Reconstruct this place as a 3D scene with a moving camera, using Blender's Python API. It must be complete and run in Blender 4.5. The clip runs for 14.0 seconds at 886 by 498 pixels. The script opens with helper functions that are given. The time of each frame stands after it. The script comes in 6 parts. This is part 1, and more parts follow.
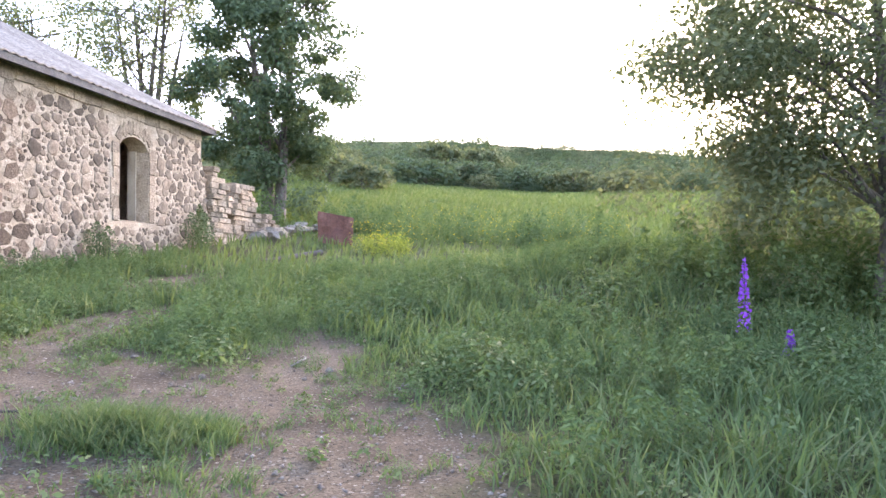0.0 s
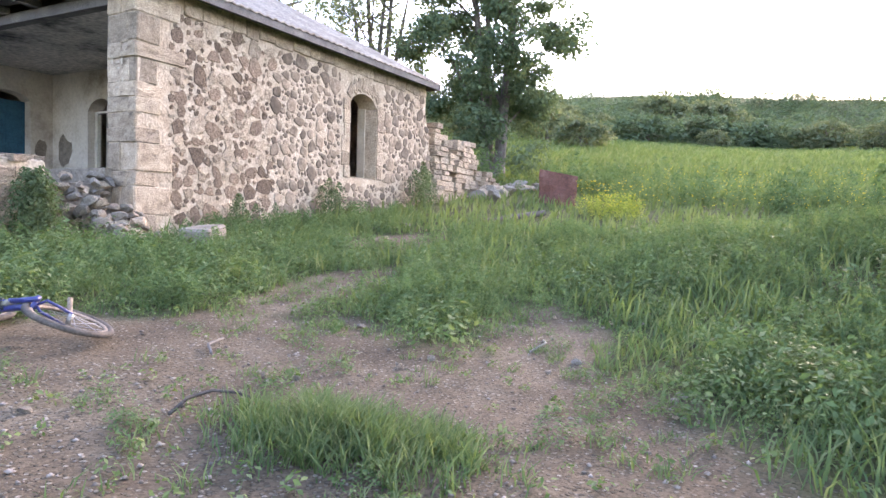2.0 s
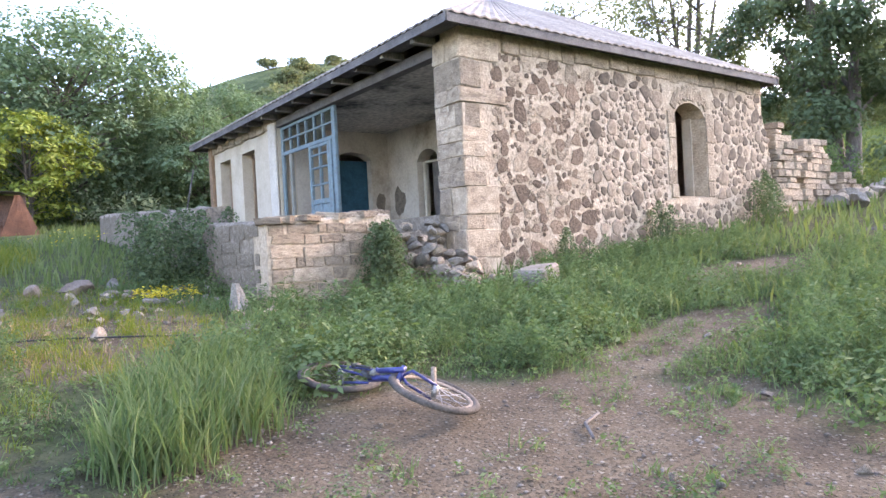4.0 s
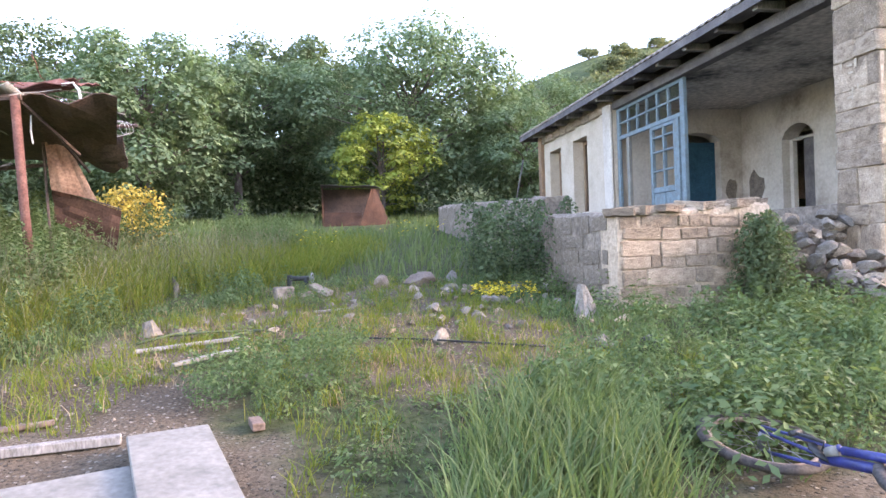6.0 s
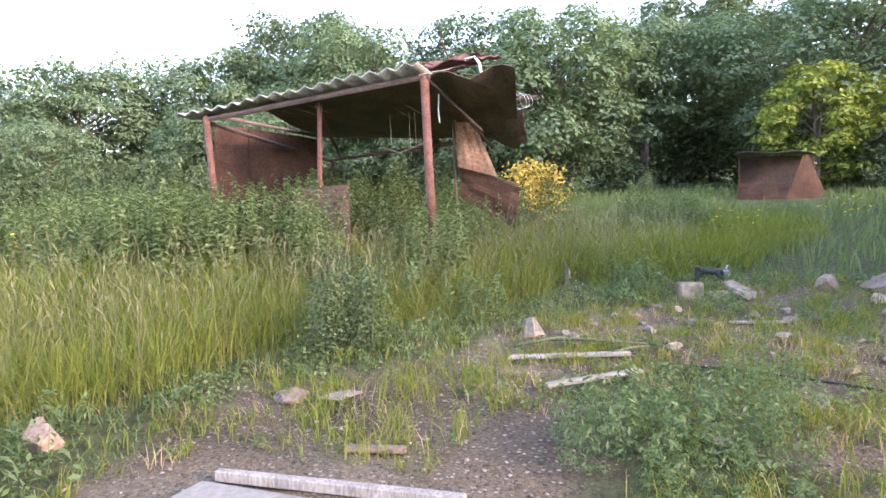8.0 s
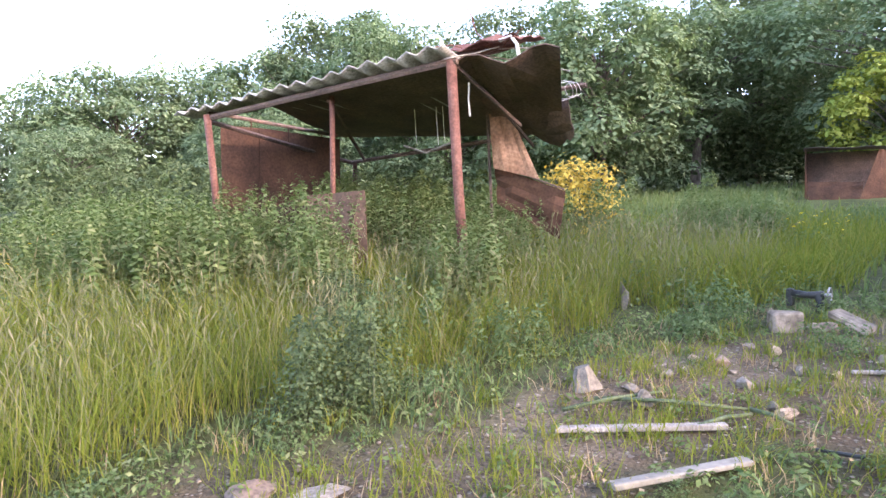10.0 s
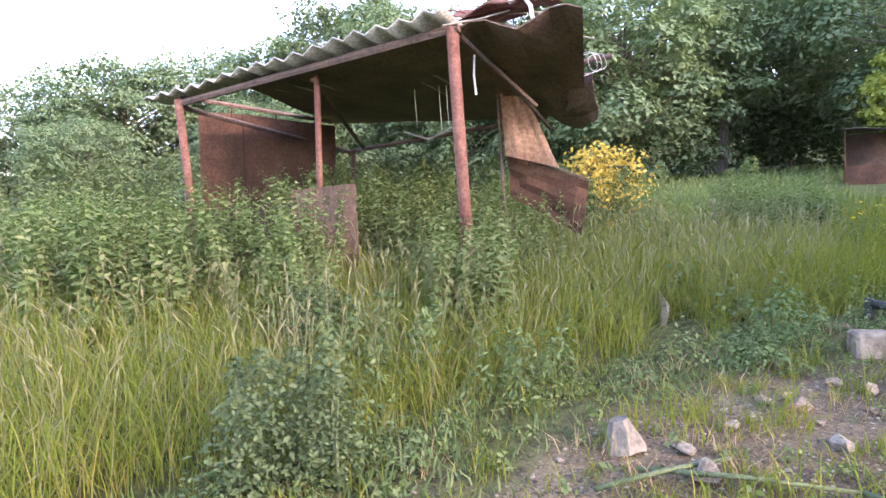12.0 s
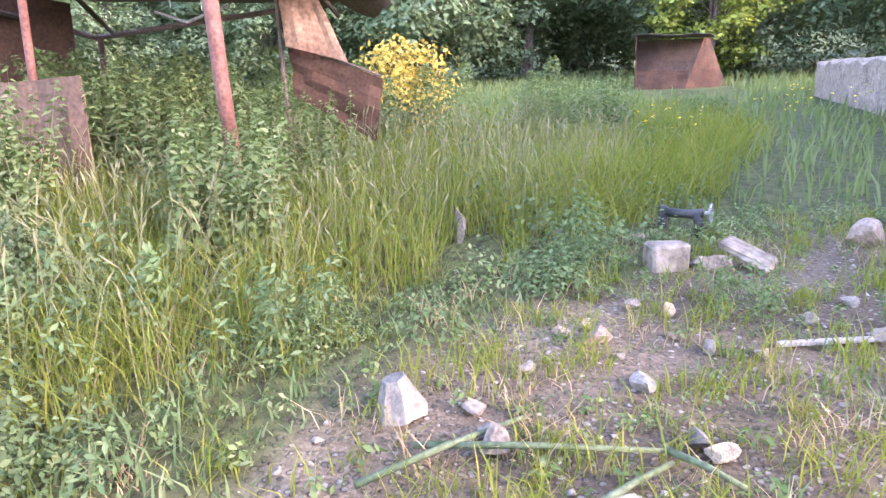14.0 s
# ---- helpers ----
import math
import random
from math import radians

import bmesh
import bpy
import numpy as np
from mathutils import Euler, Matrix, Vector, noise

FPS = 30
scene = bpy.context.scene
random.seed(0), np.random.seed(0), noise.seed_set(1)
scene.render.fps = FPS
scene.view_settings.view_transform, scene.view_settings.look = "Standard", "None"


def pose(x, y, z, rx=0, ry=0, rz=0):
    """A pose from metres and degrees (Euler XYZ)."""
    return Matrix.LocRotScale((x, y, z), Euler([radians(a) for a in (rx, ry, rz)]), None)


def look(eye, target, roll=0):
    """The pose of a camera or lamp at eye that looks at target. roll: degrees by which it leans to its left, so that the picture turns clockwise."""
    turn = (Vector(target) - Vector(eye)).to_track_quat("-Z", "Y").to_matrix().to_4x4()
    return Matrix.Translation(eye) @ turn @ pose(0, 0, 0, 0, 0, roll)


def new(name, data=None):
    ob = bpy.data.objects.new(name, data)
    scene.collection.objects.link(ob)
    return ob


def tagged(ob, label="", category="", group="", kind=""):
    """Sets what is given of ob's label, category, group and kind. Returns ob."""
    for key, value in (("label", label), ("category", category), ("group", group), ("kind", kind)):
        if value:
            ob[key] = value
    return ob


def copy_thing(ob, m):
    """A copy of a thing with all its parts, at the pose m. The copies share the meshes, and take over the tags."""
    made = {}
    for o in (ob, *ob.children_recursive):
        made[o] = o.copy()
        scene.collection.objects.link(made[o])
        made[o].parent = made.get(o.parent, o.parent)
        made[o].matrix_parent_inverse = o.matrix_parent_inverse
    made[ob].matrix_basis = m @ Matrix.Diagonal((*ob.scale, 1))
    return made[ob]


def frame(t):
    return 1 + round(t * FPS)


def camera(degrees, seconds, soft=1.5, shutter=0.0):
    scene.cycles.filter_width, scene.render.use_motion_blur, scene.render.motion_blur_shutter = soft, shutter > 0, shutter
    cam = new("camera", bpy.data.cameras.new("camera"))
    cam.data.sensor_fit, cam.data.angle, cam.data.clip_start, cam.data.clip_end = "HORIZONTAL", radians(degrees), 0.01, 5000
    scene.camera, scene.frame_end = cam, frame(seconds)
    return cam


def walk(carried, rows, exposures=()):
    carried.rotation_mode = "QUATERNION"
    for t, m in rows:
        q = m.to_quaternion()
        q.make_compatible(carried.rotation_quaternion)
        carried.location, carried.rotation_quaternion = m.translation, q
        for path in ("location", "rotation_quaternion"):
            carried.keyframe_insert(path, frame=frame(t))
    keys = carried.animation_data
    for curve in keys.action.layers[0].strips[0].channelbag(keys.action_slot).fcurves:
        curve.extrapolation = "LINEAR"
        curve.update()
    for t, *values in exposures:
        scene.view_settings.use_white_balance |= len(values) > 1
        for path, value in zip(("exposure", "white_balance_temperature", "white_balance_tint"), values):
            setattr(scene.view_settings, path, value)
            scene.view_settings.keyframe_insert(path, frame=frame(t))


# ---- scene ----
cam = camera(67.6, 14.0)
PATH = [
    (0, (-0.191, 0.393, 1.152), (-0.546, 2.361, 1.189), 0.1),
    (0.5, (-0.279, 0.696, 1.166), (-0.691, 2.653, 1.143), 0.3),
    (1, (-0.42, 1.033, 1.165), (-1.085, 2.918, 1.077), 2.0),
    (1.5, (-0.666, 1.288, 1.189), (-1.57, 3.071, 1.116), 0.2),
    (2, (-0.962, 1.489, 1.222), (-1.906, 3.249, 1.125), 1.7),
    (2.5, (-1.233, 1.696, 1.223), (-2.4, 3.319, 1.179), 0.3),
    (3, (-1.49, 1.853, 1.297), (-2.934, 3.234, 1.206), -0.1),
    (3.2, (-1.602, 1.874, 1.313), (-3.095, 3.203, 1.238), -0.5),
    (5.3, (-3.078, 2.144, 1.482), (-4.913, 2.94, 1.462), -1.1),
    (5.5, (-3.237, 2.128, 1.486), (-5.113, 2.82, 1.455), 0.3),
    (6, (-3.651, 2.142, 1.477), (-5.625, 2.463, 1.473), -1.9),
    (6.5, (-4.006, 2.081, 1.535), (-6.001, 1.947, 1.539), -0.7),
    (7, (-4.412, 1.987, 1.606), (-6.356, 1.519, 1.619), -1.0),
    (7.5, (-4.828, 1.986, 1.612), (-6.674, 1.219, 1.652), 0.1),
    (7.7, (-4.958, 2.007, 1.641), (-6.779, 1.183, 1.572), 0.2),
    (9.8, (-6.359, 1.636, 1.764), (-8.136, 0.719, 1.734), -0.9),
    (10, (-6.488, 1.517, 1.813), (-8.247, 0.567, 1.741), -0.6),
    (10.5, (-6.74, 1.396, 1.855), (-8.48, 0.414, 1.758), -0.3),
    (11, (-7.055, 1.326, 1.911), (-8.724, 0.225, 1.944), -0.9),
    (11.5, (-7.352, 1.258, 1.914), (-9.075, 0.243, 1.867), 1.1),
    (12, (-7.593, 1.104, 1.912), (-9.323, 0.105, 1.806), -1.3),
    (12.5, (-7.831, 0.982, 1.933), (-9.59, 0.056, 1.711), -1.5),
    (13, (-8.138, 1.008, 1.926), (-9.864, 0.021, 1.715), -1.6),
    (13.5, (-8.391, 1.111, 1.913), (-10.265, 0.501, 1.575), -2.2),
    (14, (-8.566, 1.033, 1.89), (-10.463, 0.542, 1.489), -1.2),
]
walk(cam, [(t, look(eye, target, roll)) for t, eye, target, roll in PATH], [(0, 3.42, 7150, 29), (3, 3.4, 7200, 28), (5.5, 3.52, 7300, 31), (7.5, 3.45, 7300, 30), (12.5, 3.6, 7250, 31), (13, 3.6, 7250, 31), (13.5, 4.18, 7250, 37), (14, 4.22, 6850, 39)])
# ---- world and light ----
SUN_AZ, SUN_EL = 8.0, 20.0
world = bpy.data.worlds.new("sky")
scene.world = world
world.use_nodes = True
wn, wl = world.node_tree.nodes, world.node_tree.links
sky = wn.new("ShaderNodeTexSky")
sky.sky_type, sky.sun_disc = "NISHITA", False
sky.sun_elevation, sky.sun_rotation = radians(SUN_EL), radians(SUN_AZ)
sky.air_density, sky.dust_density, sky.ozone_density, sky.altitude = 1.0, 2.0, 1.5, 900
wn["Background"].inputs["Strength"].default_value = 0.15
wl.new(sky.outputs["Color"], wn["Background"].inputs["Color"])
sun = new("sun", bpy.data.lights.new("sun", "SUN"))
sun.data.energy, sun.data.angle, sun.data.color = 0.5, radians(14), (1.0, 0.86, 0.68)
sun.matrix_world = look((0, 0, 0), (-math.sin(radians(SUN_AZ)) * math.cos(radians(SUN_EL)), -math.cos(radians(SUN_AZ)) * math.cos(radians(SUN_EL)), -math.sin(radians(SUN_EL))))

# ---- small helpers ----
rng = np.random.default_rng(7)
UP = Vector((0, 0, 1))


def sp(u, k):
    return np.logaddexp(0, k * u) / k


def ground_z(x, y):
    """Height of the terrain: a yard that climbs gently west and north, a bank, and the far hills."""
    x, y = np.asarray(x, float), np.asarray(y, float)
    xe, ye = 120 * np.tanh(x / 120), 160 * np.tanh(y / 160)
    z = -0.1 + 0.095 * sp(-xe - 3.6, 1.0) + 0.1 * sp(ye - 9.5, 0.8) + 0.05 * sp(ye - 25, 0.3)
    z = z + 0.9 * np.exp(-((x - 1.5) / 5) ** 2 - ((y - 14) / 4.5) ** 2)
    z = z + 0.45 * np.exp(-((x + 14) / 4) ** 2 - ((y + 5.5) / 4.2) ** 2)
    far = np.clip((np.hypot(x + 6, y - 5) - 60) / 60, 0, 1)
    z = z + far * (35 * np.exp(-((x + 190) / 75) ** 2 - ((y - 88) / 60) ** 2) + 15 * np.exp(-((x + 20) / 110) ** 2 - ((y - 190) / 50) ** 2)
                   + 22 * np.exp(-((x + 170) / 90) ** 2 - ((y + 60) / 90) ** 2))
    return z


def gz(x, y):
    return float(ground_z(x, y))


def wave(x, y, s, seed=0):
    """Cheap smooth noise in -1..1, for arrays."""
    x, y = np.asarray(x, float) * s, np.asarray(y, float) * s
    a = np.sin(1.7 * x + 1.3 * y + seed) + np.sin(-2.3 * x + 0.9 * y + 2.1 * seed) + np.sin(0.8 * x - 2.9 * y + 3.7 * seed) + np.sin(3.1 * x + 2.7 * y + 1.1 * seed)
    return a / 4


def blob(x, y, cx, cy, rx, ry, turn=0.0):
    c, s = math.cos(radians(turn)), math.sin(radians(turn))
    u, v = (x - cx) * c + (y - cy) * s, -(x - cx) * s + (y - cy) * c
    return 1.0 - np.sqrt((u / rx) ** 2 + (v / ry) ** 2)


def bare(x, y):
    """How bare the ground is: 1 on trodden gravel, 0 under growth."""
    x, y = np.asarray(x, float), np.asarray(y, float)
    m = np.maximum.reduce([blob(x, y, -3.9, 4.6, 3.0, 2.7), blob(x, y, -2.0, 2.2, 1.5, 2.6, -20), blob(x, y, -6.4, 8.6, 0.55, 1.9, 10), blob(x, y, -3.3, 8.0, 0.7, 1.5, 25),
                           blob(x, y, -11.2, 2.9, 3.2, 1.5, 14), blob(x, y, -8.2, 0.0, 2.0, 1.4), blob(x, y, -11.2, 0.8, 1.7, 0.75, -20), blob(x, y, -5.2, 0.6, 3.4, 1.9),
                           blob(x, y, -8.0, 12.6, 0.8, 1.6)])
    m = m + 0.22 * wave(x, y, 1.1, 3) + 0.12 * wave(x, y, 3.7, 5)
    return np.clip(m * 4.0 + 0.5, 0, 1)


def part(name, bm, material, parent, label="", smooth=False):
    """Links a bmesh as one mesh object under a thing or a part."""
    me = bpy.data.meshes.new(name)
    bm.to_mesh(me)
    bm.free()
    return hang(name, me, material, parent, label, smooth)


def hang(name, me, material, parent, label="", smooth=False):
    if material and not me.materials:
        me.materials.append(material)
    if smooth:
        me.shade_smooth()
    ob = new(name, me)
    ob.parent = parent
    if label:
        ob["label"] = label
    return ob


def thing(name, label, category, at=(0, 0, 0), turn=0.0, group="", kind=""):
    ob = new(name)
    ob.empty_display_size = 0.1
    ob.matrix_world = pose(*at, 0, 0, turn)
    return tagged(ob, label, category, group, kind)


def solid(name, bm, material, label, category, at=(0, 0, 0), turn=(0, 0, 0), group="", kind="", smooth=False):
    ob = part(name, bm, material, None, "", smooth)
    ob.matrix_world = pose(*at, *turn)
    return tagged(ob, label, category, group, kind)


def box(bm, lo, hi, bevel=0.0, jitter=0.0):
    """Adds a box from corner to corner to bm."""
    vs = [bm.verts.new((x, y, z)) for x in (lo[0], hi[0]) for y in (lo[1], hi[1]) for z in (lo[2], hi[2])]
    for f in ((0, 1, 3, 2), (4, 6, 7, 5), (0, 4, 5, 1), (2, 3, 7, 6), (0, 2, 6, 4), (1, 5, 7, 3)):
        bm.faces.new([vs[i] for i in f])
    if jitter:
        for v in vs:
            v.co += Vector([random.uniform(-jitter, jitter) for _ in range(3)])
    if bevel:
        es = {e for v in vs for e in v.link_edges}
        bmesh.ops.bevel(bm, geom=list(es), offset=bevel, segments=1, affect="EDGES")
    return bm


def boxed(lo, hi, bevel=0.0, jitter=0.0):
    return box(bmesh.new(), lo, hi, bevel, jitter)


def tube(bm, pts, radii, sides=8, cap=True):
    """Adds a tapered tube along a line of points."""
    pts = [Vector(p) for p in pts]
    rings = []
    for i, p in enumerate(pts):
        d = (pts[min(i + 1, len(pts) - 1)] - pts[max(i - 1, 0)]).normalized()
        a = d.cross(Vector((0.31, 0.95, 0.1)) if abs(d.z) > 0.9 else UP).normalized()
        b = d.cross(a)
        r = radii[i] if hasattr(radii, "__len__") else radii
        rings.append([bm.verts.new(p + r * (math.cos(2 * math.pi * k / sides) * a + math.sin(2 * math.pi * k / sides) * b)) for k in range(sides)])
    for r0, r1 in zip(rings, rings[1:]):
        for k in range(sides):
            bm.faces.new((r0[k], r0[(k + 1) % sides], r1[(k + 1) % sides], r1[k]))
    if cap:
        bm.faces.new(rings[0])
        bm.faces.new(rings[-1][::-1])
    return bm


def fixed(bm):
    bmesh.ops.recalc_face_normals(bm, faces=bm.faces)
    return bm


def np_mesh(name, verts, tris, material=None):
    """A mesh from arrays of vertices and triangles."""
    me = bpy.data.meshes.new(name)
    verts, tris = np.asarray(verts, np.float32), np.asarray(tris, np.int32)
    me.vertices.add(len(verts))
    me.vertices.foreach_set("co", verts.ravel())
    me.loops.add(tris.size)
    me.loops.foreach_set("vertex_index", tris.ravel())
    me.polygons.add(len(tris))
    me.polygons.foreach_set("loop_start", np.arange(0, tris.size, 3, dtype=np.int32))
    me.update(calc_edges=True)
    if material:
        me.materials.append(material)
    return me


def rock_mesh(name, seed, size=(1, 1, 1), rough=0.22, cuts=2, flat=0.0):
    """A broken stone: a ball cut by random planes, unevenly pushed."""
    r = random.Random(seed)
    bm = bmesh.new()
    bmesh.ops.create_icosphere(bm, subdivisions=cuts, radius=0.5)
    planes = [(Vector((r.gauss(0, 1), r.gauss(0, 1), r.gauss(0, 1))).normalized(), r.uniform(0.17, 0.38)) for _ in range(11)]
    for v in bm.verts:
        for n, d in planes:
            over = v.co.dot(n) - d
            if over > 0:
                v.co -= n * over
        v.co += v.co.normalized() * rough * 0.12 * noise.noise(v.co * 4 + Vector((seed, 0, 0)))
        v.co = Vector((v.co.x * size[0], v.co.y * size[1], max(v.co.z, -0.5 + flat) * size[2]))
    me = bpy.data.meshes.new(name)
    bm.to_mesh(me)
    bm.free()
    return me


# ---- materials ----
def nodes_of(name):
    m = bpy.data.materials.new(name)
    m.use_nodes = True
    return m, m.node_tree.nodes, m.node_tree.links


def surface(name, colours, scale=4.0, fine=40.0, rough=0.85, bump=0.3, metallic=0.0, vary=0.0, islands=False, glow=0.0, fine_amount=0.35, stretch=None, bump_distance=0.02, spec=0.3):
    """Broad patches in the given colours, fine grain over them, relief; vary: brightness from piece to piece."""
    m, n, l = nodes_of(name)
    bsdf = n["Principled BSDF"]
    co = n.new("ShaderNodeTexCoord")
    source = co.outputs["Object"]
    if stretch:
        mp = n.new("ShaderNodeMapping")
        mp.inputs["Scale"].default_value = stretch
        l.new(source, mp.inputs["Vector"])
        source = mp.outputs["Vector"]
    if vary:
        info = n.new("ShaderNodeNewGeometry" if islands else "ShaderNodeObjectInfo")
        rand = info.outputs["Random Per Island" if islands else "Random"]
        shift = n.new("ShaderNodeVectorMath")
        shift.operation = "MULTIPLY_ADD"
        shift.inputs[1].default_value = (1, 1, 1)
        sc = n.new("ShaderNodeVectorMath")
        sc.operation = "SCALE"
        sc.inputs[0].default_value = (31, 17, 23)
        l.new(rand, sc.inputs["Scale"])
        l.new(source, shift.inputs[0])
        l.new(sc.outputs[0], shift.inputs[2])
        source = shift.outputs[0]
    big, small = n.new("ShaderNodeTexNoise"), n.new("ShaderNodeTexNoise")
    big.inputs["Scale"].default_value, small.inputs["Scale"].default_value = scale, fine
    big.inputs["Detail"].default_value, small.inputs["Detail"].default_value = 6, 4
    big.inputs["Roughness"].default_value = 0.65
    l.new(source, big.inputs["Vector"])
    l.new(source, small.inputs["Vector"])
    ramp = n.new("ShaderNodeValToRGB")
    els = ramp.color_ramp.elements
    for i, c in enumerate(colours):
        p = 0.28 + 0.44 * i / max(1, len(colours) - 1)
        e = els[i] if i < 2 else els.new(p)
        e.position, e.color = p, (*c, 1)
    l.new(big.outputs["Fac"], ramp.inputs["Fac"])
    colour = ramp.outputs["Color"]
    grain = n.new("ShaderNodeMapRange")
    grain.inputs["From Min"].default_value, grain.inputs["From Max"].default_value = 0.3, 0.7
    grain.inputs["To Min"].default_value, grain.inputs["To Max"].default_value = 1 - fine_amount, 1 + fine_amount
    l.new(small.outputs["Fac"], grain.inputs["Value"])
    mul = n.new("ShaderNodeVectorMath")
    mul.operation = "SCALE"
    l.new(colour, mul.inputs[0])
    l.new(grain.outputs["Result"], mul.inputs["Scale"])
    colour = mul.outputs[0]
    if vary:
        mr = n.new("ShaderNodeMapRange")
        mr.inputs["To Min"].default_value, mr.inputs["To Max"].default_value = 1 - vary, 1 + vary
        l.new(rand, mr.inputs["Value"])
        mul2 = n.new("ShaderNodeVectorMath")
        mul2.operation = "SCALE"
        l.new(colour, mul2.inputs[0])
        l.new(mr.outputs["Result"], mul2.inputs["Scale"])
        colour = mul2.outputs[0]
    l.new(colour, bsdf.inputs["Base Color"])
    bsdf.inputs["Roughness"].default_value, bsdf.inputs["Metallic"].default_value = rough, metallic
    bsdf.inputs["Specular IOR Level"].default_value = spec
    if bump:
        add = n.new("ShaderNodeMath")
        add.operation = "MULTIPLY_ADD"
        add.inputs[1].default_value = 0.4
        l.new(small.outputs["Fac"], add.inputs[0])
        l.new(big.outputs["Fac"], add.inputs[2])
        bn = n.new("ShaderNodeBump")
        bn.inputs["Strength"].default_value, bn.inputs["Distance"].default_value = bump, bump_distance
        l.new(add.outputs[0], bn.inputs["Height"])
        l.new(bn.outputs["Normal"], bsdf.inputs["Normal"])
    return m


def leafy(name, colours, through_colour, share=0.35, rough=0.7, patch=0.25):
    """Leaves and blades: colour from leaf to leaf and from patch to patch; some light passes through."""
    m, n, l = nodes_of(name)
    bsdf, out = n["Principled BSDF"], n["Material Output"]
    geo, tex, co = n.new("ShaderNodeNewGeometry"), n.new("ShaderNodeTexNoise"), n.new("ShaderNodeTexCoord")
    tex.inputs["Scale"].default_value = 0.9
    l.new(co.outputs["Object"], tex.inputs["Vector"])
    mix = n.new("ShaderNodeMath")
    mix.operation = "MULTIPLY_ADD"
    mix.inputs[1].default_value = 1 - patch
    sub = n.new("ShaderNodeMath")
    sub.operation = "MULTIPLY"
    sub.inputs[1].default_value = patch
    l.new(tex.outputs["Fac"], sub.inputs[0])
    l.new(geo.outputs["Random Per Island"], mix.inputs[0])
    l.new(sub.outputs[0], mix.inputs[2])
    ramp = n.new("ShaderNodeValToRGB")
    els = ramp.color_ramp.elements
    for i, c in enumerate(colours):
        p = i / max(1, len(colours) - 1)
        e = els[i] if i < 2 else els.new(p)
        e.position, e.color = p, (c[0] * 1.05, c[1] * 1.04, c[2] * 1.34, 1)
    l.new(mix.outputs[0], ramp.inputs["Fac"])
    l.new(ramp.outputs["Color"], bsdf.inputs["Base Color"])
    bsdf.inputs["Roughness"].default_value = rough
    bsdf.inputs["Specular IOR Level"].default_value = 0.1
    tr = n.new("ShaderNodeBsdfTranslucent")
    mulc = n.new("ShaderNodeMix")
    mulc.data_type, mulc.blend_type = "RGBA", "MULTIPLY"
    mulc.inputs["Factor"].default_value = 1.0
    mulc.inputs["B"].default_value = (through_colour[0], through_colour[1] * 0.93, through_colour[2] * 1.1, 1)
    l.new(ramp.outputs["Color"], mulc.inputs["A"])
    l.new(mulc.outputs["Result"], tr.inputs["Color"])
    ms = n.new("ShaderNodeMixShader")
    ms.inputs["Fac"].default_value = share
    l.new(bsdf.outputs["BSDF"], ms.inputs[1])
    l.new(tr.outputs["BSDF"], ms.inputs[2])
    l.new(ms.outputs["Shader"], out.inputs["Surface"])
    return m


M_MORTAR = surface("lime_mortar", [(0.3, 0.218, 0.148), (0.43, 0.333, 0.238), (0.53, 0.425, 0.315)], 2.6, 22, 0.95, 1.0, fine_amount=0.24, bump_distance=0.06)
M_STONE_DARK = surface("field_stone", [(0.095, 0.066, 0.046), (0.18, 0.125, 0.086), (0.29, 0.21, 0.148)], 7, 45, 0.9, 0.9, vary=0.42, bump_distance=0.04)
M_STONE_TAN = surface("tuff_stone", [(0.15, 0.112, 0.082), (0.29, 0.22, 0.155), (0.38, 0.295, 0.21), (0.44, 0.355, 0.26)], 3.2, 30, 0.92, 1.0, vary=0.28, bump_distance=0.045)
M_STONE_GREY = surface("grey_stone", [(0.12, 0.103, 0.082), (0.185, 0.16, 0.13), (0.26, 0.228, 0.19)], 5, 40, 0.92, 0.6, vary=0.3)
M_CEMENT = surface("cement_render", [(0.14, 0.112, 0.085), (0.21, 0.172, 0.132), (0.29, 0.242, 0.19)], 3.4, 18, 0.97, 0.8, bump_distance=0.05, spec=0.1)
M_PLASTER = surface("white_plaster", [(0.36, 0.285, 0.2), (0.48, 0.4, 0.3), (0.55, 0.475, 0.37)], 1.1, 22, 0.9, 0.25, fine_amount=0.08)
M_PLASTER_DIRTY = surface("stained_plaster", [(0.2, 0.16, 0.12), (0.43, 0.37, 0.3), (0.53, 0.475, 0.395), (0.58, 0.525, 0.445)], 0.8, 16, 0.92, 0.3, fine_amount=0.1)
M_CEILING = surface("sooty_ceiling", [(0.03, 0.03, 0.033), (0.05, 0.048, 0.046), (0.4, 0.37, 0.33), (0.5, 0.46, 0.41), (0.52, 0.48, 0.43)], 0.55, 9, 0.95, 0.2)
M_ROOF = surface("weathered_sheet_roof", [(0.15, 0.118, 0.09), (0.235, 0.195, 0.152), (0.33, 0.285, 0.228)], 0.9, 14, 0.7, 0.25, stretch=(1, 1, 1))
M_WOOD_DARK = surface("weathered_dark_wood", [(0.07, 0.062, 0.06), (0.12, 0.108, 0.1), (0.18, 0.16, 0.145)], 3, 60, 0.85, 0.4)
M_WOOD_PALE = surface("grey_weathered_wood", [(0.15, 0.135, 0.12), (0.23, 0.21, 0.185), (0.31, 0.285, 0.255)], 6, 70, 0.85, 0.4, stretch=(1, 1, 0.3))
M_WOOD_BROWN = surface("brown_wood", [(0.14, 0.085, 0.05), (0.24, 0.15, 0.09), (0.32, 0.22, 0.14)], 5, 60, 0.8, 0.35, stretch=(1, 1, 0.15))
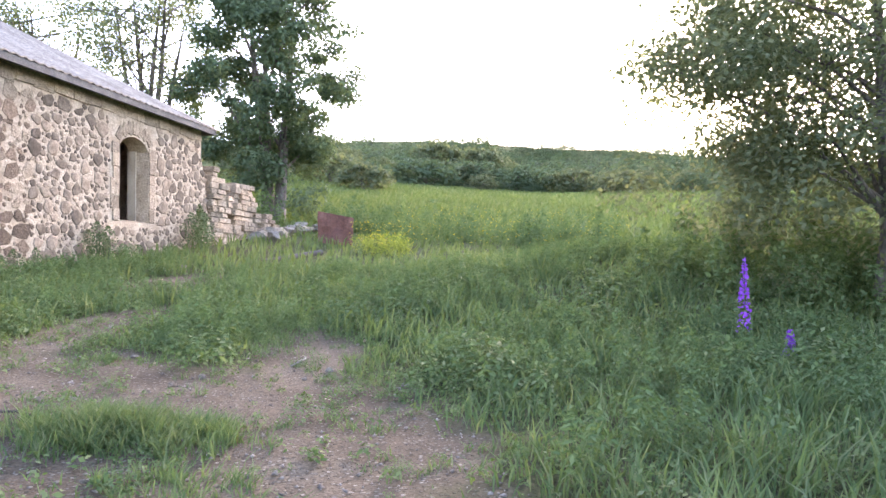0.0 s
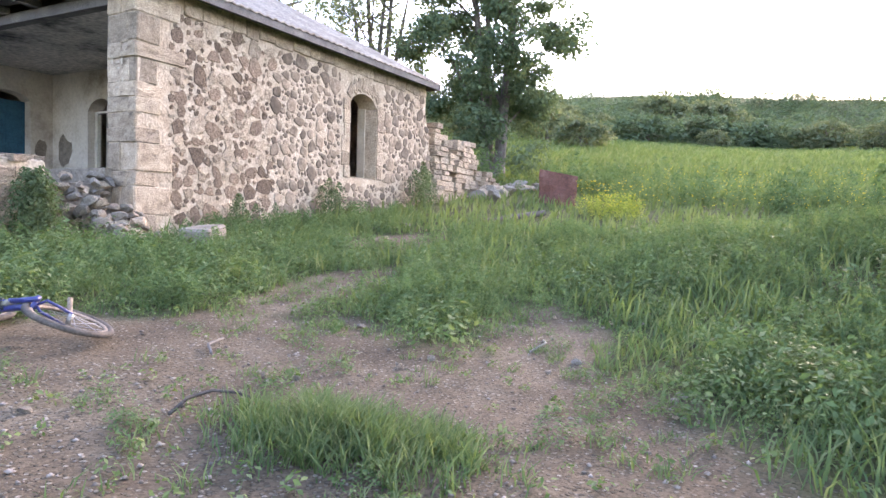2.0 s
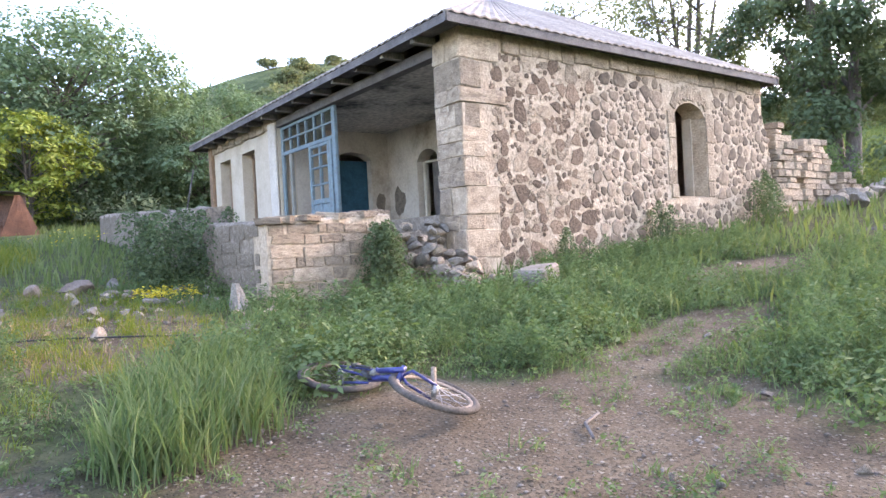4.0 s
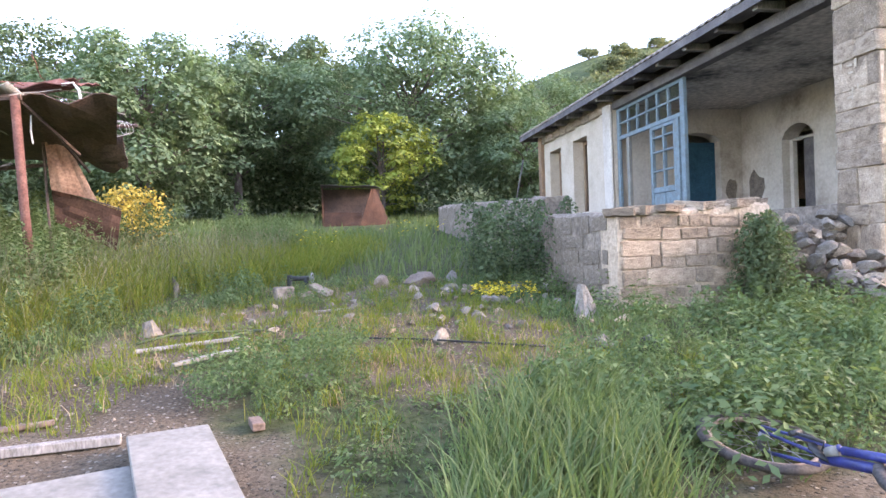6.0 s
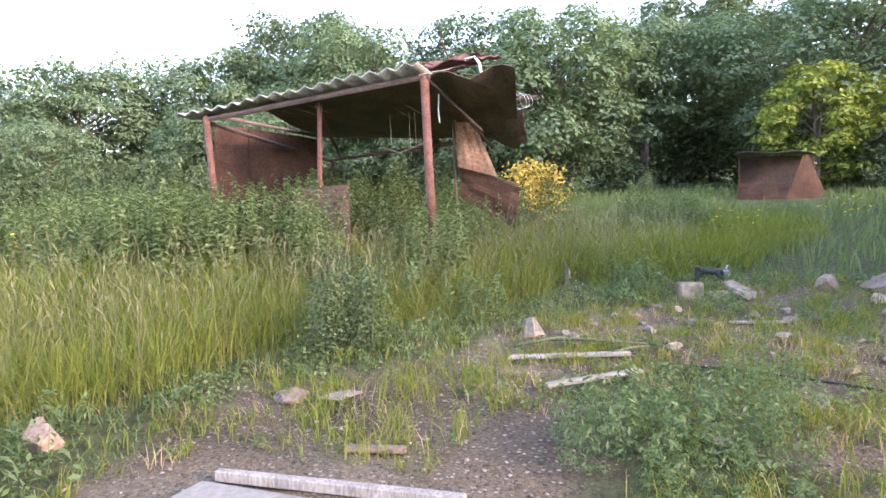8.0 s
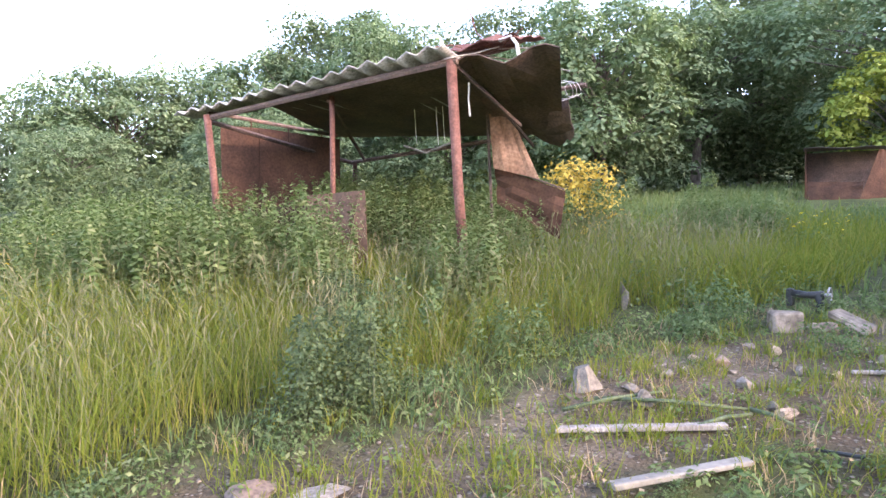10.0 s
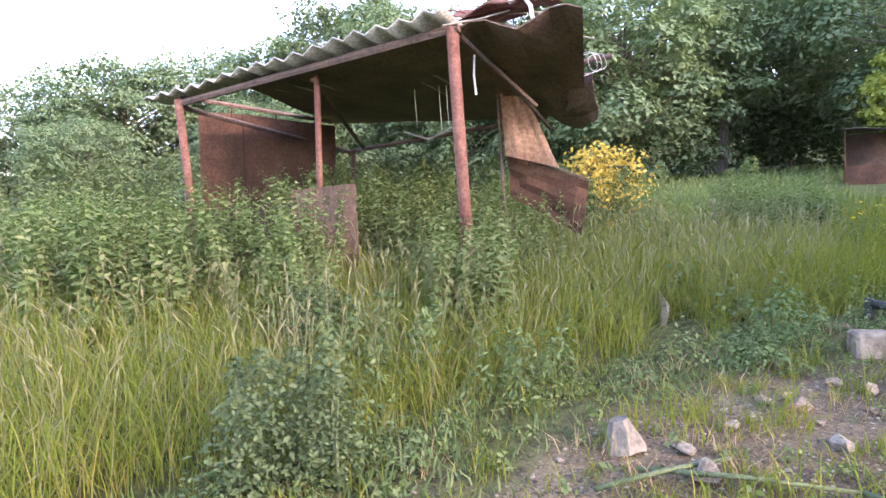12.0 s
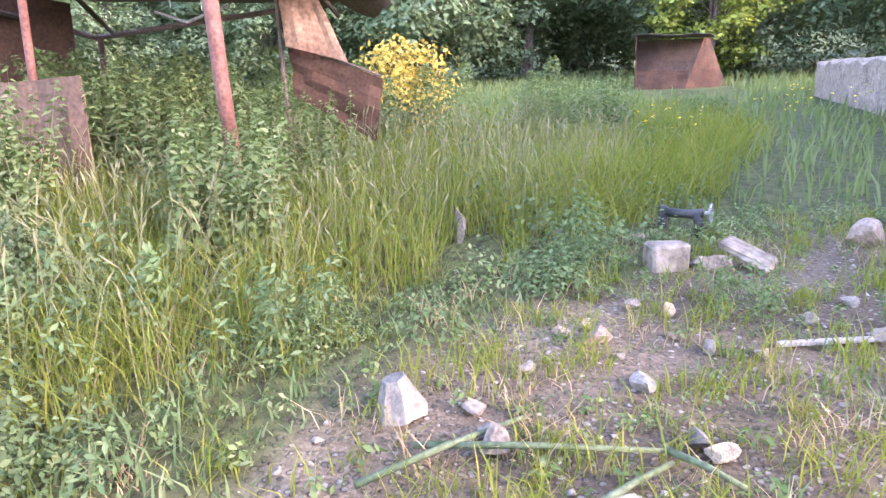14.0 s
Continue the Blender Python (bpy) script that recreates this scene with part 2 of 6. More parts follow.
M_BLUE = surface("flaking_blue_paint", [(0.14, 0.14, 0.13), (0.14, 0.195, 0.21), (0.2, 0.26, 0.27)], 9, 50, 0.6, 0.25, fine_amount=0.2)
M_BLUE_DARK = surface("dark_blue_door_paint", [(0.012, 0.05, 0.08), (0.02, 0.08, 0.12), (0.03, 0.1, 0.15)], 4, 40, 0.6, 0.2)
M_RUST = surface("rusted_sheet", [(0.05, 0.026, 0.018), (0.092, 0.045, 0.028), (0.135, 0.068, 0.042)], 1.8, 28, 0.85, 0.3, metallic=0.15, fine_amount=0.3)
# Rust whose base tone is lifted to offset the shade under the roof.
M_RUST_DARK = surface("shade_lifted_rust", [(0.075, 0.055, 0.05), (0.125, 0.086, 0.072), (0.18, 0.115, 0.09)], 1.8, 28, 0.85, 0.3, metallic=0.1)
M_RUST_LIGHT = surface("faded_rust_sheet", [(0.2, 0.1, 0.062), (0.34, 0.19, 0.125), (0.45, 0.27, 0.185)], 2.4, 24, 0.85, 0.3, metallic=0.1)
M_RUST_POST = surface("red_oxide_post", [(0.1, 0.044, 0.034), (0.155, 0.067, 0.05), (0.2, 0.105, 0.08)], 5, 36, 0.8, 0.3, metallic=0.1)
M_SLATE = surface("fibre_cement_sheet", [(0.25, 0.235, 0.21), (0.36, 0.345, 0.31), (0.46, 0.44, 0.41)], 2.5, 30, 0.9, 0.3)
M_RUBBER = surface("dusty_tyre_rubber", [(0.035, 0.032, 0.03), (0.07, 0.06, 0.052), (0.12, 0.1, 0.08)], 6, 60, 0.9, 0.3)
M_RIM = surface("dusty_pale_rim", [(0.15, 0.112, 0.08), (0.22, 0.17, 0.125), (0.28, 0.225, 0.175)], 8, 50, 0.8, 0.15)
M_STEEL = surface("dull_steel", [(0.25, 0.24, 0.23), (0.38, 0.36, 0.34)], 9, 60, 0.45, 0.1, metallic=0.8)
M_FRAME_BLUE = surface("blue_bicycle_enamel", [(0.016, 0.02, 0.075), (0.022, 0.03, 0.13), (0.04, 0.05, 0.18)], 6, 40, 0.4, 0.1, spec=0.5)
M_BLACK = surface("black_enamel", [(0.012, 0.013, 0.012), (0.025, 0.027, 0.025), (0.05, 0.05, 0.045)], 8, 50, 0.5, 0.15)
M_BOARD = surface("pale_grey_board", [(0.13, 0.12, 0.1), (0.2, 0.188, 0.158), (0.25, 0.235, 0.198)], 2.6, 26, 0.85, 0.35, fine_amount=0.16)
M_BARK = surface("tree_bark", [(0.06, 0.05, 0.042), (0.11, 0.095, 0.08), (0.17, 0.15, 0.13)], 4, 30, 0.95, 0.9, stretch=(1, 1, 0.3), bump_distance=0.04)
M_BAMBOO = surface("green_pole_bark", [(0.045, 0.065, 0.032), (0.07, 0.095, 0.045), (0.105, 0.125, 0.07)], 6, 40, 0.7, 0.2)
M_ROPE = surface("pale_cord", [(0.45, 0.43, 0.4), (0.6, 0.58, 0.55)], 20, 80, 0.8, 0.1)

L_GRASS = leafy("lush_grass", [(0.055, 0.098, 0.034), (0.082, 0.135, 0.046), (0.12, 0.172, 0.06), (0.19, 0.215, 0.1)], (1.2, 1.3, 0.6), 0.4)
L_WHEAT = leafy("ripening_grass", [(0.08, 0.125, 0.018), (0.12, 0.165, 0.022), (0.17, 0.2, 0.03), (0.25, 0.225, 0.055)], (1.25, 1.25, 0.6), 0.42)
L_MEADOW = leafy("meadow_grass", [(0.085, 0.125, 0.035), (0.12, 0.165, 0.05), (0.18, 0.21, 0.08)], (1.2, 1.3, 0.6), 0.38)
L_WEED = leafy("weed_leaves", [(0.05, 0.09, 0.03), (0.08, 0.13, 0.042), (0.11, 0.16, 0.055), (0.15, 0.2, 0.08)], (1.1, 1.3, 0.6), 0.32)
L_NETTLE = leafy("nettle_leaves", [(0.06, 0.1, 0.028), (0.09, 0.14, 0.038), (0.14, 0.185, 0.06), (0.21, 0.235, 0.1)], (1.1, 1.3, 0.6), 0.32)
L_WALNUT = leafy("walnut_leaves", [(0.08, 0.128, 0.058), (0.108, 0.168, 0.073), (0.142, 0.205, 0.092), (0.19, 0.24, 0.12)], (1.1, 1.25, 0.65), 0.38)
L_DARKTREE = leafy("dark_tree_leaves", [(0.065, 0.1, 0.05), (0.09, 0.135, 0.06), (0.125, 0.17, 0.076)], (1.15, 1.2, 0.6), 0.38)
L_LIGHTTREE = leafy("yellow_green_leaves", [(0.12, 0.18, 0.03), (0.18, 0.245, 0.042), (0.26, 0.315, 0.06), (0.38, 0.4, 0.1)], (1.2, 1.2, 0.5), 0.42)
L_THORN = leafy("olive_tree_leaves", [(0.08, 0.105, 0.05), (0.11, 0.14, 0.062), (0.15, 0.18, 0.08), (0.2, 0.22, 0.1)], (1.2, 1.2, 0.65), 0.48)
L_BUSH = leafy("dark_bush_leaves", [(0.042, 0.07, 0.026), (0.066, 0.1, 0.038), (0.095, 0.135, 0.052), (0.135, 0.17, 0.075)], (1.1, 1.25, 0.6), 0.35)
L_YELLOW = leafy("yellow_leaves", [(0.3, 0.25, 0.05), (0.5, 0.38, 0.06), (0.6, 0.46, 0.1)], (1.1, 1.0, 0.5), 0.3)
L_FLOWER = leafy("yellow_petals", [(0.55, 0.42, 0.03), (0.68, 0.55, 0.05)], (1, 1, 0.5), 0.25)
L_PURPLE = leafy("violet_petals", [(0.2, 0.055, 0.28), (0.32, 0.11, 0.4)], (1, 0.9, 1.1), 0.3)
L_HEAD = leafy("green_seed_heads", [(0.12, 0.145, 0.05), (0.18, 0.185, 0.075), (0.25, 0.225, 0.11)], (1.1, 1.1, 0.7), 0.35)
L_DRY = leafy("dry_straw", [(0.2, 0.15, 0.06), (0.29, 0.22, 0.095), (0.37, 0.29, 0.15)], (1.0, 1.0, 0.8), 0.3)


def glass_mat():
    m, n, l = nodes_of("dusty_pane")
    b = n["Principled BSDF"]
    b.inputs["Transmission Weight"].default_value, b.inputs["Roughness"].default_value = 1.0, 0.08
    b.inputs["Base Color"].default_value = (0.75, 0.8, 0.82, 1)
    return m


M_GLASS = glass_mat()


def ground_mat():
    """Gravelly earth where it is bare, darker soil and litter under the growth, grassy slopes far off."""
    m, n, l = nodes_of("earth")
    b = n["Principled BSDF"]
    co, at = n.new("ShaderNodeTexCoord"), n.new("ShaderNodeAttribute")
    at.attribute_name = "bare"

    def tex(kind, scale, **kw):
        t = n.new(kind)
        t.inputs["Scale"].default_value = scale
        l.new(co.outputs["Object"], t.inputs["Vector"])
        return t

    def ramp(src, stops):
        r = n.new("ShaderNodeValToRGB")
        for i, (p, c) in enumerate(stops):
            e = r.color_ramp.elements[i] if i < 2 else r.color_ramp.elements.new(p)
            e.position, e.color = p, (*c, 1)
        l.new(src, r.inputs["Fac"])
        return r.outputs["Color"]

    def blend(a, c, fac, kind="MIX"):
        x = n.new("ShaderNodeMix")
        x.data_type, x.blend_type = "RGBA", kind
        l.new(a, x.inputs["A"])
        l.new(c, x.inputs["B"])
        if isinstance(fac, float):
            x.inputs["Factor"].default_value = fac
        else:
            l.new(fac, x.inputs["Factor"])
        return x.outputs["Result"]

    n1, n2, n3, v = tex("ShaderNodeTexNoise", 0.9), tex("ShaderNodeTexNoise", 9), tex("ShaderNodeTexNoise", 70), tex("ShaderNodeTexVoronoi", 26)
    v2 = tex("ShaderNodeTexVoronoi", 60)
    for t in (n1, n2, n3):
        t.inputs["Detail"].default_value = 6
    dirt = ramp(n1.outputs["Fac"], [(0.3, (0.073, 0.054, 0.036)), (0.5, (0.11, 0.084, 0.056)), (0.7, (0.15, 0.12, 0.083))])
    stones = ramp(v.outputs["Color"], [(0.0, (0.05, 0.042, 0.031)), (0.6, (0.142, 0.121, 0.09)), (1.0, (0.3, 0.265, 0.215))])
    near = n.new("ShaderNodeMapRange")
    near.inputs["From Min"].default_value, near.inputs["From Max"].default_value = 0.42, 0.3
    l.new(v.outputs["Distance"], near.inputs["Value"])
    dirt = blend(dirt, stones, near.outputs["Result"])
    grit = ramp(v2.outputs["Color"], [(0.2, (0.6, 0.58, 0.55)), (0.8, (1.25, 1.25, 1.25))])
    dirt = blend(dirt, grit, 0.8, "MULTIPLY")
    soil = ramp(n2.outputs["Fac"], [(0.3, (0.035, 0.035, 0.018)), (0.5, (0.06, 0.07, 0.025)), (0.7, (0.1, 0.1, 0.045))])
    meadow = ramp(n1.outputs["Fac"], [(0.35, (0.05, 0.075, 0.024)), (0.55, (0.075, 0.105, 0.032)), (0.7, (0.115, 0.13, 0.05))])
    n4 = tex("ShaderNodeTexNoise", 0.11)
    n4.inputs["Detail"].default_value = 8
    meadow = blend(meadow, ramp(n4.outputs["Fac"], [(0.35, (0.55, 0.58, 0.6)), (0.5, (0.95, 0.9, 0.95)), (0.65, (1.35, 1.2, 1.3))]), 1.0, "MULTIPLY")
    fa = n.new("ShaderNodeAttribute")
    fa.attribute_name = "far"
    soil = blend(soil, meadow, fa.outputs["Fac"])
    l.new(blend(soil, dirt, at.outputs["Fac"]), b.inputs["Base Color"])
    b.inputs["Roughness"].default_value = 0.97
    b.inputs["Specular IOR Level"].default_value = 0.15
    add = n.new("ShaderNodeMath")
    add.operation = "MULTIPLY_ADD"
    add.inputs[1].default_value = 0.5
    l.new(n3.outputs["Fac"], add.inputs[0])
    l.new(near.outputs["Result"], add.inputs[2])
    bn = n.new("ShaderNodeBump")
    bn.inputs["Strength"].default_value, bn.inputs["Distance"].default_value = 0.9, 0.022
    l.new(add.outputs[0], bn.inputs["Height"])
    l.new(bn.outputs["Normal"], b.inputs["Normal"])
    return m


M_EARTH = ground_mat()

# ---- terrain: one sheet to the horizon ----
def terrain():
    u = np.linspace(-1, 1, 281)
    warp = np.sinh(u * 7.2) / np.sinh(7.2) * 900
    X, Y = np.meshgrid(-6 + warp * 1.0 + u * 14, 4 + warp + u * 14, indexing="ij")
    x, y = X.ravel(), Y.ravel()
    b = bare(x, y)
    z = ground_z(x, y) + 0.02 * wave(x, y, 2.3, 1) + 0.012 * wave(x, y, 6.1, 2) * (1 - b) + 0.006 * wave(x, y, 11, 4)
    N = len(u)
    i = np.arange(N * N).reshape(N, N)
    a, c, d, e = i[:-1, :-1].ravel(), i[1:, :-1].ravel(), i[1:, 1:].ravel(), i[:-1, 1:].ravel()
    me = np_mesh("ground", np.stack([x, y, z], 1), np.concatenate([np.stack([a, c, d], 1), np.stack([a, d, e], 1)]), M_EARTH)
    at = me.attributes.new("bare", "FLOAT", "POINT")
    at.data.foreach_set("value", b.astype(np.float32))
    fa = me.attributes.new("far", "FLOAT", "POINT")
    fa.data.foreach_set("value", np.clip((np.hypot(x + 6, y - 5) - 14) / 12, 0, 1).astype(np.float32))
    me.shade_smooth()
    tagged(new("ground", me), "trodden gravel yard running into overgrown meadow and green hills", "ground", kind="structure")


terrain()
# ---- the stone house ----
EX, SY, NY, WX = -11.1, 9.1, 19.0, -25.4      # outer faces: east, south, north, west
Z0, ZT, ZF = 0.55, 5.15, 1.9                  # foot of the walls, their top, the porch floor


def wall_prism(axis, at, thick, outline, holes=()):
    """A wall slab with openings. outline and holes are loops in (along, up); it runs along x or y and reaches thick behind at."""
    bm = bmesh.new()
    edges = []
    for loop in (outline, *holes):
        vs = [bm.verts.new(((s, at, z) if axis == "x" else (at, s, z))) for s, z in loop]
        edges += [bm.edges.new((a, b)) for a, b in zip(vs, vs[1:] + vs[:1])]
    bmesh.ops.triangle_fill(bm, use_beauty=True, use_dissolve=False, edges=edges)
    off = Vector((0, thick, 0)) if axis == "x" else Vector((thick, 0, 0))
    out = bmesh.ops.extrude_face_region(bm, geom=bm.faces[:])
    bmesh.ops.translate(bm, verts=[g for g in out["geom"] if isinstance(g, bmesh.types.BMVert)], vec=off)
    return fixed(bm)


def rect(a, b, lo, hi):
    return [(a, lo), (b, lo), (b, hi), (a, hi)]


def arch(a, b, lo, spring, crown, n=8):
    pts = [(a, lo), (b, lo)]
    for k in range(n + 1):
        u = k / n
        pts.append((b + (a - b) * u, spring + (crown - spring) * math.sin(math.pi * u) ** 0.6))
    return pts


WIN = (15.2, 16.4, 2.15, 4.05, 4.35)
house = thing("stone_house", "abandoned single-storey stone house with open porch and rusty sheet roof", "house", (EX, SY, Z0))


def hp(name, bm, mat, label="", smooth=False):
    ob = part(name, bm, mat, house, label, smooth)
    ob.matrix_parent_inverse = house.matrix_world.inverted()
    return ob


bpy.context.view_layer.update()
east = hp("wall_east", wall_prism("y", EX, -0.55, [(SY, Z0), (19.6, Z0), (19.6, 2.2), (19.3, 2.9), (19.25, 3.6), (19.0, 4.3), (NY, ZT), (SY, ZT)], [arch(*WIN)]), M_MORTAR, "rubble stone wall in pale lime mortar")
south = hp("wall_south", wall_prism("x", SY, 0.5, rect(WX, -19.3, Z0, ZT), [rect(-24.25, -23.2, 2.35, 4.45), rect(-22.15, -21.05, 2.35, 4.45)]), M_PLASTER, "cracked cream plaster over stone")
hp("wall_west", boxed((WX, SY + 0.5, Z0), (WX + 0.5, NY, ZT)), M_PLASTER_DIRTY)
hp("wall_north", boxed((WX + 0.5, NY - 0.5, Z0), (EX - 0.55, NY, ZT)), M_MORTAR)
porch_back = hp("wall_porch_back", wall_prism("x", 12.6, 0.4, rect(-19.3, EX - 0.55, ZF, ZT), [arch(-17.75, -16.7, ZF + 0.003, 3.75, 4.05)]), M_PLASTER_DIRTY, "stained white porch wall")
porch_west = hp("wall_porch_west", wall_prism("y", -19.3, -0.4, rect(SY + 0.5, 13.0, ZF, ZT), [arch(10.85, 12.0, ZF + 0.003, 4.0, 4.2)]), M_PLASTER_DIRTY)
hp("porch_floor", boxed((-19.3, SY - 0.2, Z0), (EX - 0.58, 12.6, ZF)), M_CEMENT, "dusty concrete porch floor")
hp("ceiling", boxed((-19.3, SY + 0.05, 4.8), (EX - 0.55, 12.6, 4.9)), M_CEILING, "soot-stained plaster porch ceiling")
hp("lintel_beam", boxed((-19.3, SY - 0.02, 4.78), (-11.86, SY + 0.2, 4.98), 0.01), M_WOOD_DARK)
hp("rear_floor", boxed((WX + 0.5, 13.0, Z0), (EX - 0.55, NY - 0.5, ZF - 0.1)), M_CEMENT)


def hip_roof():
    ex, wx, sy, ny, ze = EX + 0.38, WX - 0.4, SY - 0.55, NY + 0.25, 5.2
    my, zr = (sy + ny) / 2, 8.05
    half = (ny - sy) / 2
    a, b = Vector((wx + half, my, zr)), Vector((ex - half * 0.95, my, zr))
    c = [Vector((ex, sy, ze)), Vector((ex, ny, ze)), Vector((wx, ny, ze)), Vector((wx, sy, ze))]
    bm = bmesh.new()

    def slope(p0, p1, q0, q1, n):
        """One slope in standing rows of sheet, p along the eave, q along the top."""
        for k in range(n):
            for side, (u0, u1, lift0, lift1) in enumerate((((k + 0.0) / n, (k + 0.5) / n, 0.0, 0.035), ((k + 0.5) / n, (k + 1.0) / n, 0.035, 0.0))):
                vs = [p0.lerp(p1, u0) + UP * lift0, p0.lerp(p1, u1) + UP * lift1, q0.lerp(q1, u1) + UP * lift1, q0.lerp(q1, u0) + UP * lift0]
                bm.faces.new([bm.verts.new(v) for v in vs])
    slope(c[0], c[1], b, b, 44)
    slope(c[1], c[2], b, a, 60)
    slope(c[2], c[3], a, a, 44)
    slope(c[3], c[0], a, b, 60)
    bmesh.ops.remove_doubles(bm, verts=bm.verts, dist=0.0005)
    bmesh.ops.recalc_face_normals(bm, faces=bm.faces)
    out = bmesh.ops.extrude_face_region(bm, geom=bm.faces[:])
    bmesh.ops.translate(bm, verts=[g for g in out["geom"] if isinstance(g, bmesh.types.BMVert)], vec=(0, 0, -0.03))
    roof = hp("roof", bm, M_ROOF, "faded grey sheet-metal hip roof")
    def rp(name, bm2, mat):
        o = part(name, bm2, mat, roof)
        return o
    for (x0, y0, x1, y1) in ((ex - 0.06, sy, ex - 0.02, ny), (wx + 0.02, sy, wx + 0.06, ny), (wx, sy + 0.02, ex, sy + 0.06), (wx, ny - 0.06, ex, ny - 0.02)):
        rp("fascia", boxed((x0, y0, ze - 0.17), (x1, y1, ze - 0.02)), M_WOOD_DARK)
    rp("soffit", boxed((wx + 0.08, sy + 0.07, ze - 0.075), (ex - 0.08, SY - 0.03, ze - 0.05)), M_WOOD_DARK)
    rp("soffit", boxed((EX + 0.02, SY, ze - 0.075), (ex - 0.08, ny - 0.08, ze - 0.05)), M_WOOD_DARK)
    for k in range(13):
        x = -11.9 - k * 1.05
        rp("rafter_end", boxed((x - 0.06, sy + 0.1, ze - 0.22), (x + 0.06, SY + (0.04 if x > -19 else -0.003), ze - 0.085), 0.008), M_WOOD_PALE if k % 3 < 2 else M_WOOD_DARK)
    return roof


hip_roof()

# pier at the corner: dressed quoins that alternate, in courses
quoin_meshes = [bpy.data.meshes.new("quoin") for _ in range(8)]
for q, me in enumerate(quoin_meshes):
    bm = boxed((-0.5, -0.5, -0.5), (0.5, 0.5, 0.5), 0.045, 0.05)
    bm.to_mesh(me)
    bm.free()
    me.materials.append(M_STONE_TAN)


def piece(name, me, parent, at, size, turn=(0, 0, 0), material=None):
    ob = new(name, me)
    ob.parent = parent
    ob.matrix_basis = Matrix.LocRotScale(at, Euler([radians(a) for a in turn]), size)
    return ob


pier = hp("corner_pier", boxed((EX - 0.72, SY - 0.03, Z0), (EX - 0.02, SY + 0.55, 4.78)), M_MORTAR, "corner pier of large dressed tan blocks")
z, k = Z0 + 0.05, 0
while z < 4.98:
    h = min(random.choice((0.26, 0.34, 0.42, 0.5)), 5.06 - z)
    ly = random.choice((0.75, 0.9, 1.05)) if k % 2 else random.choice((0.42, 0.5, 0.58))
    piece("quoin", quoin_meshes[k % 8], pier, (EX - 0.185, SY + ly / 2 - 0.05, z + h / 2), (0.4 + random.uniform(-0.02, 0.03), ly, h * 1.01), (random.uniform(-1.5, 1.5), 0, random.uniform(-1, 1)))
    if k % 2:
        piece("quoin", quoin_meshes[(k + 3) % 8], pier, (EX - 0.56, SY + 0.1, z + h / 2), (0.38, 0.3 + random.uniform(-0.02, 0.03), h * 1.0), (0, random.uniform(-1.5, 1.5), 0))
    else:
        piece("quoin", quoin_meshes[(k + 3) % 8], pier, (EX - 0.47, SY + 0.1, z + h / 2), (0.58, 0.3 + random.uniform(-0.02, 0.03), h * 1.0), (0, random.uniform(-1.5, 1.5), 0))
    z, k = z + h, k + 1

# faint painted strokes on the pier's front
for k, (x, z, w, h) in enumerate(((-0.62, 3.72, 0.04, 0.2), (-0.5, 3.73, 0.1, 0.03), (-0.47, 3.63, 0.08, 0.03), (-0.36, 3.7, 0.035, 0.18), (-0.5, 3.3, 0.08, 0.03), (-0.42, 3.28, 0.03, 0.16), (-0.33, 3.3, 0.03, 0.17))):
    part("painted_stroke", boxed((EX + x, SY - 0.062, z), (EX + x + w, SY - 0.054, z + h), 0.002), M_PLASTER, pier, "faded white painted stroke")

# rubble stones of the east wall
def stone_face(seed):
    """A flat field stone, face towards +x, rim set back into the mortar."""
    r = random.Random(seed)
    n = r.choice((7, 8, 9))
    bm = bmesh.new()
    ring = [(math.cos(2 * math.pi * (k + r.uniform(-0.3, 0.3)) / n) * r.uniform(0.34, 0.58), math.sin(2 * math.pi * (k + r.uniform(-0.3, 0.3)) / n) * r.uniform(0.34, 0.58)) for k in range(n)]
    back = [bm.verts.new((-0.5, y * 1.04, z * 1.04)) for y, z in ring]
    rim = [bm.verts.new((0.28 + r.uniform(-0.1, 0.1), y, z)) for y, z in ring]
    front = [bm.verts.new((0.5 + r.uniform(-0.22, 0.2), y * 0.74 + r.uniform(-0.05, 0.05), z * 0.74 + r.uniform(-0.05, 0.05))) for y, z in ring]
    mid = bm.verts.new((0.5 + r.uniform(-0.15, 0.2), r.uniform(-0.12, 0.12), r.uniform(-0.12, 0.12)))
    for a in range(n):
        b = (a + 1) % n
        bm.faces.new((back[a], back[b], rim[b], rim[a]))
        bm.faces.new((rim[a], rim[b], front[b], front[a]))
        bm.faces.new((front[a], front[b], mid))
    me = bpy.data.meshes.new("stone")
    bm.to_mesh(me)
    bm.free()
    return me


face_dark = [stone_face(s) for s in range(9)]
face_tan = [stone_face(20 + s) for s in range(6)]
for me in face_dark:
    me.materials.append(M_STONE_DARK)
for me in face_tan:
    me.materials.append(M_STONE_TAN)
stones, tries = [], 0
while tries < 16000:
    tries += 1
    y, z = random.uniform(SY + 0.5, 19.5), random.uniform(Z0 + 0.3, 4.72)
    if y > NY - 0.1 and z > 4.2 - (y - 19) * 3:
        continue
    w = random.choice((0.4, 0.33, 0.28, 0.23)) if tries < 1900 else random.choice((0.09, 0.12, 0.16, 0.21))
    h = w * random.uniform(0.7, 1.15)
    if y - w / 2 < SY + (0.62 if w < 0.3 else 0.85):
        continue
    if WIN[0] - 0.32 < y + w / 2 and y - w / 2 < WIN[1] + 0.32 and WIN[2] - 0.12 < z + h / 2 and z - h / 2 < 4.85:
        continue
    if any(abs(y - a) < (w + c) * 0.43 and abs(z - b) < (h + d) * 0.43 for a, b, c, d in stones):
        continue
    stones.append((y, z, w, h))
near = sorted(stones, key=lambda s: s[0])
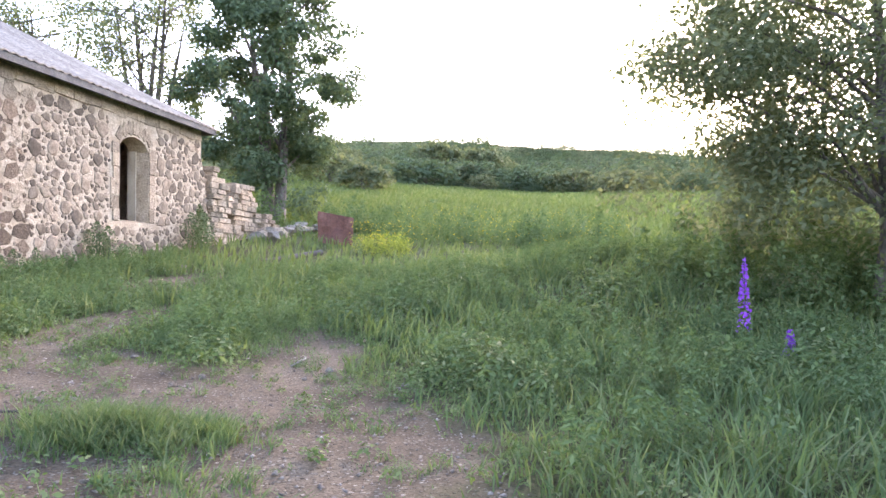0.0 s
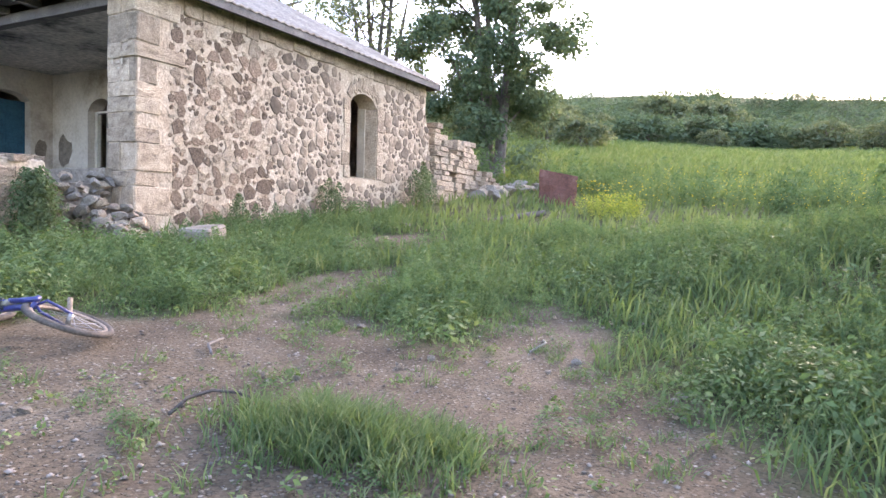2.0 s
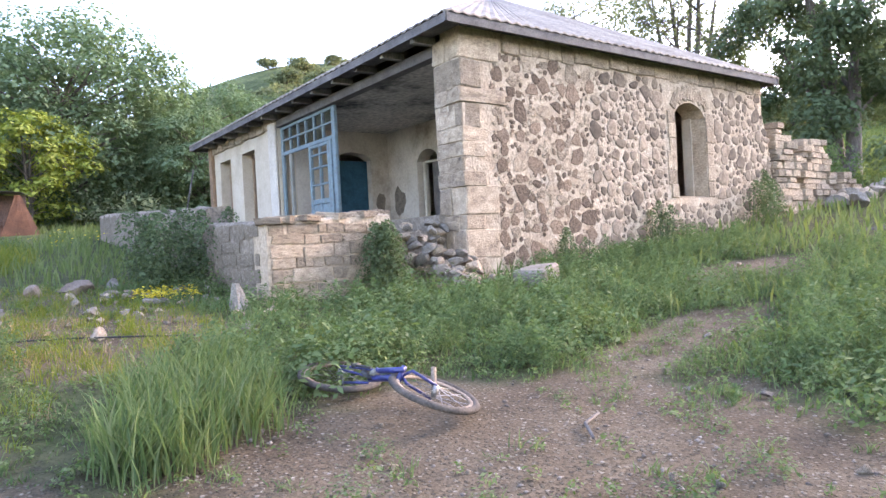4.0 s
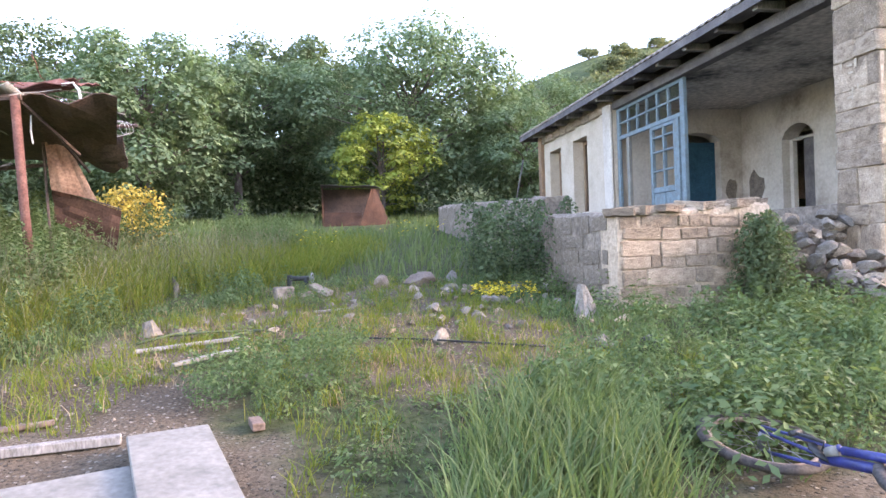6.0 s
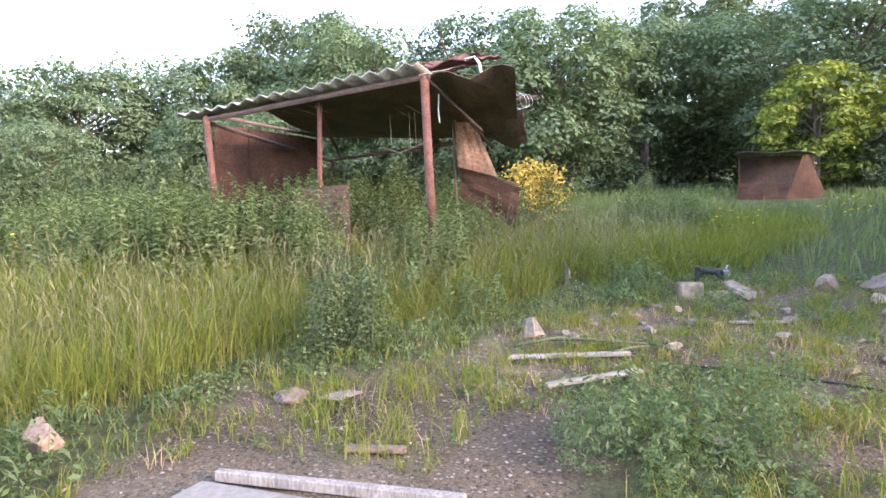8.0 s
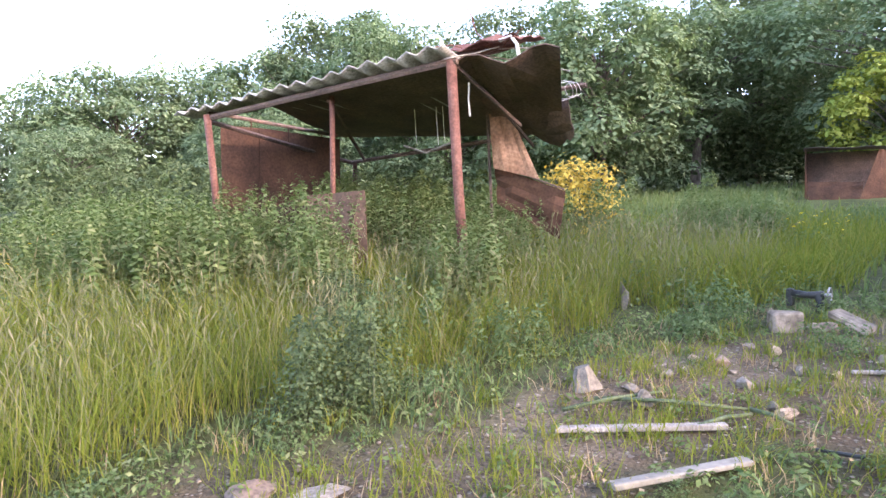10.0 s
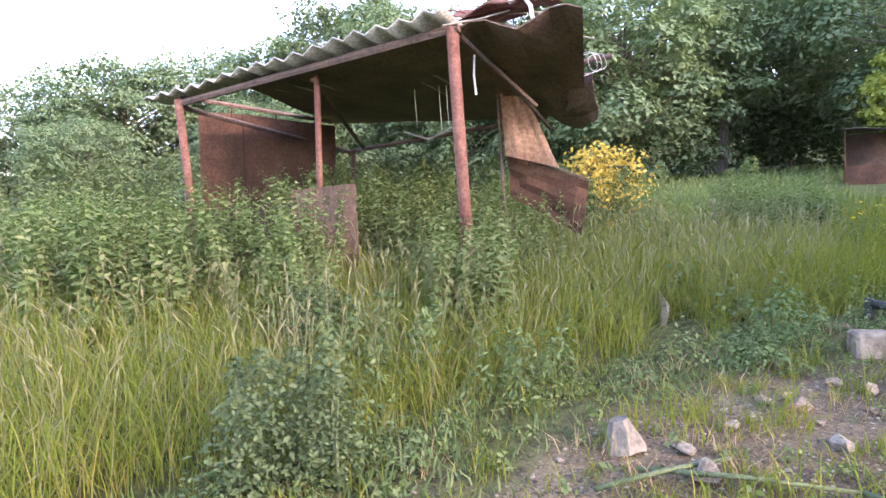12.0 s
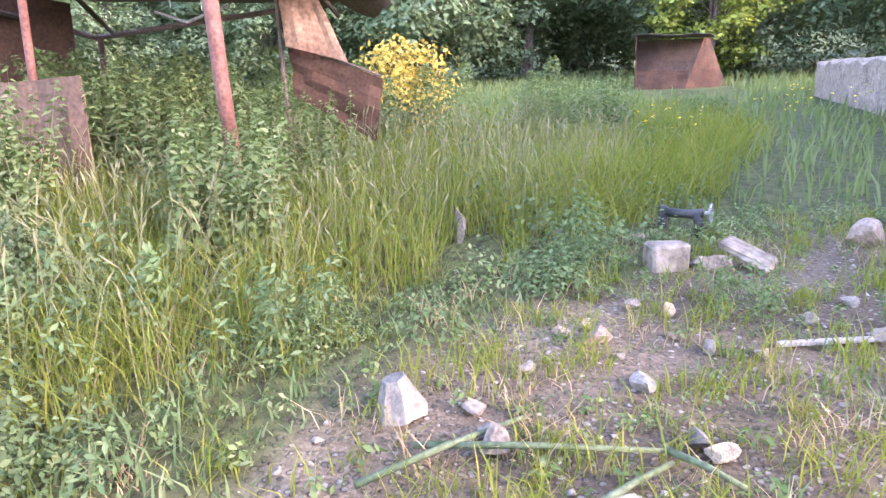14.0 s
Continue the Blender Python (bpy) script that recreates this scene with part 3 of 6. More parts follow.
for i, (y, z, w, h) in enumerate(near[:290]):
    me = face_tan[i % 6] if random.random() < 0.38 else face_dark[i % 9]
    piece("stone", me, east, (EX + 0.004, y, z), (0.022, w * 1.1, h * 1.1), (random.uniform(-50, 50), 0, 0))


def joined_stones(rest):
    vs, fs, at = [], [], 0
    for i, (y, z, w, h) in enumerate(rest):
        me = (face_tan + face_dark)[i % 15]
        m = Matrix.LocRotScale((EX + 0.004, y, z), Euler((random.uniform(-0.7, 0.7), 0, 0)), (0.022, w * 1.1, h * 1.1))
        vs += [m @ v.co for v in me.vertices]
        for p in me.polygons:
            q = list(p.vertices)
            fs += [[at + q[0], at + q[j], at + q[j + 1]] for j in range(1, len(q) - 1)]
        at = len(vs)
    return np_mesh("stones", np.array([tuple(v) for v in vs]), np.array(fs))


M_STONE_ISL = surface("mixed_field_stone", [(0.1, 0.072, 0.05), (0.2, 0.148, 0.105), (0.31, 0.235, 0.17)], 6, 45, 0.9, 0.6, vary=0.5, islands=True)
rest = hang("stone_infill", joined_stones(near[290:]), M_STONE_ISL, east)
tagged(rest, kind="stuff")
# dressed top course and window surround
y = SY + 0.95
while y < NY - 0.3:
    w = random.uniform(0.3, 0.62)
    piece("capping_stone", quoin_meshes[random.randrange(8)], east, (EX - 0.2, y + w / 2, 4.93), (0.46 + random.uniform(-0.03, 0.03), w, random.uniform(0.22, 0.36)), (random.uniform(-3, 3), 0, 0))
    y += w
for side, s in ((WIN[0], -1), (WIN[1], 1)):
    z = WIN[2]
    while z < 4.05:
        h, w = random.uniform(0.26, 0.42), random.uniform(0.2, 0.34)
        piece("jamb_stone", quoin_meshes[random.randrange(8)], east, (EX - 0.12, side + s * (w / 2 + 0.012), z + h / 2), (0.3 + random.uniform(-0.02, 0.02), w, h), (random.uniform(-2, 2), 0, 0))
        z += h
for k in range(7):
    u = (k + 0.5) / 7
    yy = WIN[0] - 0.1 + (WIN[1] - WIN[0] + 0.2) * u
    piece("voussoir", quoin_meshes[k % 4], east, (EX - 0.12, yy, 4.24 + 0.33 * math.sin(math.pi * u) ** 0.7), (0.3, 0.2, 0.34), (-(u - 0.5) * -70, 0, 0))
win = hp("window_1", boxed((EX - 0.6, 16.36, WIN[2] + 0.01), (EX - 0.36, 16.43, 4.08), 0.004), M_PLASTER, "whitewashed inner jamb of an empty window")
part("window_sill", boxed((EX - 0.5, 15.22, WIN[2] - 0.02), (EX - 0.05, 16.38, WIN[2] + 0.035), 0.01, 0.01), M_STONE_TAN, win)
part("jamb", boxed((EX - 0.6, 15.17, WIN[2] + 0.04), (EX - 0.27, 15.23, 4.08), 0.004), M_PLASTER, win)
# south wall details
for x0, x1 in ((-24.25, -23.2), (-22.15, -21.05)):
    w = hp("window_frame", boxed((x0 + 0.02, SY + 0.3, 2.36), (x0 + 0.12, SY + 0.38, 4.44), 0.01), M_WOOD_BROWN)
    for lo, hi in (((x1 - 0.12, SY + 0.3, 2.36), (x1 - 0.02, SY + 0.38, 4.44)), ((x0 + 0.13, SY + 0.3, 4.32), (x1 - 0.13, SY + 0.38, 4.44)), (((x0 + x1) / 2 - 0.04, SY + 0.3, 2.36), ((x0 + x1) / 2 + 0.04, SY + 0.38, 4.31))):
        o = part("frame_bar", boxed(lo, hi, 0.008), M_WOOD_BROWN, w)
hp("timber_post", boxed((-25.1, SY - 0.12, ZF), (-24.8, SY - 0.003, 5.02), 0.015), M_WOOD_BROWN, "split brown timber post")
hp("pilaster", boxed((-19.75, SY - 0.09, ZF), (-19.3, SY - 0.003, 4.95), 0.03, 0.02), M_PLASTER_DIRTY, "pilaster with broken plaster")
for k in range(9):
    x = -24.6 + k * 0.6
    me = quoin_meshes[k % 4]
    piece("eaves_stone", me, south, (x, SY + 0.05, 4.9 + random.uniform(-0.03, 0.03)), (0.52, 0.26, random.uniform(0.2, 0.3)))


def blue_screen():
    y0, y1 = SY + 0.08, SY + 0.16
    s = hp("porch_screen", boxed((-19.28, y0, ZF), (-19.16, y1, 4.77), 0.01), M_BLUE, "flaking light-blue glazed timber porch screen")

    def bar(name, x0, x1, z0, z1, mat=M_BLUE, d=0.0, label=""):
        o = part(name, boxed((x0, y0 + d, z0), (x1, y1 - d, z1), 0.006), mat, s, label)
        return o
    bar("post", -16.22, -16.06, ZF, 4.77)
    bar("post", -16.42, -16.3, ZF, 4.0)
    bar("transom", -19.15, -16.23, 4.0, 4.09)
    bar("head_rail", -19.15, -16.23, 4.7, 4.77)
    bar("glazing_bar", -19.15, -16.23, 4.38, 4.42)
    n = 6
    for k in range(1, n):
        x = -19.15 + 2.92 * k / n
        bar("glazing_bar", x - 0.025, x + 0.025, 4.09, 4.38)
        bar("glazing_bar", x - 0.025, x + 0.025, 4.42, 4.7)
    for k in range(n):
        x0, x1 = -19.12 + 2.92 * k / n, -19.18 + 2.92 * (k + 1) / n
        for z0, z1 in ((4.1, 4.375), (4.425, 4.695)):
            if (k * 2 + (z0 > 4.2)) % 5:
                o = bar("pane", x0, x1, z0, z1, M_GLASS, 0.036)
                o.visible_shadow = False
    for x0, x1 in ((-17.55, -17.45), (-16.98, -16.93), (-16.52, -16.43)):
        bar("door_stile", x0, x1, ZF + 0.02, 3.99)
    for z0, z1 in ((ZF + 0.02, ZF + 0.14), (2.52, 2.64), (2.98, 3.02), (3.4, 3.44), (3.72, 3.76), (3.92, 3.99)):
        bar("door_rail", -17.44, -16.99, z0, z1)
        bar("door_rail", -16.92, -16.53, z0, z1)
    bar("door_panel", -17.44, -16.99, ZF + 0.15, 2.51, M_BLUE, 0.02)
    bar("door_panel", -16.92, -16.53, ZF + 0.15, 2.51, M_BLUE, 0.02)
    bar("inner_post", -18.75, -18.62, ZF, 3.99, M_BOARD)


blue_screen()


def patch(axis, at, cx, cz, w, h, mat, name, label, seed):
    """A ragged flat patch on a wall that faces -y (axis x) or +x (axis y)."""
    r = random.Random(seed)
    loop = []
    for k in range(14):
        a = 2 * math.pi * k / 14
        q = r.uniform(0.36, 0.56)
        loop.append((cx + w * q * math.cos(a), cz + h * q * math.sin(a)))
    return hp(name, wall_prism(axis, at, 0.004 if axis == "y" else -0.004, loop), mat, label)


M_BARE = surface("bare_brown_plaster", [(0.1, 0.08, 0.06), (0.17, 0.138, 0.108), (0.23, 0.19, 0.15)], 5, 30, 0.95, 0.8)
patch("y", -19.3, 12.28, 2.65, 0.34, 0.8, M_BARE, "bare_patch", "brown patch where plaster fell off", 1)
patch("x", 12.6, -18.75, 2.7, 0.62, 0.95, M_BARE, "bare_patch", "brown patch where plaster fell off", 2)
patch("x", 12.6, -15.3, 2.55, 0.5, 0.5, M_BARE, "bare_patch", "brown patch where plaster fell off", 3)
for (x0, z0, x1, z1) in ((-15.6, 4.6, -15.72, 4.1), (-15.72, 4.1, -15.98, 3.7), (-15.98, 3.7, -15.9, 3.5)):
    hp("crack", fixed(tube(bmesh.new(), [(x0, 12.597, z0), (x1, 12.597, z1)], 0.022, 5)), M_BARE)
hp("leaning_pole", fixed(tube(bmesh.new(), [(-26.3, 8.3, gz(-26.3, 8.3)), (-25.6, 8.6, 4.4)], 0.03, 6)), M_WOOD_DARK, "thin pole leaning on the wall", True)
bd = hp("door_1", boxed((-19.6, 10.86, ZF + 0.01), (-19.54, 11.99, 3.98), 0.006), M_BLUE_DARK, "closed dark blue panelled door")
for z0, z1 in ((2.05, 2.7), (2.85, 3.8)):
    for a, b in ((10.98, 11.37), (11.48, 11.87)):
        o = part("door_panel", boxed((-19.54, a, z0), (-19.525, b, z1), 0.005), M_BLUE_DARK, bd)
bd = hp("door_2", boxed((-17.3, 12.82, ZF + 0.01), (-16.75, 12.88, 3.7), 0.006), M_WOOD_DARK, "dark timber door standing in the arched opening")
for lo, hi in (((-17.73, 12.78, ZF + 0.01), (-17.62, 12.9, 3.74)), ((-17.61, 12.78, 3.7), (-16.71, 12.9, 3.76))):
    o = part("door_frame", boxed(lo, hi, 0.008), M_PLASTER_DIRTY, bd)

# ---- terrace in front of the porch ----
terrace = thing("terrace", "raised stone terrace with broken parapet in front of the house", "terrace", (-11.25, 5.5, 0.6), kind="structure")
bpy.context.view_layer.update()


def tp(name, bm, mat, label=""):
    ob = part(name, bm, mat, terrace, label)
    ob.matrix_parent_inverse = terrace.matrix_world.inverted()
    return ob


def rough_wall(a, b, thick, z0, z1a, z1b, step=0.25, amp=0.05, seed=0):
    """A wall from a to b in plan with an uneven, broken top."""
    r = random.Random(seed)
    bm = bmesh.new()
    A, B = Vector((*a, 0)), Vector((*b, 0))
    d = (B - A).normalized()
    nrm = Vector((-d.y, d.x, 0)) * thick
    n = max(2, int((B - A).length / step))
    rows = []
    for i in range(n + 1):
        p = A.lerp(B, i / n)
        zt = z1a + (z1b - z1a) * i / n + r.uniform(-amp, amp)
        j = Vector((r.uniform(-0.004, 0.004), r.uniform(-0.004, 0.004), 0))
        rows.append([bm.verts.new((p + j).to_tuple()[:2] + (z0,)), bm.verts.new((p + j * 1.5).to_tuple()[:2] + (zt - 0.04,)), bm.verts.new((p + d * 0 + nrm * 0.15).to_tuple()[:2] + (zt,)),
                     bm.verts.new((p + nrm * 0.85).to_tuple()[:2] + (zt + r.uniform(-amp, amp) * 0.5,)), bm.verts.new((p + nrm).to_tuple()[:2] + (zt - 0.05,)), bm.verts.new((p + nrm).to_tuple()[:2] + (z0,))])
    for r0, r1 in zip(rows, rows[1:]):
        for k in range(5):
            bm.faces.new((r0[k], r1[k], r1[k + 1], r0[k + 1]))
    bm.faces.new(rows[0])
    bm.faces.new(rows[-1][::-1])
    return fixed(bm)


pw = tp("parapet_south", rough_wall((-11.45, 5.5), (-13.75, 5.42), -0.4, 0.45, 1.84, 1.93, 0.2, 0.03, 3), M_CEMENT, "grey cement-rendered parapet")
pe = tp("parapet_east", rough_wall((-11.23, 5.52), (-11.5, 7.75), 0.4, 0.5, 1.83, 1.95, 0.2, 0.03, 4), M_MORTAR, "parapet of large tan stone blocks")
tp("retaining_wall", rough_wall((-14.4, 5.62), (-27.5, 5.9), -0.5, 0.6, 2.25, 2.95, 0.35, 0.07, 5), M_CEMENT, "rough grey retaining wall")
tp("terrace_floor", boxed((-25.2, 5.9, 0.6), (-11.68, 8.88, 1.62), 0.02), M_CEMENT)
z, k = 0.62, 0
while z < 1.76:
    h = random.uniform(0.13, 0.25)
    y = 5.56 - random.uniform(0, 0.03)
    while y < 7.6:
        w = min(random.choice((0.14, 0.2, 0.27, 0.34, 0.42, 0.55)), 7.72 - y)
        o = new("block", quoin_meshes[(k * 3 + 1) % 8])
        o.parent = pe
        o.matrix_basis = Matrix.LocRotScale((-11.29 - (y + w / 2 - 5.52) * 0.121, y + w / 2, z + h / 2 + random.uniform(-0.015, 0.015)), Euler((random.uniform(-0.06, 0.06), 0, radians(6.9))), (0.16 + random.uniform(-0.02, 0.035), w * random.uniform(0.86, 0.98), h * random.uniform(0.82, 0.98)))
        y, k = y + w, k + 1
    z += h
grey_blocks = [me.copy() for me in quoin_meshes[:4]]
for me in grey_blocks:
    me.materials.clear()
    me.materials.append(M_CEMENT)
z = 0.66
while z < 1.72:
    h = random.uniform(0.16, 0.3)
    x = -11.46
    while x > -13.6:
        w = random.uniform(0.18, 0.55)
        if random.random() < 0.4:
            x -= w
            continue
        o = new("block", grey_blocks[k % 4])
        o.parent = pw
        o.matrix_basis = Matrix.LocRotScale((x - w / 2, 5.5 + (x + 11.2) * 0.031, z + h / 2), Euler((0, random.uniform(-0.08, 0.08), radians(1.8))), (w * 0.93, 0.03 + random.uniform(0, 0.02), h * random.uniform(0.7, 0.93)))
        x, k = x - w, k + 1
    z += h
chunk = [rock_mesh("chunk", s, (1, 0.8, 0.6)) for s in range(8)]
for i, me in enumerate(chunk):
    me.materials.append(M_STONE_TAN if i % 3 == 0 else M_STONE_GREY)


def rubble(name, label, spots, group, parent=None):
    """Loose stones: spots of (x, y, z or None, size)."""
    for i, (x, y, z, s) in enumerate(spots):
        o = new(name, chunk[(i * 5 + int(abs(x) * 7)) % 8])
        zz = gz(x, y) if z is None else z
        o.matrix_world = Matrix.LocRotScale((x, y, zz + s * 0.2), Euler((random.uniform(-0.3, 0.3), random.uniform(-0.3, 0.3), random.uniform(0, 6.3))), (s * random.uniform(0.8, 1.25), s * random.uniform(0.8, 1.25), s * random.uniform(0.75, 1.1)))
        tagged(o, label, "stone", group)


cap = []
for i in range(22):
    u = i / 21
    cap.append((-11.42 - 0.27 * u + random.uniform(-0.1, 0.1), 5.6 + 2.1 * u, 1.8 + 0.12 * u, random.uniform(0.14, 0.3)))
for i, (x, y, z, d) in enumerate(cap):
    o = new("parapet_stone", quoin_meshes[i % 8])
    o.matrix_world = Matrix.LocRotScale((x, y, z + 0.035), Euler((random.uniform(-0.1, 0.1), random.uniform(-0.1, 0.1), random.uniform(0, 6.3))), (d * 1.4, d * 1.1, random.uniform(0.06, 0.12)))
    tagged(o, "flat broken stone lying on the parapet", "stone", "loose stones on the parapet")
rubble("step_rubble", "tumbled grey stones where the porch steps collapsed", [(-11.1 + random.uniform(-0.5, 0.45), 8.1 + random.uniform(0, 0.95), 0.62 + random.uniform(0, 0.3), random.uniform(0.18, 0.42)) for _ in range(40)], "collapsed steps")
heap = []
for _ in range(46):
    u = random.random()
    heap.append((-11.62 + 1.3 * u, 8.15 + random.uniform(-0.1, 0.75) + 0.1 * u, 0.62 + (1.1 - 1.0 * u) * random.uniform(0.35, 1.0), random.uniform(0.2, 0.4)))
rubble("step_rubble", "tumbled grey stones where the porch steps collapsed", heap, "collapsed steps")
rubble("step_rubble", "tumbled grey stones where the porch steps collapsed", [(-10.6 + random.uniform(-0.5, 0.4), 8.55 + random.uniform(-0.4, 0.45), None, random.uniform(0.2, 0.42)) for _ in range(14)], "collapsed steps")
rubble("step_rubble", "tumbled grey stones where the porch steps collapsed", [(-11.65 + random.uniform(-0.2, 0.1), 7.9 + random.uniform(0, 1.0), 0.95 + random.uniform(0, 0.75), random.uniform(0.2, 0.36)) for _ in range(34)], "collapsed steps")

# ---- the collapsed north end ----
ruin = thing("ruined_wall", "collapsed end of the house, stepped courses of broken stone", "ruin", (EX, 22, 0.9))
bpy.context.view_layer.update()


def ruin_top(y):
    return float(np.interp(y, [19.3, 19.9, 20.3, 20.7, 20.75, 21.2, 21.3, 22.6, 22.9, 24.2, 24.3, 26.8], [4.3, 4.2, 3.7, 3.2, 2.5, 2.4, 3.75, 3.9, 3.0, 2.7, 2.2, 1.75]))


z, k = 0.85, 0
while z < 4.0:
    h = random.uniform(0.13, 0.22)
    y = 19.61
    while y < 26.6:
        w = random.uniform(0.28, 0.55)
        top = ruin_top(y + w / 2)
        if z + h * 0.5 < top:
            deep = 0.75 if y < 21.2 else 0.9
            xs = EX - 0.3 - (0.25 if 21.2 < y < 23 else 0.0)
            o = new("block", quoin_meshes[k % 8])
            o.parent = ruin
            o.matrix_parent_inverse = ruin.matrix_world.inverted()
            o.matrix_basis = Matrix.LocRotScale((xs + random.uniform(-0.06, 0.06), y + w / 2, z + h / 2), Euler((0, 0, random.uniform(-0.07, 0.07))), (deep, w * 0.96, h * 0.95))
            k += 1
        y += w
    z += h
rubble("fallen_stone", "pale fallen stones at the foot of the ruin", [(-10.6 + random.uniform(-0.5, 0.6), 23.2 + random.uniform(-1.5, 3.5), None, random.uniform(0.4, 0.95)) for _ in range(30)], "fallen stones at the ruin")

# ---- bent rusty sheet on the slope, with a log ----
def sheet_mesh(corners, nu, nv, dent, seed, thick=0.012):
    """A thin metal sheet between four corners, dented."""
    a, b, c, d = [Vector(p) for p in corners]
    bm = bmesh.new()
    nrm = (b - a).cross(d - a).normalized()
    g = []
    for i in range(nu + 1):
        for j in range(nv + 1):
            p = a.lerp(b, i / nu).lerp(d.lerp(c, i / nu), j / nv)
            g.append(bm.verts.new(p + nrm * dent * noise.noise(Vector((i / nu * 3 + seed, j / nv * 3, seed)))))
    for i in range(nu):
        for j in range(nv):
            q = i * (nv + 1) + j
            bm.faces.new((g[q], g[q + nv + 1], g[q + nv + 2], g[q + 1]))
    out = bmesh.ops.extrude_face_region(bm, geom=bm.faces[:])
    bmesh.ops.translate(bm, verts=[v for v in out["geom"] if isinstance(v, bmesh.types.BMVert)], vec=nrm * -thick)
    return fixed(bm)


solid("rusty_sheet", sheet_mesh([(-8.85, 23.0, 1.45), (-7.6, 23.1, 1.45), (-7.55, 23.15, 2.7), (-8.85, 23.0, 2.95)], 8, 6, 0.18, 3), M_RUST_POST, "bent red-brown metal sheet standing in the grass", "metal sheet")
solid("log", fixed(tube(bmesh.new(), [(-8.4, 17.6, 1.1), (-7.8, 18.6, 1.28), (-7.3, 19.3, 1.42)], [0.11, 0.09, 0.08])), M_BARK, "grey fallen log beside the ruin", "log")
# ---- the open shed ----
M_RUST_LOW = surface("brown_rust_sheet", [(0.085, 0.05, 0.033), (0.14, 0.083, 0.055), (0.19, 0.12, 0.082)], 2, 24, 0.88, 0.3)
shed = thing("open_shed", "ruined open shed of rusty sheet metal on thin posts", "shed", (-14.6, -4.0, 1.0))
bpy.context.view_layer.update()


def sh(name, bm, mat, label="", smooth=False):
    ob = part(name, bm, mat, shed, label, smooth)
    ob.matrix_parent_inverse = shed.matrix_world.inverted()
    return ob


def zr(x, y):
    """Underside of the shed roof."""
    u = (-13.1 - x) / 3.2
    return (1 - u) * (3.36 + 0.085 * (y + 6)) + u * (3.47 - 0.065 * (y + 6))


def corrugated():
    bm = bmesh.new()
    n, rows = 64, 6
    g = []
    for i in range(n + 1):
        y = -6.25 + 4.3 * i / n
        for j in range(rows + 1):
            x = -12.95 - (0.45 + 3.05 * min(1.0, max(0.0, (y + 4.9) / 0.9))) * j / rows
            g.append(bm.verts.new((x, y, zr(x, y) + 0.06 + 0.035 * math.sin(i * 2 * math.pi / 4) + 0.012 * math.sin(i * 0.3 + j))))
    for i in range(n):
        for j in range(rows):
            q = i * (rows + 1) + j
            bm.faces.new((g[q], g[q + 1], g[q + rows + 2], g[q + rows + 1]))
    out = bmesh.ops.extrude_face_region(bm, geom=bm.faces[:])
    bmesh.ops.translate(bm, verts=[v for v in out["geom"] if isinstance(v, bmesh.types.BMVert)], vec=(0, 0, 0.014))
    return fixed(bm)


sh("roof_sheet", corrugated(), M_SLATE, "grey corrugated roof sheet with curled edge", True)
sh("roof_lining", sheet_mesh([(-13.15, -4.75, zr(-13.15, -4.75)), (-13.15, -1.9, zr(-13.15, -1.9)), (-16.4, -2.3, zr(-16.4, -2.3)), (-16.3, -6.0, zr(-16.3, -6.0))], 10, 8, 0.04, 9), M_RUST_DARK, "dark rusted underside")
sh("end_sheet", sheet_mesh([(-13.2, -1.95, 3.66), (-13.35, -0.75, 3.7), (-16.2, -1.65, 3.12), (-16.3, -2.6, 3.2)], 8, 10, 0.14, 4), M_RUST_DARK, "buckled rusty end sheet")
sh("hanging_sheet", sheet_mesh([(-15.9, -2.45, 3.3), (-14.9, -1.15, 3.45), (-15.3, -1.2, 3.0), (-16.2, -1.7, 3.0)], 6, 6, 0.08, 6), M_RUST_DARK)
sh("lifted_sheet", sheet_mesh([(-13.4, -2.1, 3.86), (-13.3, -1.25, 3.88), (-14.4, -1.3, 4.12), (-14.4, -2.0, 4.14)], 6, 6, 0.12, 8), M_RUST_POST, "torn red sheet lifted above the roof")
sh("lifted_sheet", sheet_mesh([(-13.5, -2.3, 3.82), (-13.9, -1.5, 4.1), (-14.3, -1.5, 4.1), (-14.2, -2.4, 3.8)], 4, 4, 0.05, 2), M_RUST)
sh("post", fixed(tube(bmesh.new(), [(-12.98, -5.42, 0.9), (-13.02, -5.55, 2.3), (-13.02, -5.68, 3.36)], 0.05, 10)), M_RUST_POST, "red-painted steel post", True)
sh("post", fixed(tube(bmesh.new(), [(-13.4, -3.84, 0.9), (-13.36, -3.8, 2.2), (-13.33, -3.77, 3.48)], 0.035, 10)), M_RUST_POST, "thin rusty post", True)
sh("post", fixed(tube(bmesh.new(), [(-13.4, -1.9, 0.9), (-13.3, -1.95, 2.2), (-13.2, -1.98, 3.68)], 0.06, 10)), M_RUST_POST, "thick rusty post", True)
sh("post", fixed(tube(bmesh.new(), [(-16.2, -5.5, 0.9), (-16.2, -5.5, 2.95)], 0.04, 8)), M_RUST, "", True)
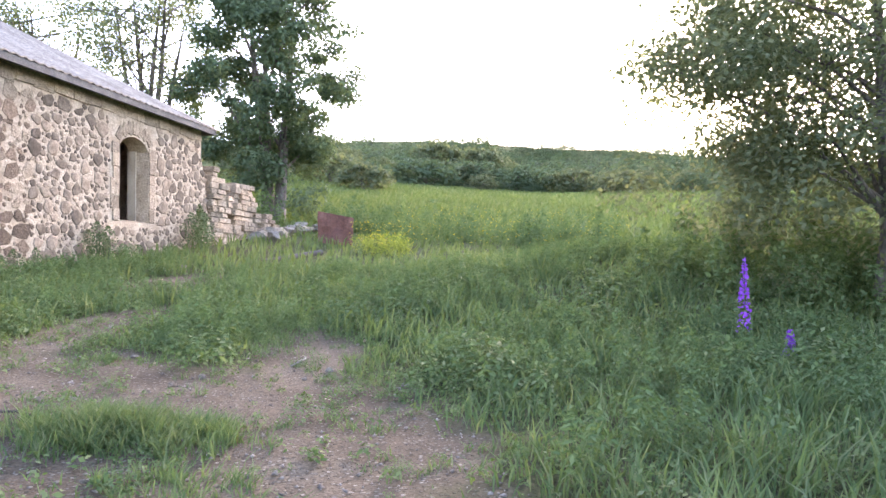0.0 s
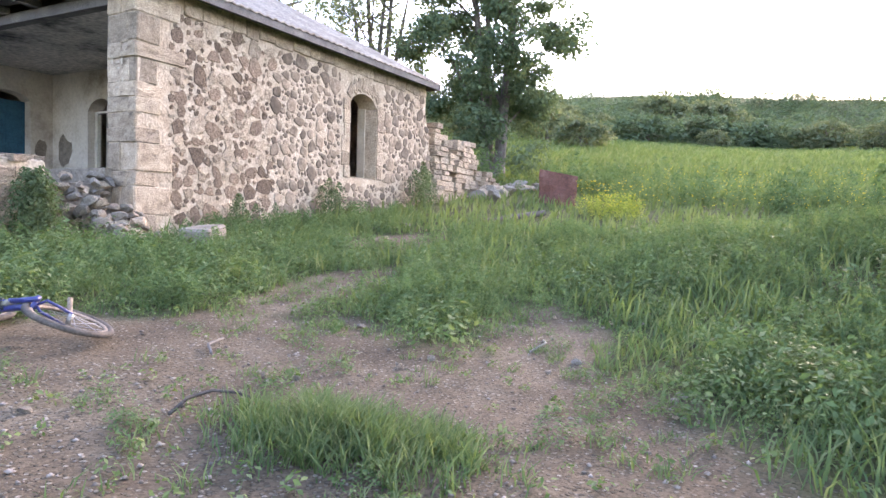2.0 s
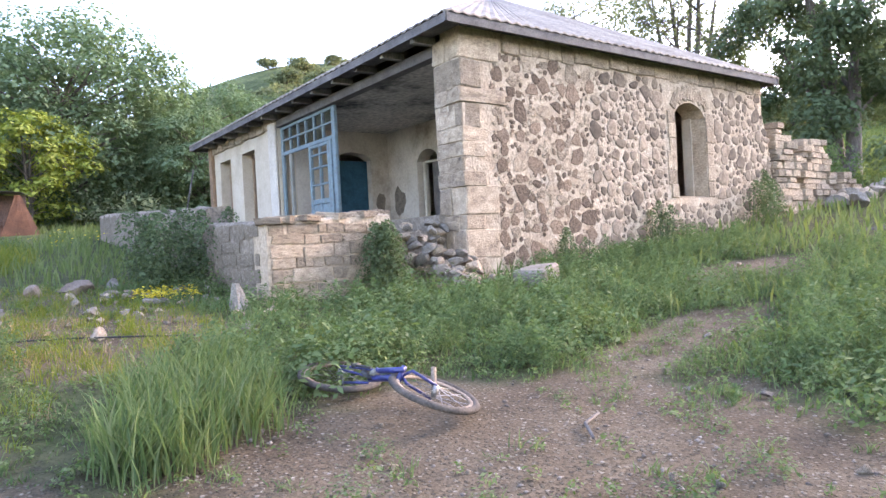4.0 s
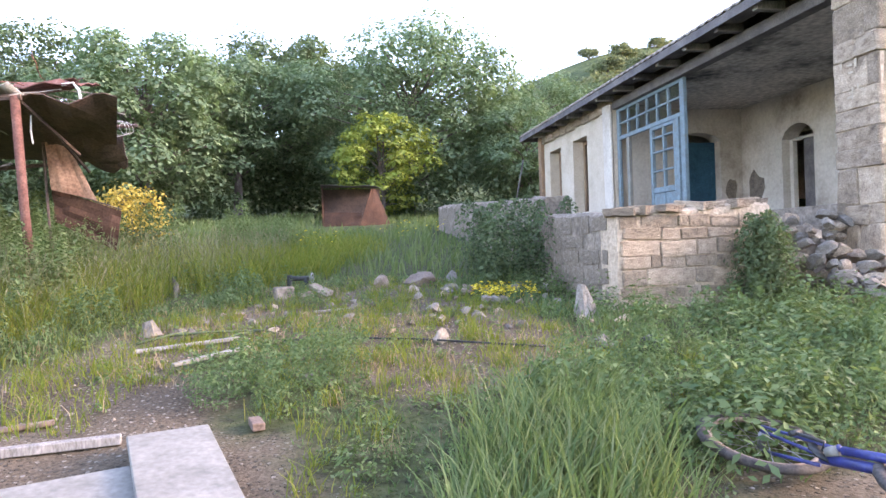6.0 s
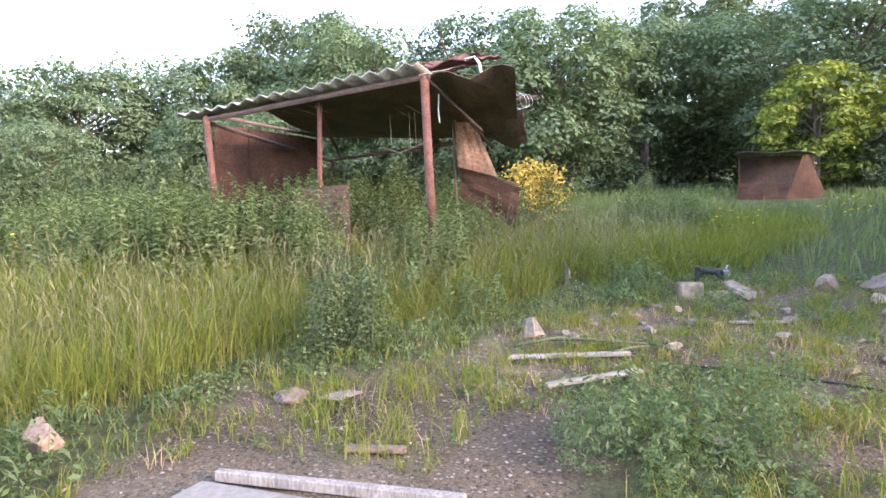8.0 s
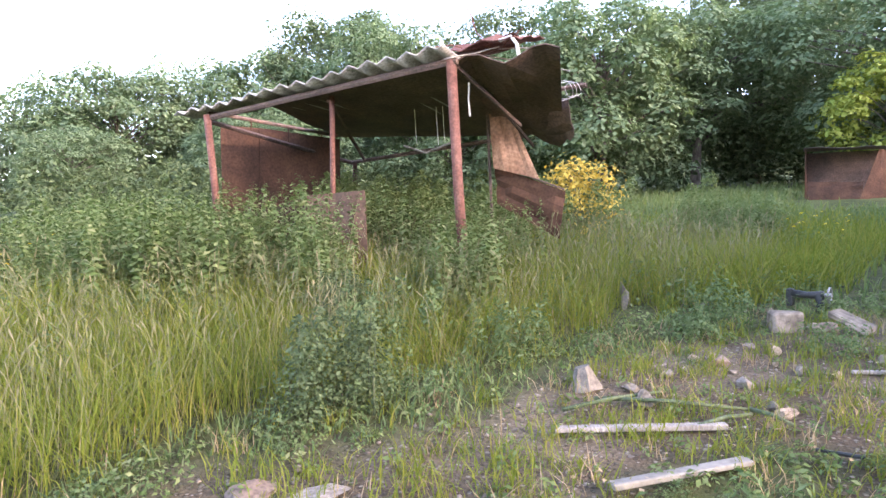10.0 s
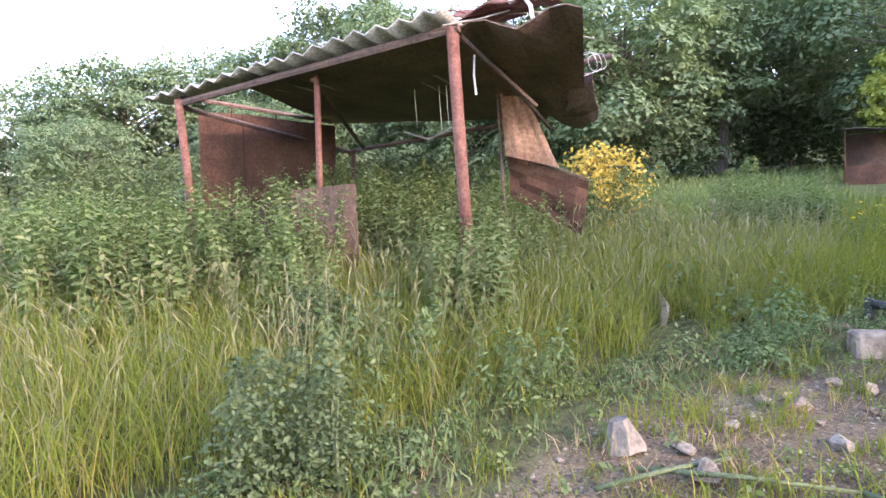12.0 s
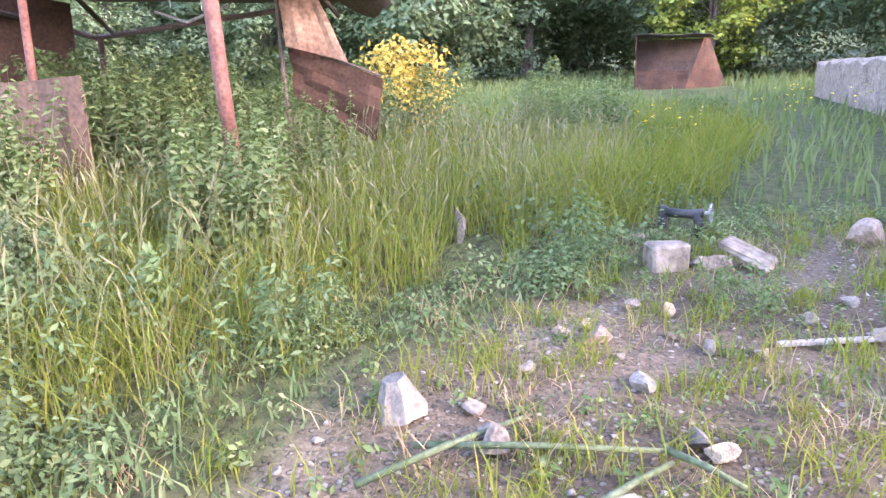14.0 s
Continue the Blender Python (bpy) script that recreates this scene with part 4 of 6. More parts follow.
for lo, hi, r in (((-13.05, -5.7, 3.32), (-13.2, -1.9, 3.66), 0.04), ((-13.05, -5.75, 3.3), (-16.3, -5.6, 2.95), 0.035), ((-13.1, -5.75, 3.42), (-15.75, -5.55, 3.38), 0.03), ((-13.3, -3.8, 3.42), (-16.2, -5.3, 3.0), 0.03),
                  ((-13.2, -1.95, 3.6), (-15.25, -2.4, 3.7), 0.03), ((-13.3, -1.95, 3.62), (-14.6, -1.7, 3.1), 0.025), ((-14.2, -2.1, 3.62), (-15.6, -1.9, 2.95), 0.025), ((-14.9, -2.3, 3.5), (-15.0, -0.95, 3.62), 0.03), ((-16.25, -5.6, 2.96), (-16.25, -2.3, 3.2), 0.035)):
    sh("beam", fixed(tube(bmesh.new(), [lo, hi], r, 6)), M_RUST_DARK)
for u in (0.25, 0.5, 0.75):
    a = Vector((-13.1, -5.74, 3.34)).lerp(Vector((-16.2, -5.58, 2.96)), u)
    sh("strut", fixed(tube(bmesh.new(), [a, a + Vector((0, 0, 0.07 + 0.33 * u))], 0.012, 6)), M_RUST)
sh("side_panel", sheet_mesh([(-13.75, -6.2, 1.5), (-14.3, -5.95, 1.5), (-14.3, -5.95, 3.36), (-13.75, -6.2, 3.36)], 4, 6, 0.02, 1), M_RUST, "rusty brown sheet wall")
sh("side_panel", sheet_mesh([(-14.28, -5.93, 1.5), (-15.7, -5.45, 1.5), (-15.7, -5.45, 3.3), (-14.28, -5.93, 3.36)], 6, 6, 0.03, 5), M_RUST)
sh("low_panel", sheet_mesh([(-13.3, -4.2, 1.0), (-13.28, -3.2, 1.0), (-13.3, -3.27, 2.26), (-13.32, -4.2, 2.22)], 6, 6, 0.04, 12), M_RUST_LOW, "faded rusty low panel")
sh("low_panel", sheet_mesh([(-13.75, -5.75, 1.1), (-13.5, -4.3, 1.1), (-13.5, -4.3, 2.1), (-13.75, -5.75, 2.1)], 6, 4, 0.04, 13), M_RUST)
sh("door_flap", sheet_mesh([(-15.2, -2.35, 2.62), (-15.25, -1.68, 2.44), (-15.2, -2.2, 3.62), (-15.2, -2.46, 3.78)], 8, 12, 0.07, 14), M_RUST_LIGHT, "torn door sheet, pale orange rust")
sh("door_flap", sheet_mesh([(-15.38, -2.38, 2.12), (-15.45, -1.46, 1.6), (-15.4, -1.36, 2.27), (-15.36, -2.4, 2.66)], 8, 6, 0.1, 15), M_RUST, "bent lower door sheet")
sh("door_edge", fixed(tube(bmesh.new(), [(-15.33, -2.4, 2.67), (-15.36, -1.9, 2.5), (-15.37, -1.36, 2.29)], 0.014, 6)), M_RUST_DARK)
sh("door_stile", fixed(tube(bmesh.new(), [(-15.35, -2.42, 1.3), (-15.22, -2.47, 3.76)], 0.022, 6)), M_RUST_DARK)


def wires():
    r = random.Random(5)
    for k in range(9):
        p = Vector((-13.4 - r.uniform(0, 0.5), -2.3 + r.uniform(0, 1.0), 3.82 + r.uniform(0, 0.08)))
        pts = [p]
        d = Vector((r.uniform(-0.3, 0.3), r.uniform(-0.4, 0.4), r.uniform(-0.05, 0.1)))
        for _ in range(5):
            d += Vector((r.uniform(-0.15, 0.15), r.uniform(-0.15, 0.15), r.uniform(-0.08, 0.05)))
            pts.append(pts[-1] + d * 0.35)
        sh("twig", fixed(tube(bmesh.new(), pts, 0.008, 4)), M_WOOD_PALE if k % 2 else M_RUST_POST)
    for k in range(3):
        c = Vector((-14.9, -1.25 + 0.08 * k, 3.55))
        sh("wire_coil", fixed(tube(bmesh.new(), [c + Vector((0.05 * math.sin(3 * a), (0.16 - 0.03 * k) * math.cos(a), (0.14 - 0.02 * k) * math.sin(a))) for a in np.linspace(0, 6.3, 15)], 0.004, 4)), M_ROPE)
    for y, z in ((-3.3, 3.0), (-2.95, 2.95), (-2.85, 3.0)):
        sh("cord", fixed(tube(bmesh.new(), [(-14.6, y, zr(-14.6, y)), (-14.62, y + 0.02, z - 0.02)], 0.006, 4)), M_ROPE)
    sh("cord", fixed(tube(bmesh.new(), [(-13.6, -1.95, 3.5), (-13.62, -1.97, 3.3), (-13.6, -1.94, 3.1)], 0.012, 5)), M_ROPE, "frayed turquoise cord")
    sh("lath", fixed(tube(bmesh.new(), [(-14.8, -3.6, 2.98), (-14.75, -3.2, 2.85), (-14.8, -2.75, 3.0)], 0.015, 5)), M_WOOD_PALE)
    sh("hook", fixed(tube(bmesh.new(), [(-13.35, -1.45, 3.86), (-13.33, -1.3, 3.88), (-13.3, -1.22, 3.78), (-13.3, -1.2, 3.66)], 0.02, 6)), M_ROPE)


wires()

# ---- far rusty box ----
hut = thing("rusty_hut", "small rusty sheet-metal hut with one side caved in", "hut", (-32.5, 2.8, gz(-32.5, 2.8)))
bpy.context.view_layer.update()
for nm, cs, mt in (("back", [(-33.6, 1.7, 2.2), (-33.6, 4.2, 2.2), (-33.6, 4.2, 3.95), (-33.6, 1.7, 3.95)], M_RUST_DARK), ("side", [(-32, 1.65, 2.2), (-33.6, 1.7, 2.2), (-33.6, 1.7, 3.95), (-32, 1.65, 3.98)], M_RUST),
                   ("side", [(-31.9, 3.2, 2.2), (-32.6, 4.6, 2.2), (-32.5, 3.95, 3.85), (-32.2, 3.75, 3.85)], M_RUST), ("front_board", [(-32, 1.7, 2.2), (-31.95, 3.3, 2.2), (-31.95, 3.3, 2.8), (-32, 1.7, 2.85)], M_RUST),
                   ("roof", [(-31.9, 1.6, 4.0), (-31.9, 3.9, 3.92), (-33.7, 4.3, 4.0), (-33.7, 1.6, 4.05)], M_WOOD_DARK)):
    o = part(nm, sheet_mesh(cs, 5, 5, 0.05, len(nm)), mt, hut)
    o.matrix_parent_inverse = hut.matrix_world.inverted()


hut.location.z += 0.28

# ---- bicycle lying on its side ----
def bicycle():
    b = thing("bicycle", "old blue bicycle with pale rims lying on its side", "bicycle", (-6.35, 5.05, 0.1), 0)
    bpy.context.view_layer.update()

    def wheel(at, lean, r):
        m = Matrix.Translation(at) @ Matrix.Rotation(radians(9), 4, Vector((0.346, 0.938, 0))) @ Matrix.Rotation(radians(lean), 4, Vector((-0.938, 0.346, 0)))
        w = None
        for nm, rr, tr, mt, seg in (("tyre", r, 0.028, M_RUBBER, 12), ("rim", r - 0.036, 0.02, M_RIM, 8)):
            bm = bmesh.new()
            n = 48
            rings = []
            for i in range(n):
                a = 2 * math.pi * i / n
                rad = tr * (1.0 + (0.1 if nm == "tyre" and i % 2 else 0))
                rings.append([bm.verts.new(((rr + rad * math.cos(t)) * math.cos(a), (rr + rad * math.cos(t)) * math.sin(a), rad * (0.85 if nm == "tyre" else 0.7) * math.sin(t))) for t in np.linspace(0, 2 * math.pi, seg, endpoint=False)])
            for i in range(n):
                for j in range(seg):
                    bm.faces.new((rings[i][j], rings[(i + 1) % n][j], rings[(i + 1) % n][(j + 1) % seg], rings[i][(j + 1) % seg]))
            bmesh.ops.transform(bm, matrix=m, verts=bm.verts)
            if w is None:
                w = part("wheel", fixed(bm), mt, b, "dusty knobbly tyre on a pale rim", True)
                w.matrix_parent_inverse = b.matrix_world.inverted()
            else:
                o = part(nm, fixed(bm), mt, w, "", True)
        bm = bmesh.new()
        tube(bm, [(0, 0, -0.05), (0, 0, 0.05)], 0.022, 8)
        bmesh.ops.transform(bm, matrix=m, verts=bm.verts)
        o = part("hub", fixed(bm), M_STEEL, w, "", True)
        for i in range(16):
            a = 2 * math.pi * i / 16
            bm = bmesh.new()
            tube(bm, [(0.02 * math.cos(a + 1), 0.02 * math.sin(a + 1), 0.035 if i % 2 else -0.035), ((r - 0.06) * math.cos(a), (r - 0.06) * math.sin(a), 0)], 0.0025, 3)
            bmesh.ops.transform(bm, matrix=m, verts=bm.verts)
            o = part("spoke", bm, M_STEEL, w)
    wheel((-6.01, 4.68, 0.32), 19, 0.315)
    wheel((-6.98, 4.43, 0.35), 7, 0.315)

    def bar(name, pts, r, mt, label=""):
        o = part(name, fixed(tube(bmesh.new(), pts, r, 8)), mt, b, label, True)
        o.matrix_parent_inverse = b.matrix_world.inverted()
    up = Vector((0.16, 0.44, 0.88)) * 0.05
    hub, head = Vector((-6.01, 4.68, 0.32)), Vector((-6.18, 4.52, 0.44))
    for side in (1, -1):
        bar("fork", [head, head + up * side + Vector((0.04, 0.04, -0.01)), hub + up * side], 0.012, M_FRAME_BLUE)
    bar("head_tube", [(-6.16, 4.46, 0.4), (-6.2, 4.56, 0.5)], 0.021, M_FRAME_BLUE)
    bar("down_tube", [(-6.56, 4.47, 0.38), (-6.19, 4.52, 0.43)], 0.027, M_FRAME_BLUE, "thick violet-blue frame tube")
    bar("top_tube", [(-6.45, 4.49, 0.45), (-6.15, 4.52, 0.49)], 0.022, M_FRAME_BLUE)
    bar("frame_decal", [(-6.53, 4.47, 0.42), (-6.47, 4.48, 0.445)], 0.026, M_BOARD, "pale worn label on the frame")
    bar("seat_tube", [(-6.57, 4.47, 0.37), (-6.47, 4.49, 0.46)], 0.018, M_FRAME_BLUE)
    bar("chain_stay", [(-6.56, 4.47, 0.39), (-6.98, 4.43, 0.41)], 0.01, M_FRAME_BLUE)
    bar("chain_stay", [(-6.56, 4.45, 0.35), (-6.98, 4.42, 0.3)], 0.01, M_FRAME_BLUE)
    bar("seat_stay", [(-6.47, 4.49, 0.45), (-6.99, 4.44, 0.43)], 0.009, M_FRAME_BLUE)
    bar("crank", [(-6.57, 4.47, 0.4), (-6.56, 4.48, 0.46), (-6.7, 4.43, 0.47)], 0.01, M_BLACK)
    bar("pedal", [(-6.7, 4.4, 0.47), (-6.72, 4.47, 0.47)], 0.016, M_BLACK)
    bar("chain_ring", [(-6.565, 4.465, 0.405), (-6.56, 4.468, 0.415)], 0.07, M_BLACK)
    bar("peg", [hub, hub + Vector((-0.08, 0.06, 0.16))], 0.02, M_RIM, "pale axle peg")


bicycle()

# ---- sewing machine head among the rubble ----
def sewing_machine(x, y, turn):
    m = thing("sewing_machine", "black cast-iron sewing machine head dumped among stones", "sewing machine", (x, y, gz(x, y) - 0.06), turn)
    m.scale = (0.85, 0.85, 0.85)
    part("base", fixed(boxed((-0.22, -0.09, 0), (0.22, 0.09, 0.04), 0.01)), M_BLACK, m)
    part("pillar", fixed(tube(bmesh.new(), [(0.13, 0, 0.04), (0.14, 0, 0.15), (0.13, 0, 0.28)], [0.06, 0.04, 0.055], 10)), M_BLACK, m, "", True)
    part("arm", fixed(tube(bmesh.new(), [(0.18, 0, 0.27), (0.0, 0, 0.26), (-0.17, 0, 0.27)], [0.05, 0.04, 0.05], 10)), M_BLACK, m, "", True)
    part("needle_head", fixed(boxed((-0.22, -0.045, 0.12), (-0.14, 0.045, 0.33), 0.015)), M_BLACK, m)
    bm = bmesh.new()
    tube(bm, [(0.24 + 0.0 * a, 0.085 * math.cos(a), 0.27 + 0.085 * math.sin(a)) for a in np.linspace(0, 6.2832, 20)], 0.014, 6, False)
    part("handwheel", fixed(bm), M_STEEL, m, "bright steel handwheel rim", True)
    part("handwheel_hub", fixed(tube(bmesh.new(), [(0.19, 0, 0.27), (0.26, 0, 0.27)], 0.025, 8)), M_STEEL, m)


sewing_machine(-14.05, 1.58, 75)

M_BRICK = surface("old_brick", [(0.13, 0.085, 0.062), (0.18, 0.125, 0.095), (0.22, 0.165, 0.13)], 6, 40, 0.92, 0.4)

# ---- boards, poles, loose stones in the yard ----
def lying(name, a, b, width, thick, mat, label, category, lift=0.01, turn=0.0):
    """A flat bar or board lying on the ground from a to b."""
    A, B = Vector((*a, gz(*a) + lift)), Vector((*b, gz(*b) + lift))
    L = (B - A).length
    bm = boxed((0, -width / 2, 0), (L, width / 2, thick), min(0.006, thick * 0.3), 0.004)
    ob = part(name, bm, mat, None)
    q = (B - A).to_track_quat("X", "Z")
    ob.matrix_world = Matrix.Translation(A) @ q.to_matrix().to_4x4() @ pose(0, 0, 0, turn, 0, 0)
    return tagged(ob, label, category)


lying("white_board", (-7.33, -0.55), (-7.38, 0.19), 0.78, 0.03, M_BOARD, "pale grey flat board lying on the gravel", "board", 0.05)
lying("white_board", (-6.3, 1.64), (-7.86, 1.11), 0.46, 0.03, M_BOARD, "stained pale grey board lying on the gravel", "board", 0.095)
lying("white_board", (-6.4, 1.1), (-7.4, 0.7), 0.68, 0.03, M_BOARD, "stained pale grey board lying on the gravel", "board", 0.045)
lying("wooden_beam", (-7.8, -0.55), (-8.0, 0.8), 0.06, 0.06, M_WOOD_PALE, "pale squared timber along the boards", "beam")
lying("wooden_lath", (-10.2, 0.25), (-10.62, 1.15), 0.06, 0.035, M_WOOD_PALE, "weathered lath with dark edges", "lath", 0.03)
lying("white_lath", (-9.65, 0.72), (-10.17, 1.3), 0.08, 0.03, M_BOARD, "white painted lath lying in weeds", "lath", 0.04)
lying("white_lath", (-12.0, 1.85), (-12.15, 2.35), 0.035, 0.025, M_WOOD_PALE, "split pale stick on the gravel", "lath")
lying("brick", (-8.35, -0.1), (-8.45, 0.25), 0.07, 0.03, M_BRICK, "broken flat brick on gravel", "brick")
lying("brick", (-8.05, 1.62), (-8.2, 1.57), 0.08, 0.05, M_BRICK, "red brick beside a white board", "brick")
for a, b in (((-10.77, 0.33), (-10.92, 1.25)), ((-10.5, 0.2), (-11.05, 0.72)), ((-10.93, 1.25), (-10.75, 1.5)), ((-10.55, 1.0), (-10.85, 1.27))):
    A, B = (*a, gz(*a) + 0.05), (*b, gz(*b) + 0.05)
    mid = (Vector(A) + Vector(B)) / 2 + Vector((0.02, 0, 0.02))
    solid("green_pole", fixed(tube(bmesh.new(), [A, mid, B], [0.015, 0.013, 0.01])), M_BAMBOO, "green cut branch lying on gravel", "branch", smooth=True)


def cable(name, pts, r, mat, label, category):
    full = [(x, y, gz(x, y) + 0.03 + h) for x, y, h in pts]
    return solid(name, fixed(tube(bmesh.new(), full, r, 6)), mat, label, category, smooth=True)


cable("cable", [(-10.5, 1.6, 0), (-10.4, 2.2, 0.02), (-10.25, 2.9, 0.01), (-9.9, 3.5, 0.02), (-9.67, 4.15, 0)], 0.011, M_BLACK, "black cable snaking over the gravel", "cable")
cable("hose", [(-4.14, 4.1, 0), (-4.22, 4.3, 0.03), (-4.18, 4.46, 0.05), (-4.06, 4.56, 0.04), (-3.9, 4.6, 0)], 0.011, M_RUBBER, "short bent piece of dusty hose", "hose")
cable("stick", [(-5.0, 5.2, 0), (-5.2, 5.35, 0.01), (-5.3, 5.6, 0)], 0.012, M_WOOD_DARK, "grey stick on the gravel", "stick")
cable("stick", [(-3.1, 7.6, 0), (-3.0, 7.4, 0.03), (-3.05, 7.1, 0)], 0.01, M_WOOD_PALE, "grey stick on the gravel", "stick")


def stone(name, x, y, size, label, seed, mat=M_STONE_GREY, turn=0, sink=0.17, group=""):
    me = rock_mesh(name, seed, size, 0.3, 3)
    me.materials.append(mat)
    ob = new(name, me)
    ob.matrix_world = pose(x, y, gz(x, y) + size[2] * (0.36 - sink), 0, 0, turn)
    return tagged(ob, label, "stone", group)


M_STONE_BROWN = surface("brown_boulder_stone", [(0.14, 0.1, 0.075), (0.2, 0.15, 0.115), (0.27, 0.21, 0.165)], 4, 36, 0.92, 0.7, vary=0.2)
M_STONE_PALE = surface("pale_limestone", [(0.12, 0.103, 0.082), (0.18, 0.158, 0.13), (0.25, 0.223, 0.185)], 4, 40, 0.9, 0.5, vary=0.15)


def pointed_stone(name, x, y, r0, r1, h, seed, label, turn):
    """A squat broken stone that tapers to a blunt top."""
    bm = bmesh.new()
    bmesh.ops.create_cone(bm, cap_ends=True, segments=7, radius1=r0, radius2=r1, depth=h)
    bmesh.ops.subdivide_edges(bm, edges=bm.edges[:], cuts=2)
    for v in bm.verts:
        v.co += Vector((noise.noise(v.co * 5 + Vector((seed, 0, 0))), noise.noise(v.co * 5 + Vector((0, seed, 0))), noise.noise(v.co * 6 + Vector((0, 0, seed))))) * r0 * 0.3
    return solid(name, fixed(bm), M_STONE_PALE, label, "stone", (x, y, gz(x, y) + h * 0.4), turn)


pointed_stone("boulder", -11.06, 0.17, 0.125, 0.06, 0.17, 3, "pale upright stone at the edge of the grass", (6, -8, 40))
stone("stone", -11.15, 0.48, (0.15, 0.15, 0.1), "small grey stone on the gravel", 42, M_STONE_PALE)
stone("stone", -10.95, 0.58, (0.16, 0.13, 0.09), "small grey stone on the gravel", 43)
stone("stone", -11.95, 1.0, (0.34, 0.26, 0.12), "pinkish flat stone on the gravel", 44, M_STONE_BROWN)
stone("stone", -11.45, 1.2, (0.22, 0.2, 0.13), "grey stone lying on the gravel", 45)
stone("stone", -10.85, 0.62, (0.16, 0.14, 0.18), "grey stone between green branches", 46)
solid("concrete_block", boxed((-0.1, -0.13, -0.07), (0.1, 0.13, 0.15), 0.02, 0.025), M_CEMENT, "grey concrete block beside a slab", "block", (-13.2, 1.4, gz(-13.15, 1.4)), (0, 0, 20))
solid("broken_slab", boxed((-0.17, -0.09, 0), (0.17, 0.09, 0.05), 0.012, 0.02), M_CEMENT, "tilted broken concrete slab", "slab", (-13.25, 1.92, gz(-13.2, 1.9) + 0.08), (8, 24, 60))
stone("dark_stone", -13.2, 1.75, (0.25, 0.24, 0.14), "dark stone under a slab", 47, M_STONE_DARK)
stone("standing_stone", -13.5, -0.1, (0.16, 0.17, 0.55), "pale standing stone in the grass", 48, M_STONE_PALE)
pointed_stone("white_stone", -11.05, 5.0, 0.16, 0.045, 0.42, 7, "white tapering stone standing by the parapet", (4, -6, 20))
stone("black_lump", -9.3, 4.95, (0.34, 0.3, 0.32), "black scorched lump in the weeds", 50, M_BLACK)
stone("stone", -9.6, 4.62, (0.26, 0.26, 0.28), "grey stone lying on the gravel", 51)
stone("stone", -10.2, 3.15, (0.26, 0.24, 0.22), "pale stone on the gravel", 52, M_STONE_PALE)
stone("tan_slab_stone", -9.0, -0.93, (0.46, 0.34, 0.12), "flat tan stone on the path", 54, M_STONE_BROWN)
stone("flat_stone", -9.08, -0.62, (0.4, 0.34, 0.08), "flat grey stone on the path", 55)
stone("tan_boulder", -7.75, -1.85, (0.3, 0.3, 0.34), "rounded tan stone in the grass", 56, M_STONE_BROWN)
stone("boulder", -14.0, 3.4, (0.75, 0.6, 0.38), "brown boulder pile in the grass", 57, M_STONE_BROWN)
stone("boulder", -13.9, 2.85, (0.4, 0.3, 0.3), "brown boulder in the grass", 58, M_STONE_BROWN)
stone("boulder", -14.4, 4.0, (0.36, 0.32, 0.26), "pale boulder in the grass", 59, M_STONE_PALE)
stone("boulder", -13.3, 4.1, (0.36, 0.3, 0.22), "brown boulder in the grass", 60, M_STONE_BROWN)
stone("boulder", -9.1, 1.9, (0.2, 0.2, 0.16), "small pale stone in weeds", 61, M_STONE_PALE)
solid("stone_trough", boxed((-0.24, -0.42, 0), (0.24, 0.42, 0.36), 0.04, 0.04), M_STONE_PALE, "squared white stone block in the weeds", "block", (-9.75, 9.4, gz(-9.75, 9.4) + 0.02), (6, -4, 24))
rr = random.Random(11)
rubble("yard_stone", "scattered grey rubble in front of the terrace", [(-12.0 + rr.uniform(-1.6, 1.4), 4.4 + rr.uniform(-1.3, 0.9), None, rr.uniform(0.1, 0.3)) for _ in range(46)], "rubble in the yard")
rubble("yard_stone", "scattered grey rubble on the gravel", [(-12.3 + rr.uniform(-1.6, 1.6), 1.7 + rr.uniform(-1.1, 1.3), None, rr.uniform(0.07, 0.2)) for _ in range(34)], "rubble in the yard")
rubble("yard_stone", "small pale stones on the drive", [(-4.5 + rr.uniform(-3, 3), 6.0 + rr.uniform(-2.5, 3.0), None, rr.uniform(0.05, 0.13)) for _ in range(40)], "stones on the drive")
rubble("yard_stone", "white stones along the house wall", [(-8.8 + rr.uniform(-1.6, 1.6), 11.5 + rr.uniform(-2.4, 3.5), None, rr.uniform(0.12, 0.32)) for _ in range(14)], "stones before the house")
